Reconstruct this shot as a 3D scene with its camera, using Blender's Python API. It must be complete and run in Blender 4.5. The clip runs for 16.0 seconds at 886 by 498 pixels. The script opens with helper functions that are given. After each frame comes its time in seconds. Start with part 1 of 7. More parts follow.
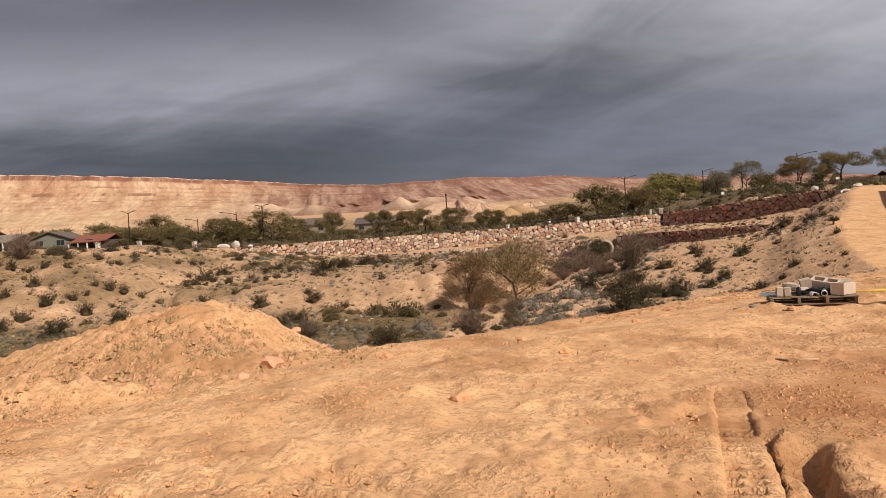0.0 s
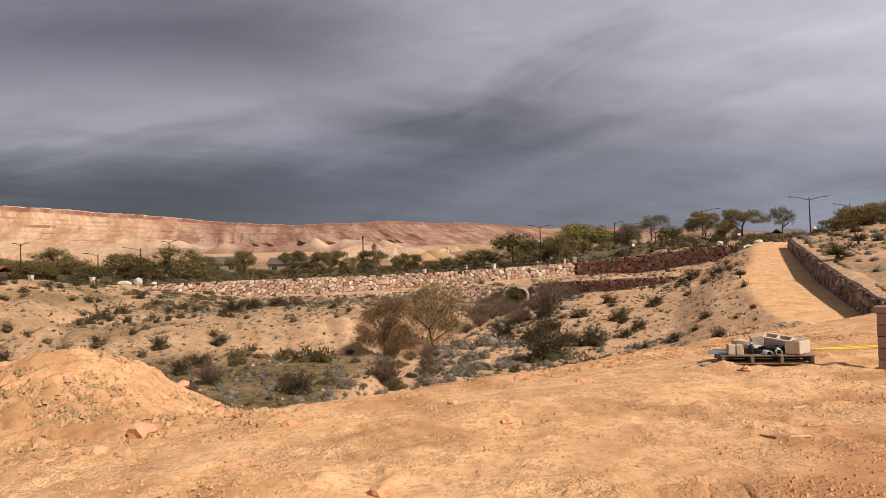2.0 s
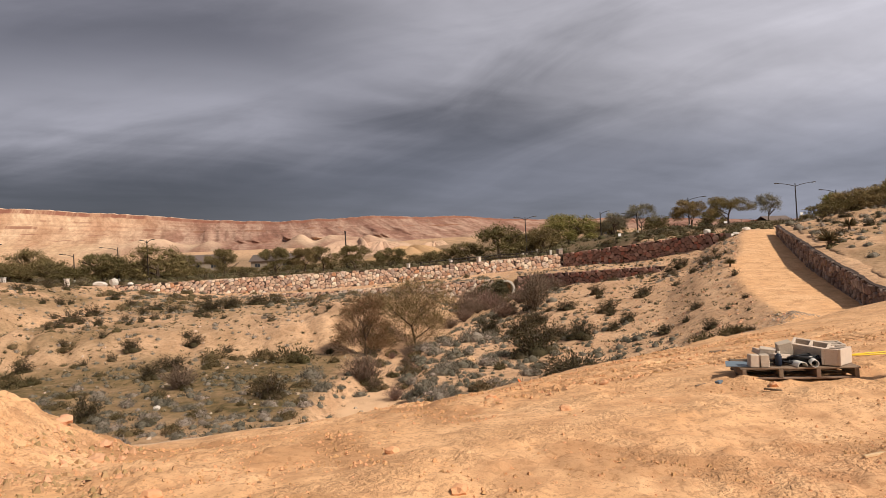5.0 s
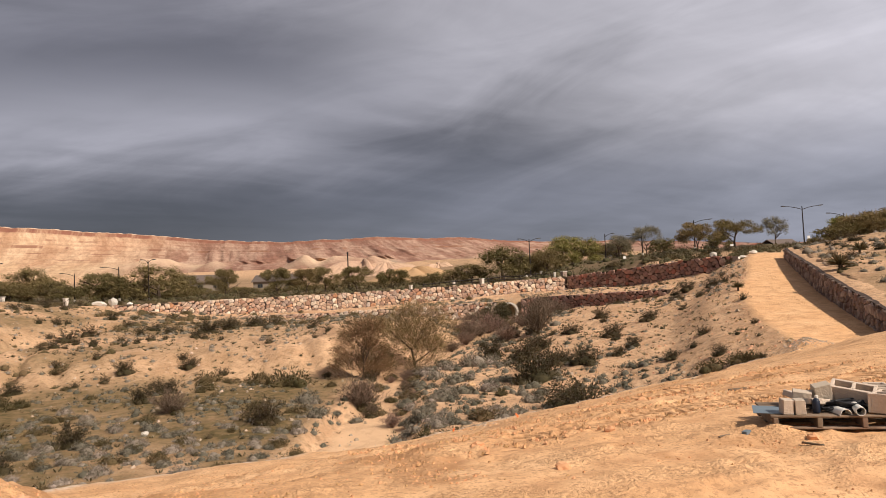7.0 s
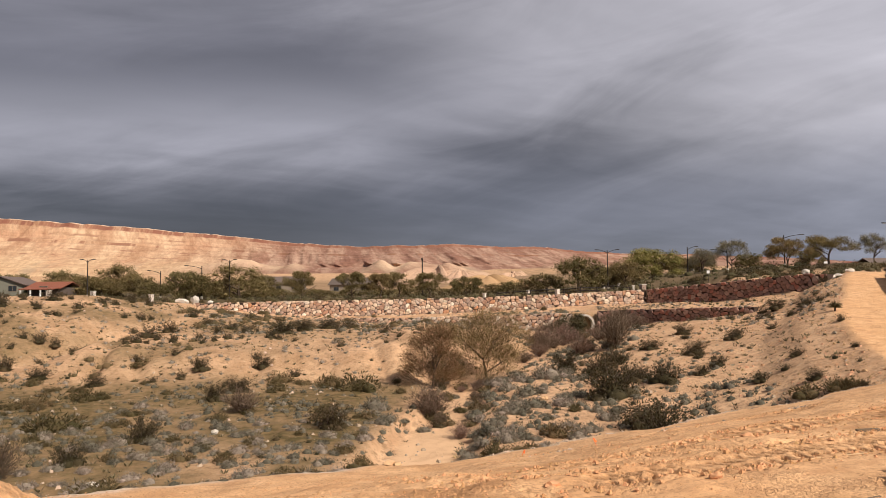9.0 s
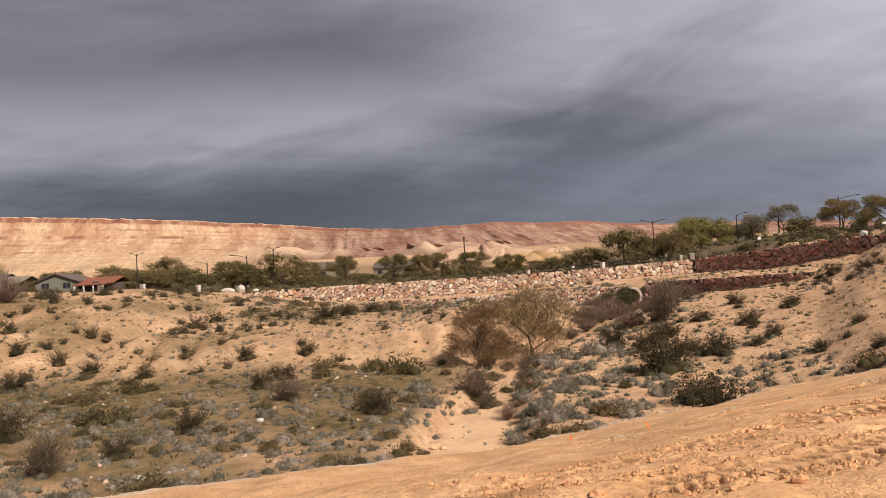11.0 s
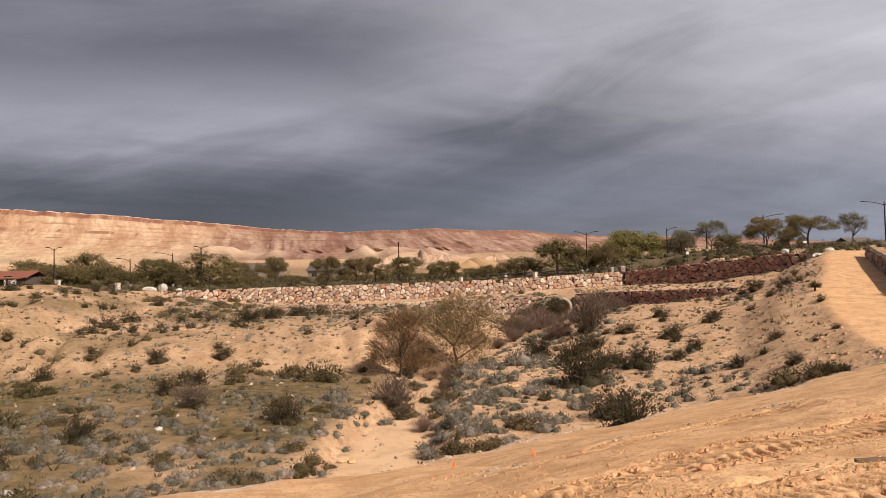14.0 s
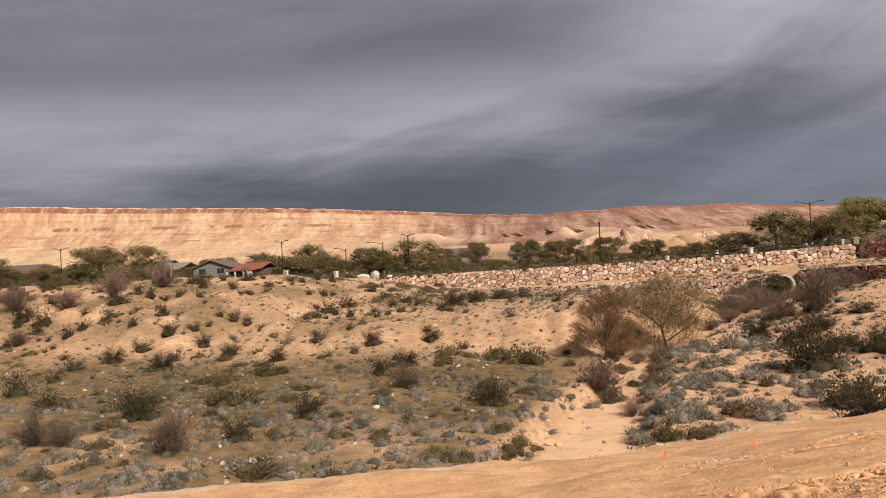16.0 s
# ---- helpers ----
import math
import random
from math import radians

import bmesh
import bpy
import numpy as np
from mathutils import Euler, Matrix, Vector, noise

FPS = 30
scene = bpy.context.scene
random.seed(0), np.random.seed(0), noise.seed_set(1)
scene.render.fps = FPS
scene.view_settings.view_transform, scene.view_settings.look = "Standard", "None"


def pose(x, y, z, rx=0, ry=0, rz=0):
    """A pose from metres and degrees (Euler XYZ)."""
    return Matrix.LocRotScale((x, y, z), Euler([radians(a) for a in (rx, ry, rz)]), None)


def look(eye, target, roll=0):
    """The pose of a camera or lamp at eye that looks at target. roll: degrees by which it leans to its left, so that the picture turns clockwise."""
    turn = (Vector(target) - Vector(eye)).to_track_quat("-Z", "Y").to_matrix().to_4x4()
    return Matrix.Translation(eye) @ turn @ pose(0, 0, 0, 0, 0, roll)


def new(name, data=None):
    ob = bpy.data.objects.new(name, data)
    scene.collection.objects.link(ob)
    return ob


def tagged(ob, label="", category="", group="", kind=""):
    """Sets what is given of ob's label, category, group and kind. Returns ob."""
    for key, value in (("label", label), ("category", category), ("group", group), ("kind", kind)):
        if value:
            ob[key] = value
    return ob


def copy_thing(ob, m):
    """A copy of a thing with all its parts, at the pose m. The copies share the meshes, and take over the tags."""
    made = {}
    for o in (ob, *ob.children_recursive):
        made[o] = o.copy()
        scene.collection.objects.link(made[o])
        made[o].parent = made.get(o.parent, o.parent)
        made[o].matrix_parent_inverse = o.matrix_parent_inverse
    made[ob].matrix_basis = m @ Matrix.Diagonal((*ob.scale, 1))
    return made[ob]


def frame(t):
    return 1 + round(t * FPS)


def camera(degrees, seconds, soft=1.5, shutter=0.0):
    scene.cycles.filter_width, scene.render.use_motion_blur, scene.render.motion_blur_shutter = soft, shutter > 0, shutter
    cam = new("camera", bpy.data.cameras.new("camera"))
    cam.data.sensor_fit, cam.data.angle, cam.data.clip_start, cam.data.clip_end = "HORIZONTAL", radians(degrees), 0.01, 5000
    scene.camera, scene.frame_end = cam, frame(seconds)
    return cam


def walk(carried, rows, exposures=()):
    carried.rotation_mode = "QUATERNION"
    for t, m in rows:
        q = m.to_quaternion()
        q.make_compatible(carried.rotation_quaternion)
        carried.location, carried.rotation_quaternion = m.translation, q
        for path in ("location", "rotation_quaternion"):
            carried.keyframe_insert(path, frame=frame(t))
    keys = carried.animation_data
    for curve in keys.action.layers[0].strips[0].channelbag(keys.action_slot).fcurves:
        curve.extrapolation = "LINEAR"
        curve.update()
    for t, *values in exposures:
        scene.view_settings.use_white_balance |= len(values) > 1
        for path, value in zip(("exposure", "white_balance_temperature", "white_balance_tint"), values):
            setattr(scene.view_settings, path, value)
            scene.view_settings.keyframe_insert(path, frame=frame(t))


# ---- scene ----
cam = camera(62.65, 16.0, soft=0.8)
PATH = [
    (0.0, (0.000, 0.000, 1.510), (-0.375, 9.990, 1.254), -3.52),
    (0.5, (-0.077, 0.374, 1.517), (-0.505, 10.360, 1.819), -2.82),
    (1.0, (-0.187, 0.678, 1.513), (-0.098, 10.676, 1.672), -1.75),
    (1.5, (-0.138, 1.137, 1.500), (0.793, 11.091, 1.736), -0.89),
    (2.0, (-0.110, 1.470, 1.483), (0.696, 11.433, 1.779), -1.84),
    (2.5, (-0.085, 1.867, 1.510), (1.115, 11.790, 1.832), -1.40),
    (3.0, (0.034, 2.247, 1.512), (1.135, 12.179, 1.876), -1.12),
    (3.2, (0.049, 2.383, 1.488), (0.891, 12.344, 1.759), -0.90),
    (5.3, (0.602, 3.806, 1.524), (1.553, 13.759, 1.722), -3.35),
    (5.5, (0.655, 3.940, 1.529), (1.033, 13.923, 1.973), -1.91),
    (6.0, (0.729, 4.225, 1.502), (0.479, 14.212, 1.935), -2.70),
    (6.5, (0.830, 4.570, 1.545), (2.069, 14.484, 1.961), -3.35),
    (7.0, (0.891, 4.784, 1.542), (1.830, 14.728, 2.040), -2.62),
    (7.5, (0.874, 5.127, 1.515), (1.185, 15.098, 2.208), -2.63),
    (8.0, (0.943, 5.506, 1.478), (1.791, 15.455, 2.017), -1.42),
    (8.5, (0.977, 5.764, 1.517), (0.972, 15.742, 2.178), -0.59),
    (9.0, (1.008, 5.957, 1.526), (0.919, 15.936, 2.163), -0.64),
    (9.5, (1.124, 6.221, 1.526), (1.437, 16.209, 1.893), -1.67),
    (10.0, (1.140, 6.477, 1.515), (0.680, 16.462, 1.804), -3.54),
    (10.2, (1.128, 6.575, 1.514), (0.553, 16.550, 1.932), -3.85),
    (12.3, (1.740, 7.774, 1.482), (0.896, 17.736, 1.712), -1.91),
    (12.5, (1.852, 7.885, 1.472), (0.988, 17.845, 1.694), -2.59),
    (13.0, (2.051, 8.160, 1.466), (2.753, 18.134, 1.651), -2.71),
    (13.5, (2.117, 8.235, 1.513), (3.307, 18.157, 1.877), -1.21),
    (14.0, (2.217, 8.458, 1.498), (2.355, 18.448, 1.919), -1.36),
    (14.5, (2.340, 8.713, 1.492), (3.119, 18.682, 1.606), -2.66),
    (15.0, (2.349, 8.700, 1.504), (2.369, 18.698, 1.732), -2.53),
    (15.5, (2.322, 8.709, 1.508), (1.112, 18.632, 1.784), -2.82),
    (16.0, (2.234, 8.634, 1.509), (-0.339, 18.294, 1.793), -3.03),
]
# the clip's camera opens up a little as it turns away from the bright pad
EXPOSURES = [(0.0, -0.01), (0.5, -0.03), (1.0, -0.06), (1.5, 0.05), (2.0, 0.07), (2.5, 0.10), (3.0, 0.07), (5.5, 0.09), (6.0, 0.09), (6.5, 0.10), (7.0, 0.16), (7.5, 0.15), (8.0, 0.14), (8.5, 0.14), (9.0, 0.12), (9.5, 0.14), (10.0, 0.12), (12.5, 0.11), (13.0, 0.10), (13.5, 0.14), (14.0, 0.11), (14.5, 0.09), (15.0, 0.11), (15.5, 0.12), (16.0, 0.14)]
walk(cam, [(t, look(eye, target, roll)) for t, eye, target, roll in PATH], EXPOSURES)

SUN_DIR = Vector((0.70, -0.714, 0.90)).normalized()
sun = new("sun", bpy.data.lights.new("sun", "SUN"))
sun.data.energy, sun.data.angle, sun.data.color = 4.7, radians(0.6), (1.0, 0.885, 0.765)
sun.matrix_world = look((0, 0, 60), Vector((0, 0, 60)) - SUN_DIR)
scene.view_settings.exposure = 0.19


def build_sky():
    """Storm cloud in streaks over a clear-sky base."""
    world = bpy.data.worlds.new("sky")
    scene.world = world
    world.use_nodes = True
    nt = world.node_tree
    nt.nodes.clear()
    N, L = nt.nodes.new, nt.links.new

    def math_node(op, a, b=None, c=None):
        n = N("ShaderNodeMath")
        n.operation = op
        for k, v in enumerate((a, b, c)):
            if v is None:
                continue
            if isinstance(v, (int, float)):
                n.inputs[k].default_value = v
            else:
                L(v, n.inputs[k])
        return n.outputs[0]

    out, bg = N("ShaderNodeOutputWorld"), N("ShaderNodeBackground")
    L(bg.outputs[0], out.inputs[0])
    sky = N("ShaderNodeTexSky")
    sky.sky_type = "NISHITA"
    sky.sun_disc = False
    sky.sun_elevation = math.asin(SUN_DIR.z)
    sky.sun_rotation = math.atan2(SUN_DIR.x, SUN_DIR.y)
    co = N("ShaderNodeTexCoord")
    sep = N("ShaderNodeSeparateXYZ")
    L(co.outputs["Generated"], sep.inputs[0])
    x, y, z = sep.outputs
    up = math_node("ADD", math_node("MAXIMUM", z, 0.0), 0.13)
    px, py = math_node("DIVIDE", x, up), math_node("DIVIDE", y, up)
    com = N("ShaderNodeCombineXYZ")
    # the cloud streets lie across the view and climb to one side
    L(math_node("MULTIPLY", px, 0.55), com.inputs[0])
    L(math_node("ADD", math_node("MULTIPLY", py, 1.0), math_node("MULTIPLY", px, -0.35)), com.inputs[1])
    L(math_node("MULTIPLY", z, 1.5), com.inputs[2])

    def cloud(scale, detail, seed, warp=0.0):
        n = N("ShaderNodeTexNoise")
        n.noise_dimensions = "4D"
        n.inputs["W"].default_value = seed
        n.inputs["Scale"].default_value = scale
        n.inputs["Detail"].default_value = detail
        n.inputs["Roughness"].default_value = 0.5
        n.inputs["Distortion"].default_value = warp
        L(com.outputs[0], n.inputs["Vector"])
        return math_node("SUBTRACT", n.outputs["Fac"], 0.5)

    big, mid, fine = cloud(0.5, 2, 3.1, 0.2), cloud(1.3, 4, 7.7, 0.5), cloud(3.6, 5, 1.3, 0.6)
    # wisps drawn out along the climbing streets
    drift = N("ShaderNodeCombineXYZ")
    L(math_node("MULTIPLY", x, 2.2), drift.inputs[0])
    L(math_node("MULTIPLY", math_node("SUBTRACT", z, math_node("MULTIPLY", x, 0.20)), 8.0), drift.inputs[1])
    L(y, drift.inputs[2])
    wisp = N("ShaderNodeTexNoise")
    wisp.inputs["Scale"].default_value, wisp.inputs["Detail"].default_value = 1.7, 7
    wisp.inputs["Roughness"].default_value, wisp.inputs["Distortion"].default_value = 0.56, 0.7
    L(drift.outputs[0], wisp.inputs["Vector"])
    wisp = math_node("SUBTRACT", wisp.outputs["Fac"], 0.5)
    rough = math_node("ADD", math_node("ADD", math_node("MULTIPLY", big, 0.08), math_node("MULTIPLY", wisp, 0.06)), math_node("ADD", math_node("MULTIPLY", mid, 0.05), math_node("MULTIPLY", fine, 0.016)))
    # height of the cloud deck along the tilted streets, which climb more steeply higher up on the sun's side
    climb = N("ShaderNodeMapRange")
    climb.interpolation_type = "SMOOTHSTEP"
    L(z, climb.inputs[0])
    climb.inputs[1].default_value, climb.inputs[2].default_value, climb.inputs[3].default_value, climb.inputs[4].default_value = 0.14, 0.30, 0.0, 0.24
    tilt = math_node("SUBTRACT", math_node("SUBTRACT", z, math_node("MULTIPLY", x, 0.10)), math_node("MULTIPLY", climb.outputs[0], math_node("MAXIMUM", math_node("ADD", x, 0.1), 0.0)))
    deck = math_node("ADD", tilt, rough)
    ramp = N("ShaderNodeValToRGB")
    ramp.color_ramp.interpolation = "B_SPLINE"
    L(deck, ramp.inputs[0])
    el = ramp.color_ramp.elements
    el[0].position, el[0].color = 0.0, (0.100, 0.116, 0.152, 1)
    # the entries above the view are darkened to lower the fill light
    el[1].position, el[1].color = 1.0, (0.07, 0.07, 0.08, 1)
    for at, g in ((0.06, 0.075), (0.115, 0.051), (0.165, 0.086), (0.225, 0.32), (0.27, 0.25), (0.32, 0.115), (0.38, 0.15), (0.46, 0.22), (0.7, 0.10)):
        el.new(at).color = (g * 1.0, g * 0.975, g * 1.09 + 0.008, 1)
    # thinner cloud lets light through on the sun's side, higher up
    side = N("ShaderNodeMapRange")
    side.interpolation_type = "SMOOTHSTEP"
    L(math_node("ADD", math_node("ADD", math_node("MULTIPLY", x, 0.75), z), math_node("MULTIPLY", rough, 1.6)), side.inputs[0])
    side.inputs[1].default_value, side.inputs[2].default_value, side.inputs[3].default_value, side.inputs[4].default_value = 0.16, 0.62, 0.0, 0.85
    # overhead, out of view, the sky is darkened to cut the fill light
    high = N("ShaderNodeMapRange")
    high.interpolation_type = "SMOOTHSTEP"
    L(z, high.inputs[0])
    high.inputs[1].default_value, high.inputs[2].default_value, high.inputs[3].default_value, high.inputs[4].default_value = 0.5, 0.85, 1.0, 0.25
    light = N("ShaderNodeMix")
    light.data_type = "RGBA"
    L(math_node("MULTIPLY", math_node("MULTIPLY", side.outputs[0], high.outputs[0]), math_node("MINIMUM", math_node("MULTIPLY", math_node("MAXIMUM", z, 0.0), 5.0), 1.0)), light.inputs["Factor"])
    L(ramp.outputs[0], light.inputs["A"])
    light.inputs["B"].default_value = (0.56, 0.54, 0.59, 1)
    # thinner, bluer cloud low down on one side
    east, low = N("ShaderNodeMapRange"), N("ShaderNodeMapRange")
    for n, src, a, b, c, d in ((east, x, -0.3, 0.25, 0.0, 0.75), (low, z, 0.07, 0.24, 1.0, 0.0)):
        n.interpolation_type = "SMOOTHSTEP"
        L(src, n.inputs[0])
        n.inputs[1].default_value, n.inputs[2].default_value, n.inputs[3].default_value, n.inputs[4].default_value = a, b, c, d
    blue = N("ShaderNodeMix")
    blue.data_type = "RGBA"
    L(math_node("MULTIPLY", east.outputs[0], low.outputs[0]), blue.inputs["Factor"])
    L(light.outputs["Result"], blue.inputs["A"])
    blue.inputs["B"].default_value = (0.245, 0.252, 0.315, 1)
    # soft streaks within the cloud
    veil = N("ShaderNodeVectorMath")
    veil.operation = "SCALE"
    L(blue.outputs["Result"], veil.inputs[0])
    L(math_node("ADD", 1.0, math_node("ADD", math_node("MULTIPLY", wisp, 0.62), math_node("ADD", math_node("MULTIPLY", mid, 0.5), math_node("MULTIPLY", fine, 0.35)))), veil.inputs["Scale"])
    mass = N("ShaderNodeValToRGB")
    mass.color_ramp.interpolation = "B_SPLINE"
    L(math_node("MULTIPLY_ADD", x, 0.5, 0.5), mass.inputs[0])
    ml = mass.color_ramp.elements
    ml[0].position, ml[0].color = 0.1, (0.64, 0.64, 0.64, 1)
    ml[1].position, ml[1].color = 0.85, (0.62, 0.62, 0.62, 1)
    for at, g in ((0.36, 0.60), (0.47, 0.49), (0.58, 0.40), (0.66, 0.44), (0.74, 0.54)):
        ml.new(at).color = (g, g, g, 1)
    heavy = N("ShaderNodeVectorMath")
    heavy.operation = "SCALE"
    L(veil.outputs[0], heavy.inputs[0])
    L(math_node("MULTIPLY", mass.outputs[0], 2.0), heavy.inputs["Scale"])
    scaled = N("ShaderNodeMix")
    scaled.data_type = "RGBA"
    scaled.inputs["Factor"].default_value = 0.94
    dim = N("ShaderNodeVectorMath")
    dim.operation = "SCALE"
    L(sky.outputs[0], dim.inputs[0])
    dim.inputs["Scale"].default_value = 0.1
    L(dim.outputs[0], scaled.inputs["A"])
    L(heavy.outputs[0], scaled.inputs["B"])
    L(scaled.outputs["Result"], bg.inputs[0])
    bg.inputs[1].default_value = 1.0


build_sky()
# ---- materials ----
def material(name, base, rough=0.9, noise_scale=6.0, spread=0.25, bump=0.2, bump_scale=30.0, metal=0.0, second=None, second_scale=0.6,
             second_amount=0.5, per_object=0.0, per_island=0.0, translucent=0.0, bump_dist=0.02):
    """A surface whose colour varies at two scales, from object to object and from piece to piece, with a fine relief."""
    m = bpy.data.materials.new(name)
    m.use_nodes = True
    nt = m.node_tree
    N, L = nt.nodes.new, nt.links.new
    b = nt.nodes["Principled BSDF"]
    b.inputs["Roughness"].default_value, b.inputs["Metallic"].default_value = rough, metal
    b.inputs["Specular IOR Level"].default_value = 0.25
    co = N("ShaderNodeTexCoord")
    n1 = N("ShaderNodeTexNoise")
    n1.inputs["Scale"].default_value, n1.inputs["Detail"].default_value = noise_scale, 6
    L(co.outputs["Object"], n1.inputs["Vector"])
    lo, hi = [c * (1 - spread) for c in base], [min(c * (1 + spread), 0.95) for c in base]
    mix = N("ShaderNodeMix")
    mix.data_type = "RGBA"
    mix.inputs["A"].default_value, mix.inputs["B"].default_value = (*lo, 1), (*hi, 1)
    L(n1.outputs["Fac"], mix.inputs["Factor"])
    col = mix.outputs["Result"]
    if second:
        n2 = N("ShaderNodeTexNoise")
        n2.inputs["Scale"].default_value, n2.inputs["Detail"].default_value = second_scale, 4
        L(co.outputs["Object"], n2.inputs["Vector"])
        mr = N("ShaderNodeMapRange")
        mr.inputs[1].default_value, mr.inputs[2].default_value, mr.inputs[3].default_value, mr.inputs[4].default_value = 0.42, 0.62, 0.0, second_amount
        L(n2.outputs["Fac"], mr.inputs[0])
        m2 = N("ShaderNodeMix")
        m2.data_type = "RGBA"
        L(mr.outputs[0], m2.inputs["Factor"])
        L(col, m2.inputs["A"])
        m2.inputs["B"].default_value = (*second, 1)
        col = m2.outputs["Result"]
    for amount, source in ((per_object, "Random"), (per_island, "Random Per Island")):
        if amount:
            info = N("ShaderNodeObjectInfo" if source == "Random" else "ShaderNodeNewGeometry")
            hs = N("ShaderNodeHueSaturation")
            mr = N("ShaderNodeMapRange")
            mr.inputs[3].default_value, mr.inputs[4].default_value = 1 - amount, 1 + amount
            L(info.outputs[source], mr.inputs[0])
            L(mr.outputs[0], hs.inputs["Value"])
            mh = N("ShaderNodeMapRange")
            mh.inputs[3].default_value, mh.inputs[4].default_value = 0.5 + 0.05 * amount, 0.5 - 0.05 * amount
            L(info.outputs[source], mh.inputs[0])
            L(mh.outputs[0], hs.inputs["Hue"])
            L(col, hs.inputs["Color"])
            col = hs.outputs[0]
    L(col, b.inputs["Base Color"])
    if bump:
        n3 = N("ShaderNodeTexNoise")
        n3.inputs["Scale"].default_value, n3.inputs["Detail"].default_value = bump_scale, 5
        L(co.outputs["Object"], n3.inputs["Vector"])
        bp = N("ShaderNodeBump")
        bp.inputs["Strength"].default_value, bp.inputs["Distance"].default_value = bump, bump_dist
        L(n3.outputs["Fac"], bp.inputs["Height"])
        L(bp.outputs[0], b.inputs["Normal"])
    if translucent:
        tr, ms = N("ShaderNodeBsdfTranslucent"), N("ShaderNodeMixShader")
        L(col, tr.inputs[0])
        ms.inputs[0].default_value = translucent
        L(b.outputs[0], ms.inputs[1])
        L(tr.outputs[0], ms.inputs[2])
        L(ms.outputs[0], nt.nodes["Material Output"].inputs[0])
    return m


def stone_material(name, cols, joints=0.16):
    """Field stone whose colour is drawn from a few tones, stone by stone, with crystals and stains."""
    m = material(name, (0.4, 0.3, 0.26), 0.92, 5.0, 0.2, 0.5, 9.0, bump_dist=0.05)
    nt = m.node_tree
    N, L = nt.nodes.new, nt.links.new
    b = nt.nodes["Principled BSDF"]
    info, ramp = N("ShaderNodeObjectInfo"), N("ShaderNodeValToRGB")
    ramp.color_ramp.interpolation = "LINEAR"
    el = ramp.color_ramp.elements
    while len(el) > 1:
        el.remove(el[-1])
    el[0].position, el[0].color = 0.0, (*cols[0], 1)
    for k, c in enumerate(cols[1:], 1):
        el.new(k / (len(cols) - 1)).color = (*c, 1)
    isle, both, frac = N("ShaderNodeNewGeometry"), N("ShaderNodeMath"), N("ShaderNodeMath")
    L(info.outputs["Random"], both.inputs[0])
    L(isle.outputs["Random Per Island"], both.inputs[1])
    frac.operation = "FRACT"
    L(both.outputs[0], frac.inputs[0])
    L(frac.outputs[0], ramp.inputs[0])
    co, n = N("ShaderNodeTexCoord"), N("ShaderNodeTexNoise")
    n.inputs["Scale"].default_value, n.inputs["Detail"].default_value = 3.5, 7
    L(co.outputs["Object"], n.inputs["Vector"])
    mr = N("ShaderNodeMapRange")
    mr.inputs[1].default_value, mr.inputs[2].default_value, mr.inputs[3].default_value, mr.inputs[4].default_value = 0.3, 0.7, 0.72, 1.22
    L(n.outputs["Fac"], mr.inputs[0])
    hs = N("ShaderNodeHueSaturation")
    L(mr.outputs[0], hs.inputs["Value"])
    L(ramp.outputs[0], hs.inputs["Color"])
    L(hs.outputs[0], b.inputs["Base Color"])
    return m


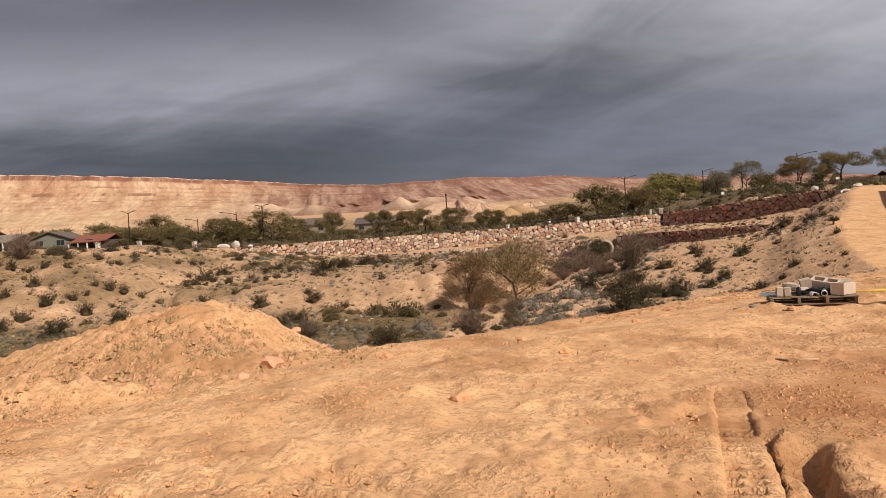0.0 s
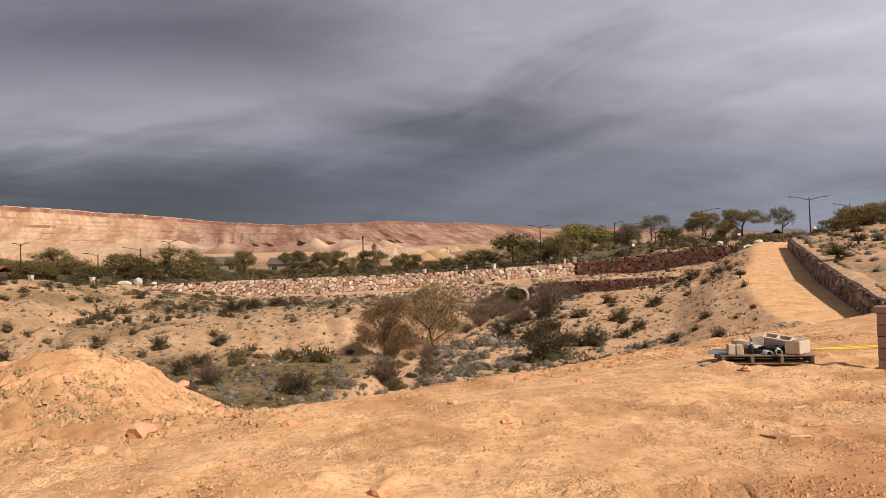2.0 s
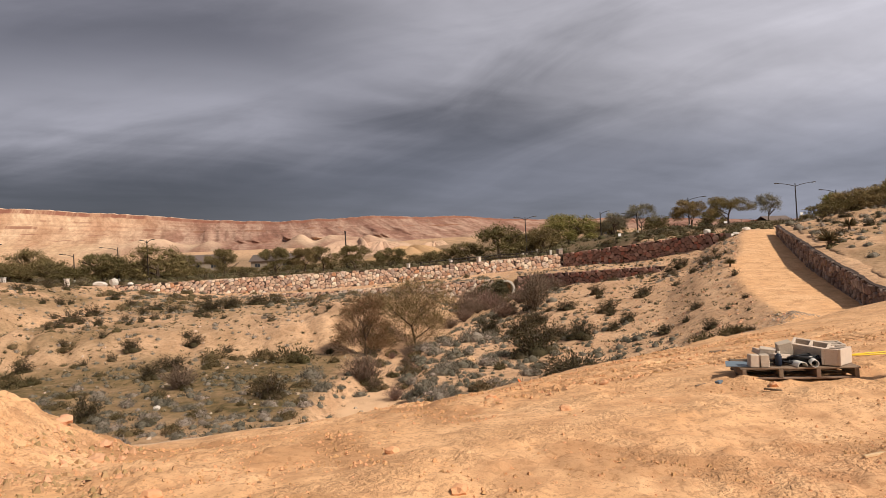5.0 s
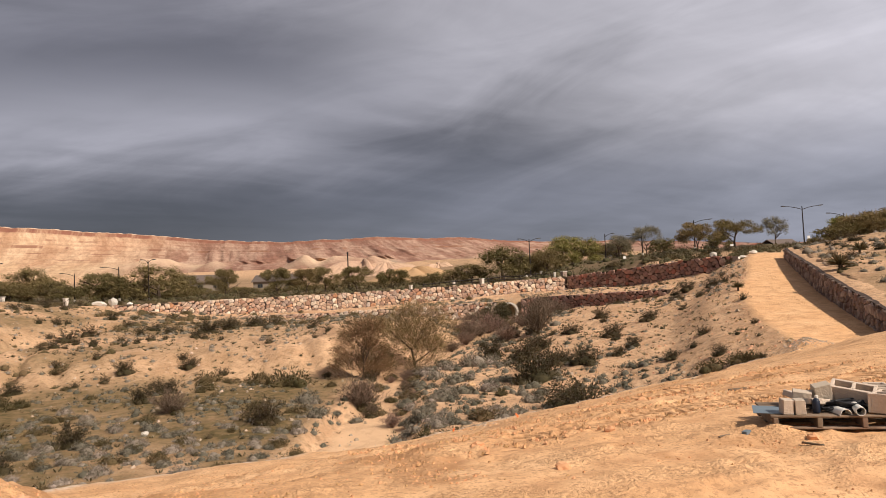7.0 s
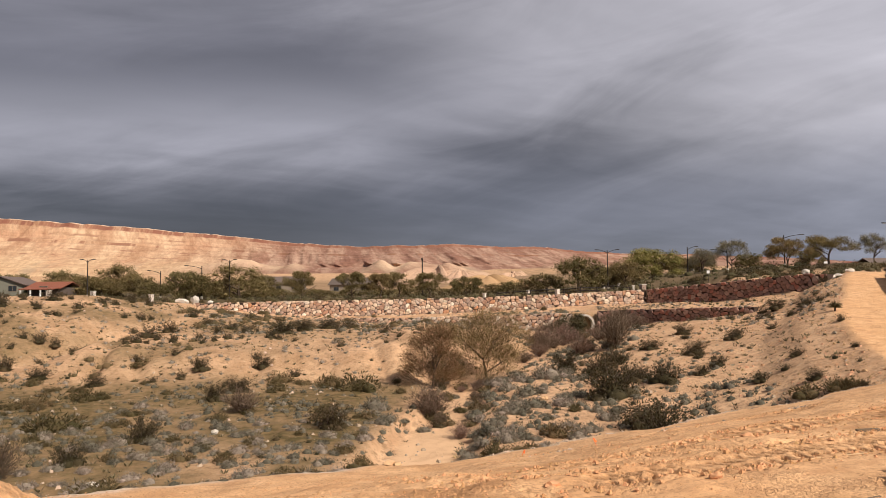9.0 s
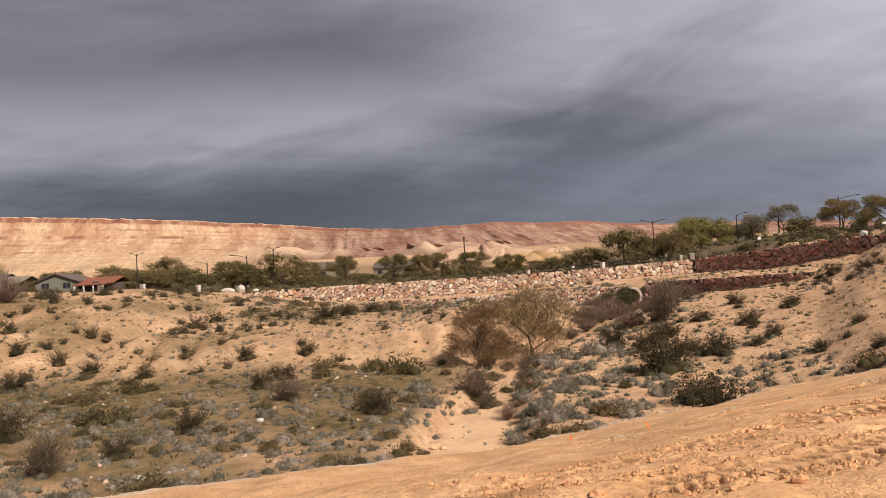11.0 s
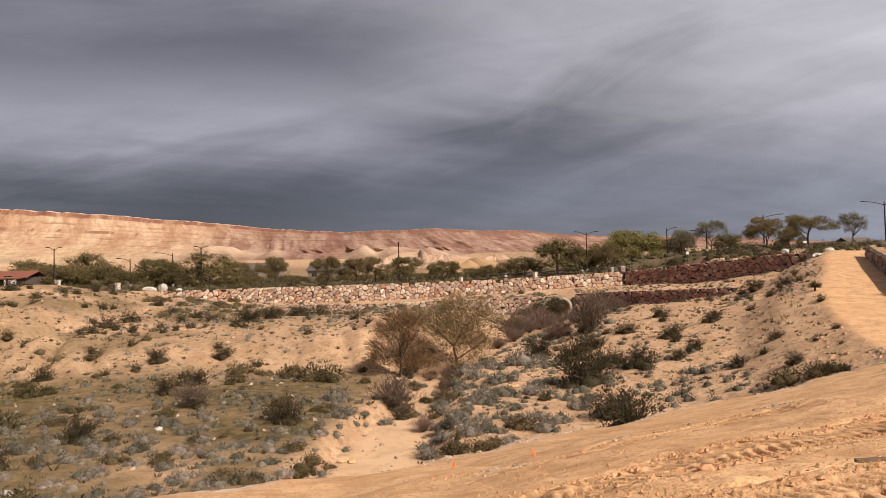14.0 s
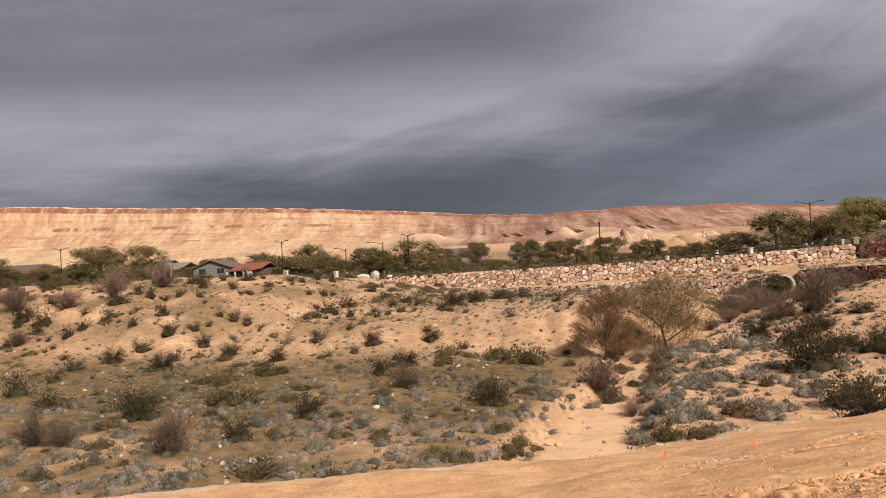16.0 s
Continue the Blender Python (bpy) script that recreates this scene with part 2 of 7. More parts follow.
def soil_material():
    """Desert ground: graded orange sand, pale gravelly slopes, grass-tinged flat, red stain; which of them is stored with the ground."""
    m = bpy.data.materials.new("desert_soil")
    m.use_nodes = True
    nt = m.node_tree
    N, L = nt.nodes.new, nt.links.new
    b = nt.nodes["Principled BSDF"]
    b.inputs["Roughness"].default_value, b.inputs["Specular IOR Level"].default_value = 0.95, 0.1
    co = N("ShaderNodeTexCoord")

    def tone(scale, detail, lo, hi, a, z):
        n, mr, mix = N("ShaderNodeTexNoise"), N("ShaderNodeMapRange"), N("ShaderNodeMix")
        n.inputs["Scale"].default_value, n.inputs["Detail"].default_value = scale, detail
        n.inputs["Roughness"].default_value = 0.65
        L(co.outputs["Object"], n.inputs["Vector"])
        mr.inputs[1].default_value, mr.inputs[2].default_value = lo, hi
        L(n.outputs["Fac"], mr.inputs[0])
        mix.data_type = "RGBA"
        L(mr.outputs[0], mix.inputs["Factor"])
        for k, v in (("A", a), ("B", z)):
            if isinstance(v, tuple):
                mix.inputs[k].default_value = (*v, 1)
            else:
                L(v, mix.inputs[k])
        return mix.outputs["Result"]

    def layer(name, under, over, strength=1.0):
        at, mix, mul = N("ShaderNodeAttribute"), N("ShaderNodeMix"), N("ShaderNodeMath")
        at.attribute_name = name
        mul.operation = "MULTIPLY"
        mul.inputs[1].default_value = strength
        L(at.outputs["Fac"], mul.inputs[0])
        mix.data_type = "RGBA"
        L(mul.outputs[0], mix.inputs["Factor"])
        L(under, mix.inputs["A"])
        if isinstance(over, tuple):
            mix.inputs["B"].default_value = (*over, 1)
        else:
            L(over, mix.inputs["B"])
        return mix.outputs["Result"]

    slope = tone(0.35, 5, 0.35, 0.65, (0.50, 0.302, 0.170), (0.68, 0.442, 0.265))
    slope = tone(2.2, 8, 0.50, 0.66, slope, (0.34, 0.21, 0.12))
    slope = tone(9.0, 6, 0.52, 0.68, slope, (0.27, 0.165, 0.095))
    slope = tone(3.4, 8, 0.58, 0.72, slope, (0.62, 0.47, 0.33))
    graded = tone(0.5, 6, 0.35, 0.68, (0.68, 0.388, 0.192), (0.80, 0.505, 0.278))
    graded = tone(1.7, 9, 0.47, 0.66, graded, (0.54, 0.30, 0.15))
    graded = tone(6.0, 8, 0.56, 0.72, graded, (0.56, 0.315, 0.16))
    graded = tone(38.0, 4, 0.56, 0.74, graded, (0.46, 0.25, 0.122))
    grass = tone(1.3, 7, 0.38, 0.60, (0.096, 0.075, 0.031), (0.225, 0.148, 0.074))
    # hollows between the flakes are darker, their shade put into the colour
    graded = tone(17.0, 3, 0.47, 0.38, graded, (0.50, 0.285, 0.145))
    col = layer("grass", slope, grass, 1.0)
    col = layer("sand", col, (0.66, 0.43, 0.255))
    # freshly dug soil, and shade painted into the ruts and tread slots
    graded = layer("turned_shade", graded, (0.36, 0.18, 0.08), 0.8)
    col = layer("graded", col, graded)
    col = layer("crust", col, tone(5.0, 6, 0.4, 0.6, (0.74, 0.66, 0.56), (0.54, 0.42, 0.31)))
    col = layer("stain", col, (0.33, 0.12, 0.045), 0.85)
    # ground behind the stone walls: dark planting, with shade put into its colour
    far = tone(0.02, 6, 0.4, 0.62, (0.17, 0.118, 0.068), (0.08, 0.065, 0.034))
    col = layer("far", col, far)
    L(col, b.inputs["Base Color"])

    def relief(scale, detail, rough, lo, hi):
        n, mr = N("ShaderNodeTexNoise"), N("ShaderNodeMapRange")
        n.inputs["Scale"].default_value, n.inputs["Detail"].default_value, n.inputs["Roughness"].default_value = scale, detail, rough
        L(co.outputs["Object"], n.inputs["Vector"])
        mr.interpolation_type = "SMOOTHSTEP"
        mr.inputs[1].default_value, mr.inputs[2].default_value = lo, hi
        L(n.outputs["Fac"], mr.inputs[0])
        return mr.outputs[0]

    def both(op, a, c):
        n = N("ShaderNodeMath")
        n.operation = op
        for k, v in ((0, a), (1, c)):
            if isinstance(v, float):
                n.inputs[k].default_value = v
            else:
                L(v, n.inputs[k])
        return n.outputs[0]

    # crumbs and flakes, thick in patches and thin between them, over a fine grit
    flakes = both("ADD", relief(17.0, 3, 0.5, 0.47, 0.56), relief(31.0, 3, 0.5, 0.48, 0.58))
    patch = both("ADD", both("MULTIPLY", relief(0.9, 5, 0.65, 0.46, 0.60), 0.94), 0.06)
    rough = both("ADD", both("MULTIPLY", flakes, patch), both("MULTIPLY", relief(60.0, 3, 0.6, 0.2, 0.8), 0.25))
    bp = N("ShaderNodeBump")
    bp.inputs["Strength"].default_value, bp.inputs["Distance"].default_value = 0.6, 0.020
    L(rough, bp.inputs["Height"])
    L(bp.outputs[0], b.inputs["Normal"])
    return m


SOIL = soil_material()
TURNED_CLOD = material("turned_clod", (0.47, 0.285, 0.15), 0.95, 5, 0.2, 0.5, 22, per_island=0.35, per_object=0.15)
CLOD = material("dirt_clod", (0.56, 0.31, 0.15), 0.95, 5, 0.18, 0.5, 22, per_island=0.2)
RUBBLE = material("orange_rubble", (0.56, 0.34, 0.19), 0.93, 5, 0.2, 0.5, 16, per_island=0.35)
PALE_ROCK = material("pale_gravel", (0.45, 0.345, 0.25), 0.9, 6, 0.2, 0.4, 20, per_island=0.3)
BADLAND = material("pale_badland_clay", (0.52, 0.35, 0.235), 0.95, 0.05, 0.25, 0.5, 0.3, bump_dist=2.0, second=(0.38, 0.23, 0.165), second_scale=0.03)
SAND_HEAP = material("sand_heap", (0.43, 0.27, 0.14), 0.95, 0.3, 0.12, 0.4, 2.0, bump_dist=0.2)
STONE = stone_material("field_stone", [(0.50, 0.30, 0.20), (0.32, 0.20, 0.15), (0.66, 0.51, 0.37), (0.54, 0.27, 0.145), (0.78, 0.69, 0.55), (0.40, 0.27, 0.20), (0.64, 0.43, 0.30), (0.74, 0.61, 0.46), (0.46, 0.25, 0.165), (0.60, 0.48, 0.38), (0.30, 0.19, 0.15), (0.82, 0.74, 0.62)])
# redder stone for walls away from the sun, with shade in its colours
SHADED_STONE = stone_material("shaded_red_stone", [(0.40, 0.235, 0.18), (0.22, 0.13, 0.105), (0.48, 0.31, 0.24), (0.42, 0.165, 0.115), (0.37, 0.24, 0.195), (0.25, 0.15, 0.12), (0.56, 0.38, 0.29)])
RAMP_STONE = stone_material("grey_field_stone", [(0.25, 0.175, 0.14), (0.15, 0.11, 0.095), (0.34, 0.25, 0.20), (0.20, 0.14, 0.11), (0.42, 0.33, 0.27), (0.24, 0.15, 0.12)])
MORTAR = material("wall_core", (0.055, 0.036, 0.028), 0.95, 4, 0.25, 0.4, 12)
BLOCK = material("pinkish_concrete_block", (0.345, 0.25, 0.20), 0.92, 9, 0.12, 0.5, 40, per_object=0.12, second=(0.28, 0.20, 0.162), second_scale=2.2)
GREY_BLOCK = material("tan_concrete_block", (0.52, 0.425, 0.335), 0.92, 9, 0.12, 0.5, 40, per_object=0.12)
CONCRETE = material("pale_concrete", (0.62, 0.56, 0.48), 0.85, 4, 0.12, 0.3, 20, second=(0.45, 0.38, 0.31))
WOOD = material("weathered_pallet_wood", (0.17, 0.115, 0.075), 0.85, 12, 0.3, 0.4, 30, second=(0.33, 0.25, 0.18), second_scale=3, per_object=0.2)
STAKE = material("raw_pine", (0.60, 0.42, 0.24), 0.8, 10, 0.2, 0.3, 30)
BLACK_PLASTIC = material("black_plastic", (0.025, 0.025, 0.027), 0.45, 8, 0.2, 0.1, 30)
NAVY = material("navy_plastic", (0.018, 0.024, 0.04), 0.4, 6, 0.2, 0.05, 30)
BLUE_SHEET = material("blue_grey_sheet", (0.13, 0.17, 0.20), 0.5, 5, 0.2, 0.1, 20)
WHITE_PIPE = material("white_plastic_pipe", (0.72, 0.70, 0.64), 0.45, 6, 0.1, 0.05, 30)
YELLOW = material("yellow_hose", (0.75, 0.55, 0.04), 0.5, 8, 0.12, 0.1, 40)
ORANGE = material("orange_marker", (0.85, 0.16, 0.03), 0.6, 8, 0.12, 0.1, 40)
BRONZE = material("dark_bronze_paint", (0.035, 0.028, 0.024), 0.5, 6, 0.2, 0.05, 30)
LENS = material("lamp_lens", (0.55, 0.55, 0.52), 0.25, 6, 0.05, 0.0)
CREOSOTE = material("creosote_leaves", (0.070, 0.053, 0.024), 0.8, 9, 0.5, 0.9, 24, bump_dist=0.05, per_object=0.25, per_island=0.4, translucent=0.2)
SAGE = material("sage_leaves", (0.205, 0.174, 0.130), 0.9, 9, 0.65, 0.6, 26, bump_dist=0.05, per_object=0.4, per_island=0.35, translucent=0.12)
OLIVE = material("olive_leaves", (0.115, 0.086, 0.038), 0.85, 9, 0.5, 0.6, 24, bump_dist=0.05, per_object=0.25, per_island=0.35, translucent=0.2)
MESQUITE = material("olive_mesquite_leaves", (0.20, 0.145, 0.062), 0.9, 2, 0.25, 0.0, per_object=0.15, per_island=0.45, translucent=0.15)
RUST = material("rusty_mesquite_twigs", (0.20, 0.118, 0.058), 0.9, 2, 0.25, 0.0, per_object=0.15, per_island=0.45, translucent=0.12)
TWIG = material("bare_twigs", (0.165, 0.112, 0.078), 0.9, 2, 0.2, 0.0, per_object=0.35, per_island=0.3)
PALE_TWIG = material("pale_budding_twigs", (0.21, 0.185, 0.12), 0.9, 2, 0.2, 0.0, per_island=0.25)
BARK = material("dark_bark", (0.10, 0.07, 0.05), 0.95, 5, 0.3, 0.4, 20)
CROWN = material("park_tree_leaves", (0.215, 0.165, 0.070), 0.85, 3.0, 0.5, 0.9, 4, bump_dist=0.3, per_object=0.2, per_island=0.25, translucent=0.25)
CROWN_LIGHT = material("palo_verde_leaves", (0.26, 0.235, 0.075), 0.85, 3.0, 0.5, 0.9, 4, bump_dist=0.3, per_object=0.15, per_island=0.35, translucent=0.3)
HEDGE = material("hedge_leaves", (0.105, 0.088, 0.042), 0.85, 3.0, 0.5, 0.9, 5, bump_dist=0.3, per_island=0.4, translucent=0.15)
STUCCO = material("beige_stucco", (0.24, 0.20, 0.155), 0.9, 2, 0.08, 0.2, 30, per_object=0.12)
GREEN_STUCCO = material("grey_green_stucco", (0.20, 0.195, 0.155), 0.9, 2, 0.08, 0.2, 30)
ROOF = material("brown_roof_tile", (0.13, 0.10, 0.085), 0.9, 3, 0.15, 0.4, 8, per_object=0.15)
RED_ROOF = material("red_roof_tile", (0.25, 0.09, 0.055), 0.85, 3, 0.15, 0.4, 8)
WHITE_PAINT = material("white_paint", (0.78, 0.76, 0.72), 0.6, 4, 0.06, 0.1, 30)
GLASS = material("dark_window_glass", (0.03, 0.035, 0.04), 0.08, 4, 0.1, 0.0)
SIGN_YELLOW = material("yellow_sign_paint", (0.80, 0.52, 0.03), 0.5, 5, 0.05, 0.05)
WHITE_STONE = material("white_boulder", (0.58, 0.52, 0.45), 0.9, 3, 0.15, 0.5, 8, per_object=0.15)
TAN_ROCK = material("tan_rock", (0.56, 0.37, 0.20), 0.93, 5, 0.18, 0.5, 14, per_object=0.18)
# ---- the lie of the land ----
def interp(v, keys):
    k = np.array(keys, float)
    return np.interp(v, k[:, 0], k[:, 1])


def smooth(v, a, b):
    t = np.clip((v - a) / (b - a), 0.0, 1.0)
    return t * t * (3 - 2 * t)


def lattice(i, j, seed):
    h = (i * 374761393 + j * 668265263 + seed * 974711) & 0x7FFFFFFF
    h = ((h ^ (h >> 13)) * 1274126177) & 0x7FFFFFFF
    h = (h ^ (h >> 16)) & 0xFFFFFF
    return h / float(0xFFFFFF)


def grain(x, y, size, seed=1):
    """Smooth value noise, -1 to 1, with lumps of the given size."""
    x, y = np.asarray(x, float) / size, np.asarray(y, float) / size
    i, j = np.floor(x).astype(np.int64), np.floor(y).astype(np.int64)
    fx, fy = x - i, y - j
    fx, fy = fx * fx * (3 - 2 * fx), fy * fy * (3 - 2 * fy)
    a = lattice(i, j, seed) * (1 - fx) + lattice(i + 1, j, seed) * fx
    b = lattice(i, j + 1, seed) * (1 - fx) + lattice(i + 1, j + 1, seed) * fx
    return 2 * (a * (1 - fy) + b * fy) - 1


def edge_offset(x, y):
    """How far a place lies beyond the rim of the graded pad (negative on the pad)."""
    wob = 0.25 * grain(x, y, 2.6, 5) + 0.12 * grain(x, y, 0.8, 6)
    return (y - 24.0 - 0.745 * x) * 0.802 + wob


def ramp_height(y):
    return interp(y, [(30, -2.75), (38, -2.7), (42, -2.4), (92, 3.5), (104, 4.1), (126, 6.4), (160, 7.5)])


def ramp_left(y):
    return interp(y, [(30, 15.0), (38, 21.0), (41.5, 23.2), (50.8, 25.7), (56.5, 28.2), (62.6, 30.7), (70.6, 35.8), (90, 46.5), (120, 64)])


def ramp_right(y):
    return interp(y, [(20, 22.0), (34, 26.0), (42.4, 28.6), (58.8, 35.4), (75.7, 43.6), (90, 50.8), (120, 70)])


def channel(y):
    return interp(y, [(20, -2.2), (36, -0.8), (44, -0.2), (50, 0.6), (56, 1.4), (66, 3.0), (80, 9.5), (101, 19.3), (112, 21)])


WALL_TOP = [(-140, 2.9), (-90, 2.3), (-60, 1.5), (-38, 0.75), (-5, 1.05), (10, 1.25), (31, 2.1), (46, 4.0), (60, 4.4)]


def land(x, y, fine=True):
    """The height of the ground."""
    x, y = np.asarray(x, float), np.asarray(y, float)
    d = edge_offset(x, y)
    # graded pad, falling towards its rim
    rim = interp(x, [(-14, -1.5), (-6, -2.05), (-2.8, -2.35), (0.5, -2.7), (14.4, -2.75), (23, -2.6)])
    pad = interp(-d, [(0, -1), (3, -0.74), (6.2, -0.43), (8, -0.25), (10, -0.085), (12.5, 0), (40, 0.02)]) * -rim
    ridge = interp(x, [(-13, 0.0), (-9.5, 0.5), (-7.9, 0.88), (-6.4, 1.16), (-5.6, 1.28), (-4.6, 1.33), (-4.0, 1.22), (-3.5, 0.95), (-3.0, 0.52), (-2.5, 0.16), (-2.0, 0.0)])
    mound = ridge * smooth(y + 0.12 * (x + 4.6), 8.7, 11.9) ** 0.85 * (1 - smooth(y, 12.2, 14.8))
    lobe = np.exp(-(((x + 5.7) / 1.15) ** 2 + ((y - 8.0) / 0.62) ** 2)) + 0.3 * np.exp(-(((x + 4.2) / 0.8) ** 2 + ((y - 7.85) / 0.25) ** 2))
    pad = pad + mound + 0.40 * lobe + 0.12 * np.exp(-(((x + 1.5) / 2.6) ** 2 + ((y - 9.8) / 1.6) ** 2))
    # natural ground: wash bed, left flat with its hill, right slope under the ramp
    u = x - channel(y)
    bed = interp(y, [(20, -7.0), (36, -6.7), (42, -6.5), (56, -6.1), (66, -5.6), (80, -4.75), (100, -4.15), (112, -4.0)])
    width = interp(y, [(30, 2.6), (40, 2.2), (46, 1.8), (50, 1.3), (58, 1.1), (70, 1.0)])
    bank = smooth(np.abs(u), width, width + 1.6) * interp(y, [(40, 0.75), (56, 0.6), (80, 0.3)])
    plain = interp(y, [(20, -6.1), (48, -5.6), (60, -5.3), (65, -5.0), (71, -3.3), (77, -2.75), (90, -2.5), (117, -2.1), (119, -2.0)])
    hill = interp(x, [(-60, 1.0), (-47, 1.0), (-41, 0.72), (-36, 0.42), (-28, 0.25), (-22, 0.13), (-10, 0)]) * interp(y, [(52, 0), (60, 0.35), (72, 1.1), (88, 3.5), (100, 4.6), (130, 4.2)])
    gully = np.exp(-((x + 37 - 0.25 * (y - 70)) / 3.0) ** 2) * smooth(y, 62, 74) * (1 - smooth(y, 92, 100)) * 1.3
    cut = smooth(x, -9, -2) * (1 - smooth(u, -3.5, -1.0)) * smooth(y, 66, 70) * 0.9
    scarp = smooth(y, 61, 66) * (1 - smooth(y, 74, 84))
    rills = np.abs(grain(x + 0.3 * y, y * 0.2, 3.4, 12)) + 0.5 * np.abs(grain(x + 0.3 * y, y * 0.3, 1.3, 13))
    left = plain + hill - gully + cut + 0.3 * grain(x, y, 9, 11) * smooth(y, 55, 70) - 0.75 * scarp * (0.6 - rills) + 0.35 * hill * (rills - 0.6) * smooth(y, 70, 80) * (1 - smooth(y, 84, 94))
    left = left - interp(x, [(-14, 0.1), (-5, 0.5), (3, 1.4), (10, 2.2), (17, 2.3)]) * smooth(y, 80, 101)
    e = ramp_left(y) - x
    right = ramp_height(y) - interp(e, [(0, 0), (3, 1.0), (6, 2.55), (10, 3.45), (14, 4.05), (22, 5.3), (40, 9.0)])
    right = right - 0.85 * smooth(y + 1.157 * (x - 24.5), 90, 101) * smooth(x, 20, 24) * (1 - smooth(x, 35, 40))
    natural = np.where(u < 0, np.minimum(left, bed + bank + np.maximum(-u - width, 0) * 0.5), np.maximum(right, bed + bank + 0.02 * u))
    natural = np.where(u < 0, natural, np.minimum(natural, bed + bank + np.maximum(u - width, 0) * 0.9))
    # the hill on the far side of the ramp's retaining wall
    h = x - ramp_right(y)
    upper = ramp_height(y) + interp(y, [(20, 0.6), (34, 1.1), (44, 1.5), (60, 1.75), (85, 1.15), (95, 0.0)]) + interp(h, [(0, 0), (12, 1.6), (40, 4.2), (90, 7.0)])
    natural = np.where(e < 0, np.where(h > 0.95, upper, ramp_height(y)), natural)
    fill = rim - 0.68 * d
    out = np.where(d < 0, np.where(h > 0.95, np.maximum(upper, pad), pad), np.where(e < -0.2, natural, np.maximum(natural, fill)))
    out = np.where((d < 0) & (e < 0) & (h <= 0.95), pad * (1 - smooth(d, -3, 0)) + ramp_height(y) * smooth(d, -3, 0), out)
    # shelves between the lower and the upper walls
    low_y = interp(x, [(-24, 115.3), (-14, 113.5), (21, 106.8), (24, 106.5), (36.5, 92.0), (41, 88)])
    low_z = interp(x, [(-24, -1.6), (-14, -1.7), (-4, -1.75), (0, -1.5), (9, -1.38), (21, -1.2), (24, -0.8), (31, -0.5), (36, -0.35), (41, 0.2)])
    up_y = interp(x, [(-38, 117.2), (31.3, 118.9), (46.5, 97)])
    up_z = interp(x, [(-24, -1.4), (-14, -1.42), (-4.6, -1.35), (3.7, -1.13), (12, -0.9), (20.8, -0.35), (31, 0.0), (38, 0.3), (42, 0.9), (46.5, 2.3)])
    t = np.clip((y - low_y) / np.maximum(up_y - low_y, 0.5), 0, 1)
    shelf = low_z + (up_z - low_z) * t
    on_shelf = smooth(y - low_y, 1.0, 1.25) * (x > -24) * (x < 45)
    out = np.where(on_shelf > 0, np.maximum(out, out + (shelf - out) * on_shelf), out)
    out = out + 0.34 * np.exp(-(((x - 23.3) / 1.0) ** 2 + ((y - 41.5) / 0.8) ** 2))
    # terrace behind the stone walls and the long rise to the foot of the mesa
    top = interp(x, WALL_TOP)
    line = interp(x, [(-38, 117.2), (31.3, 118.9), (46.5, 97), (50, 95)])
    ter = top - 0.25 + interp(y, [(117, 0), (180, 0.9), (300, 3), (700, 14), (1300, 42), (1500, 48)]) + smooth(x, 30, 80) * 2.2 * smooth(y, 110, 140)
    ter = ter - 1.5 * smooth(x, 29, 33) * (1 - smooth(x, 43, 47)) * (1 - smooth(y, 126, 150))
    back = smooth(y - line, 1.1, 1.3)
    back = np.where(x < -38, smooth(y, 100, 122), np.where(x > 46.5, smooth(y, 100, 126), back))
    out = out * (1 - back) + ter * back
    out = np.where(y > 126, ter, out)
    # behind the camera and far to the sides the ground runs out gently
    if fine:
        near = 1 - smooth(np.hypot(x - 2, y - 8), 22, 40)
        rough = np.where(d < 0, 1.0, 0.6)
        out = out + near * rough * (0.035 * grain(x, y, 0.9, 21) + np.clip(0.4 + grain(x, y, 1.6, 26), 0.15, 1.2) * (0.05 * np.maximum(grain(x + 0.4 * y, y - 0.3 * x, 0.36, 22) - 0.1, 0) + 0.055 * np.maximum(grain(x - 0.6 * y, y + 0.5 * x, 0.17, 23) - 0.25, 0)))
        lumpy = np.clip(0.42 * mound + lobe * 1.3, 0, 1)
        out = out + lumpy * (0.05 * smooth(grain(x + 0.4 * y, y - 0.3 * x, 0.5, 31), -0.1, 0.35) + 0.05 * smooth(grain(x - 0.6 * y, y + 0.5 * x, 0.26, 32), 0.0, 0.35) + 0.08 * smooth(grain(x + 0.2 * y, y - 0.3 * x, 0.15, 33), 0.0, 0.35) - 0.12)
        out = out + (1 - near) * (0.16 * grain(x, y, 3.1, 24) + 0.07 * grain(x, y, 1.1, 25)) * np.where(np.abs(u) < width, 0.25, 1) * np.where((e < 0) & (h < 0.95), 0.07, 1)
    return out
# ---- helpers for shapes ----
def mesh_object(name, verts, faces, mat=None, parent=None, label="", smooth_shade=False):
    me = bpy.data.meshes.new(name)
    me.from_pydata([tuple(map(float, v)) for v in verts], [], [tuple(int(i) for i in f) for f in faces])
    if smooth_shade:
        me.polygons.foreach_set("use_smooth", [True] * len(me.polygons))
    if mat:
        me.materials.append(mat)
    ob = new(name, me)
    if parent:
        ob.parent = parent
    if label:
        ob["label"] = label
    return ob


def part(name, bm, mat, parent=None, label="", smooth_shade=False):
    me = bpy.data.meshes.new(name)
    bm.normal_update()
    bm.to_mesh(me)
    bm.free()
    if smooth_shade:
        me.polygons.foreach_set("use_smooth", [True] * len(me.polygons))
    me.materials.append(mat)
    ob = new(name, me)
    if parent:
        ob.parent = parent
    if label:
        ob["label"] = label
    return ob


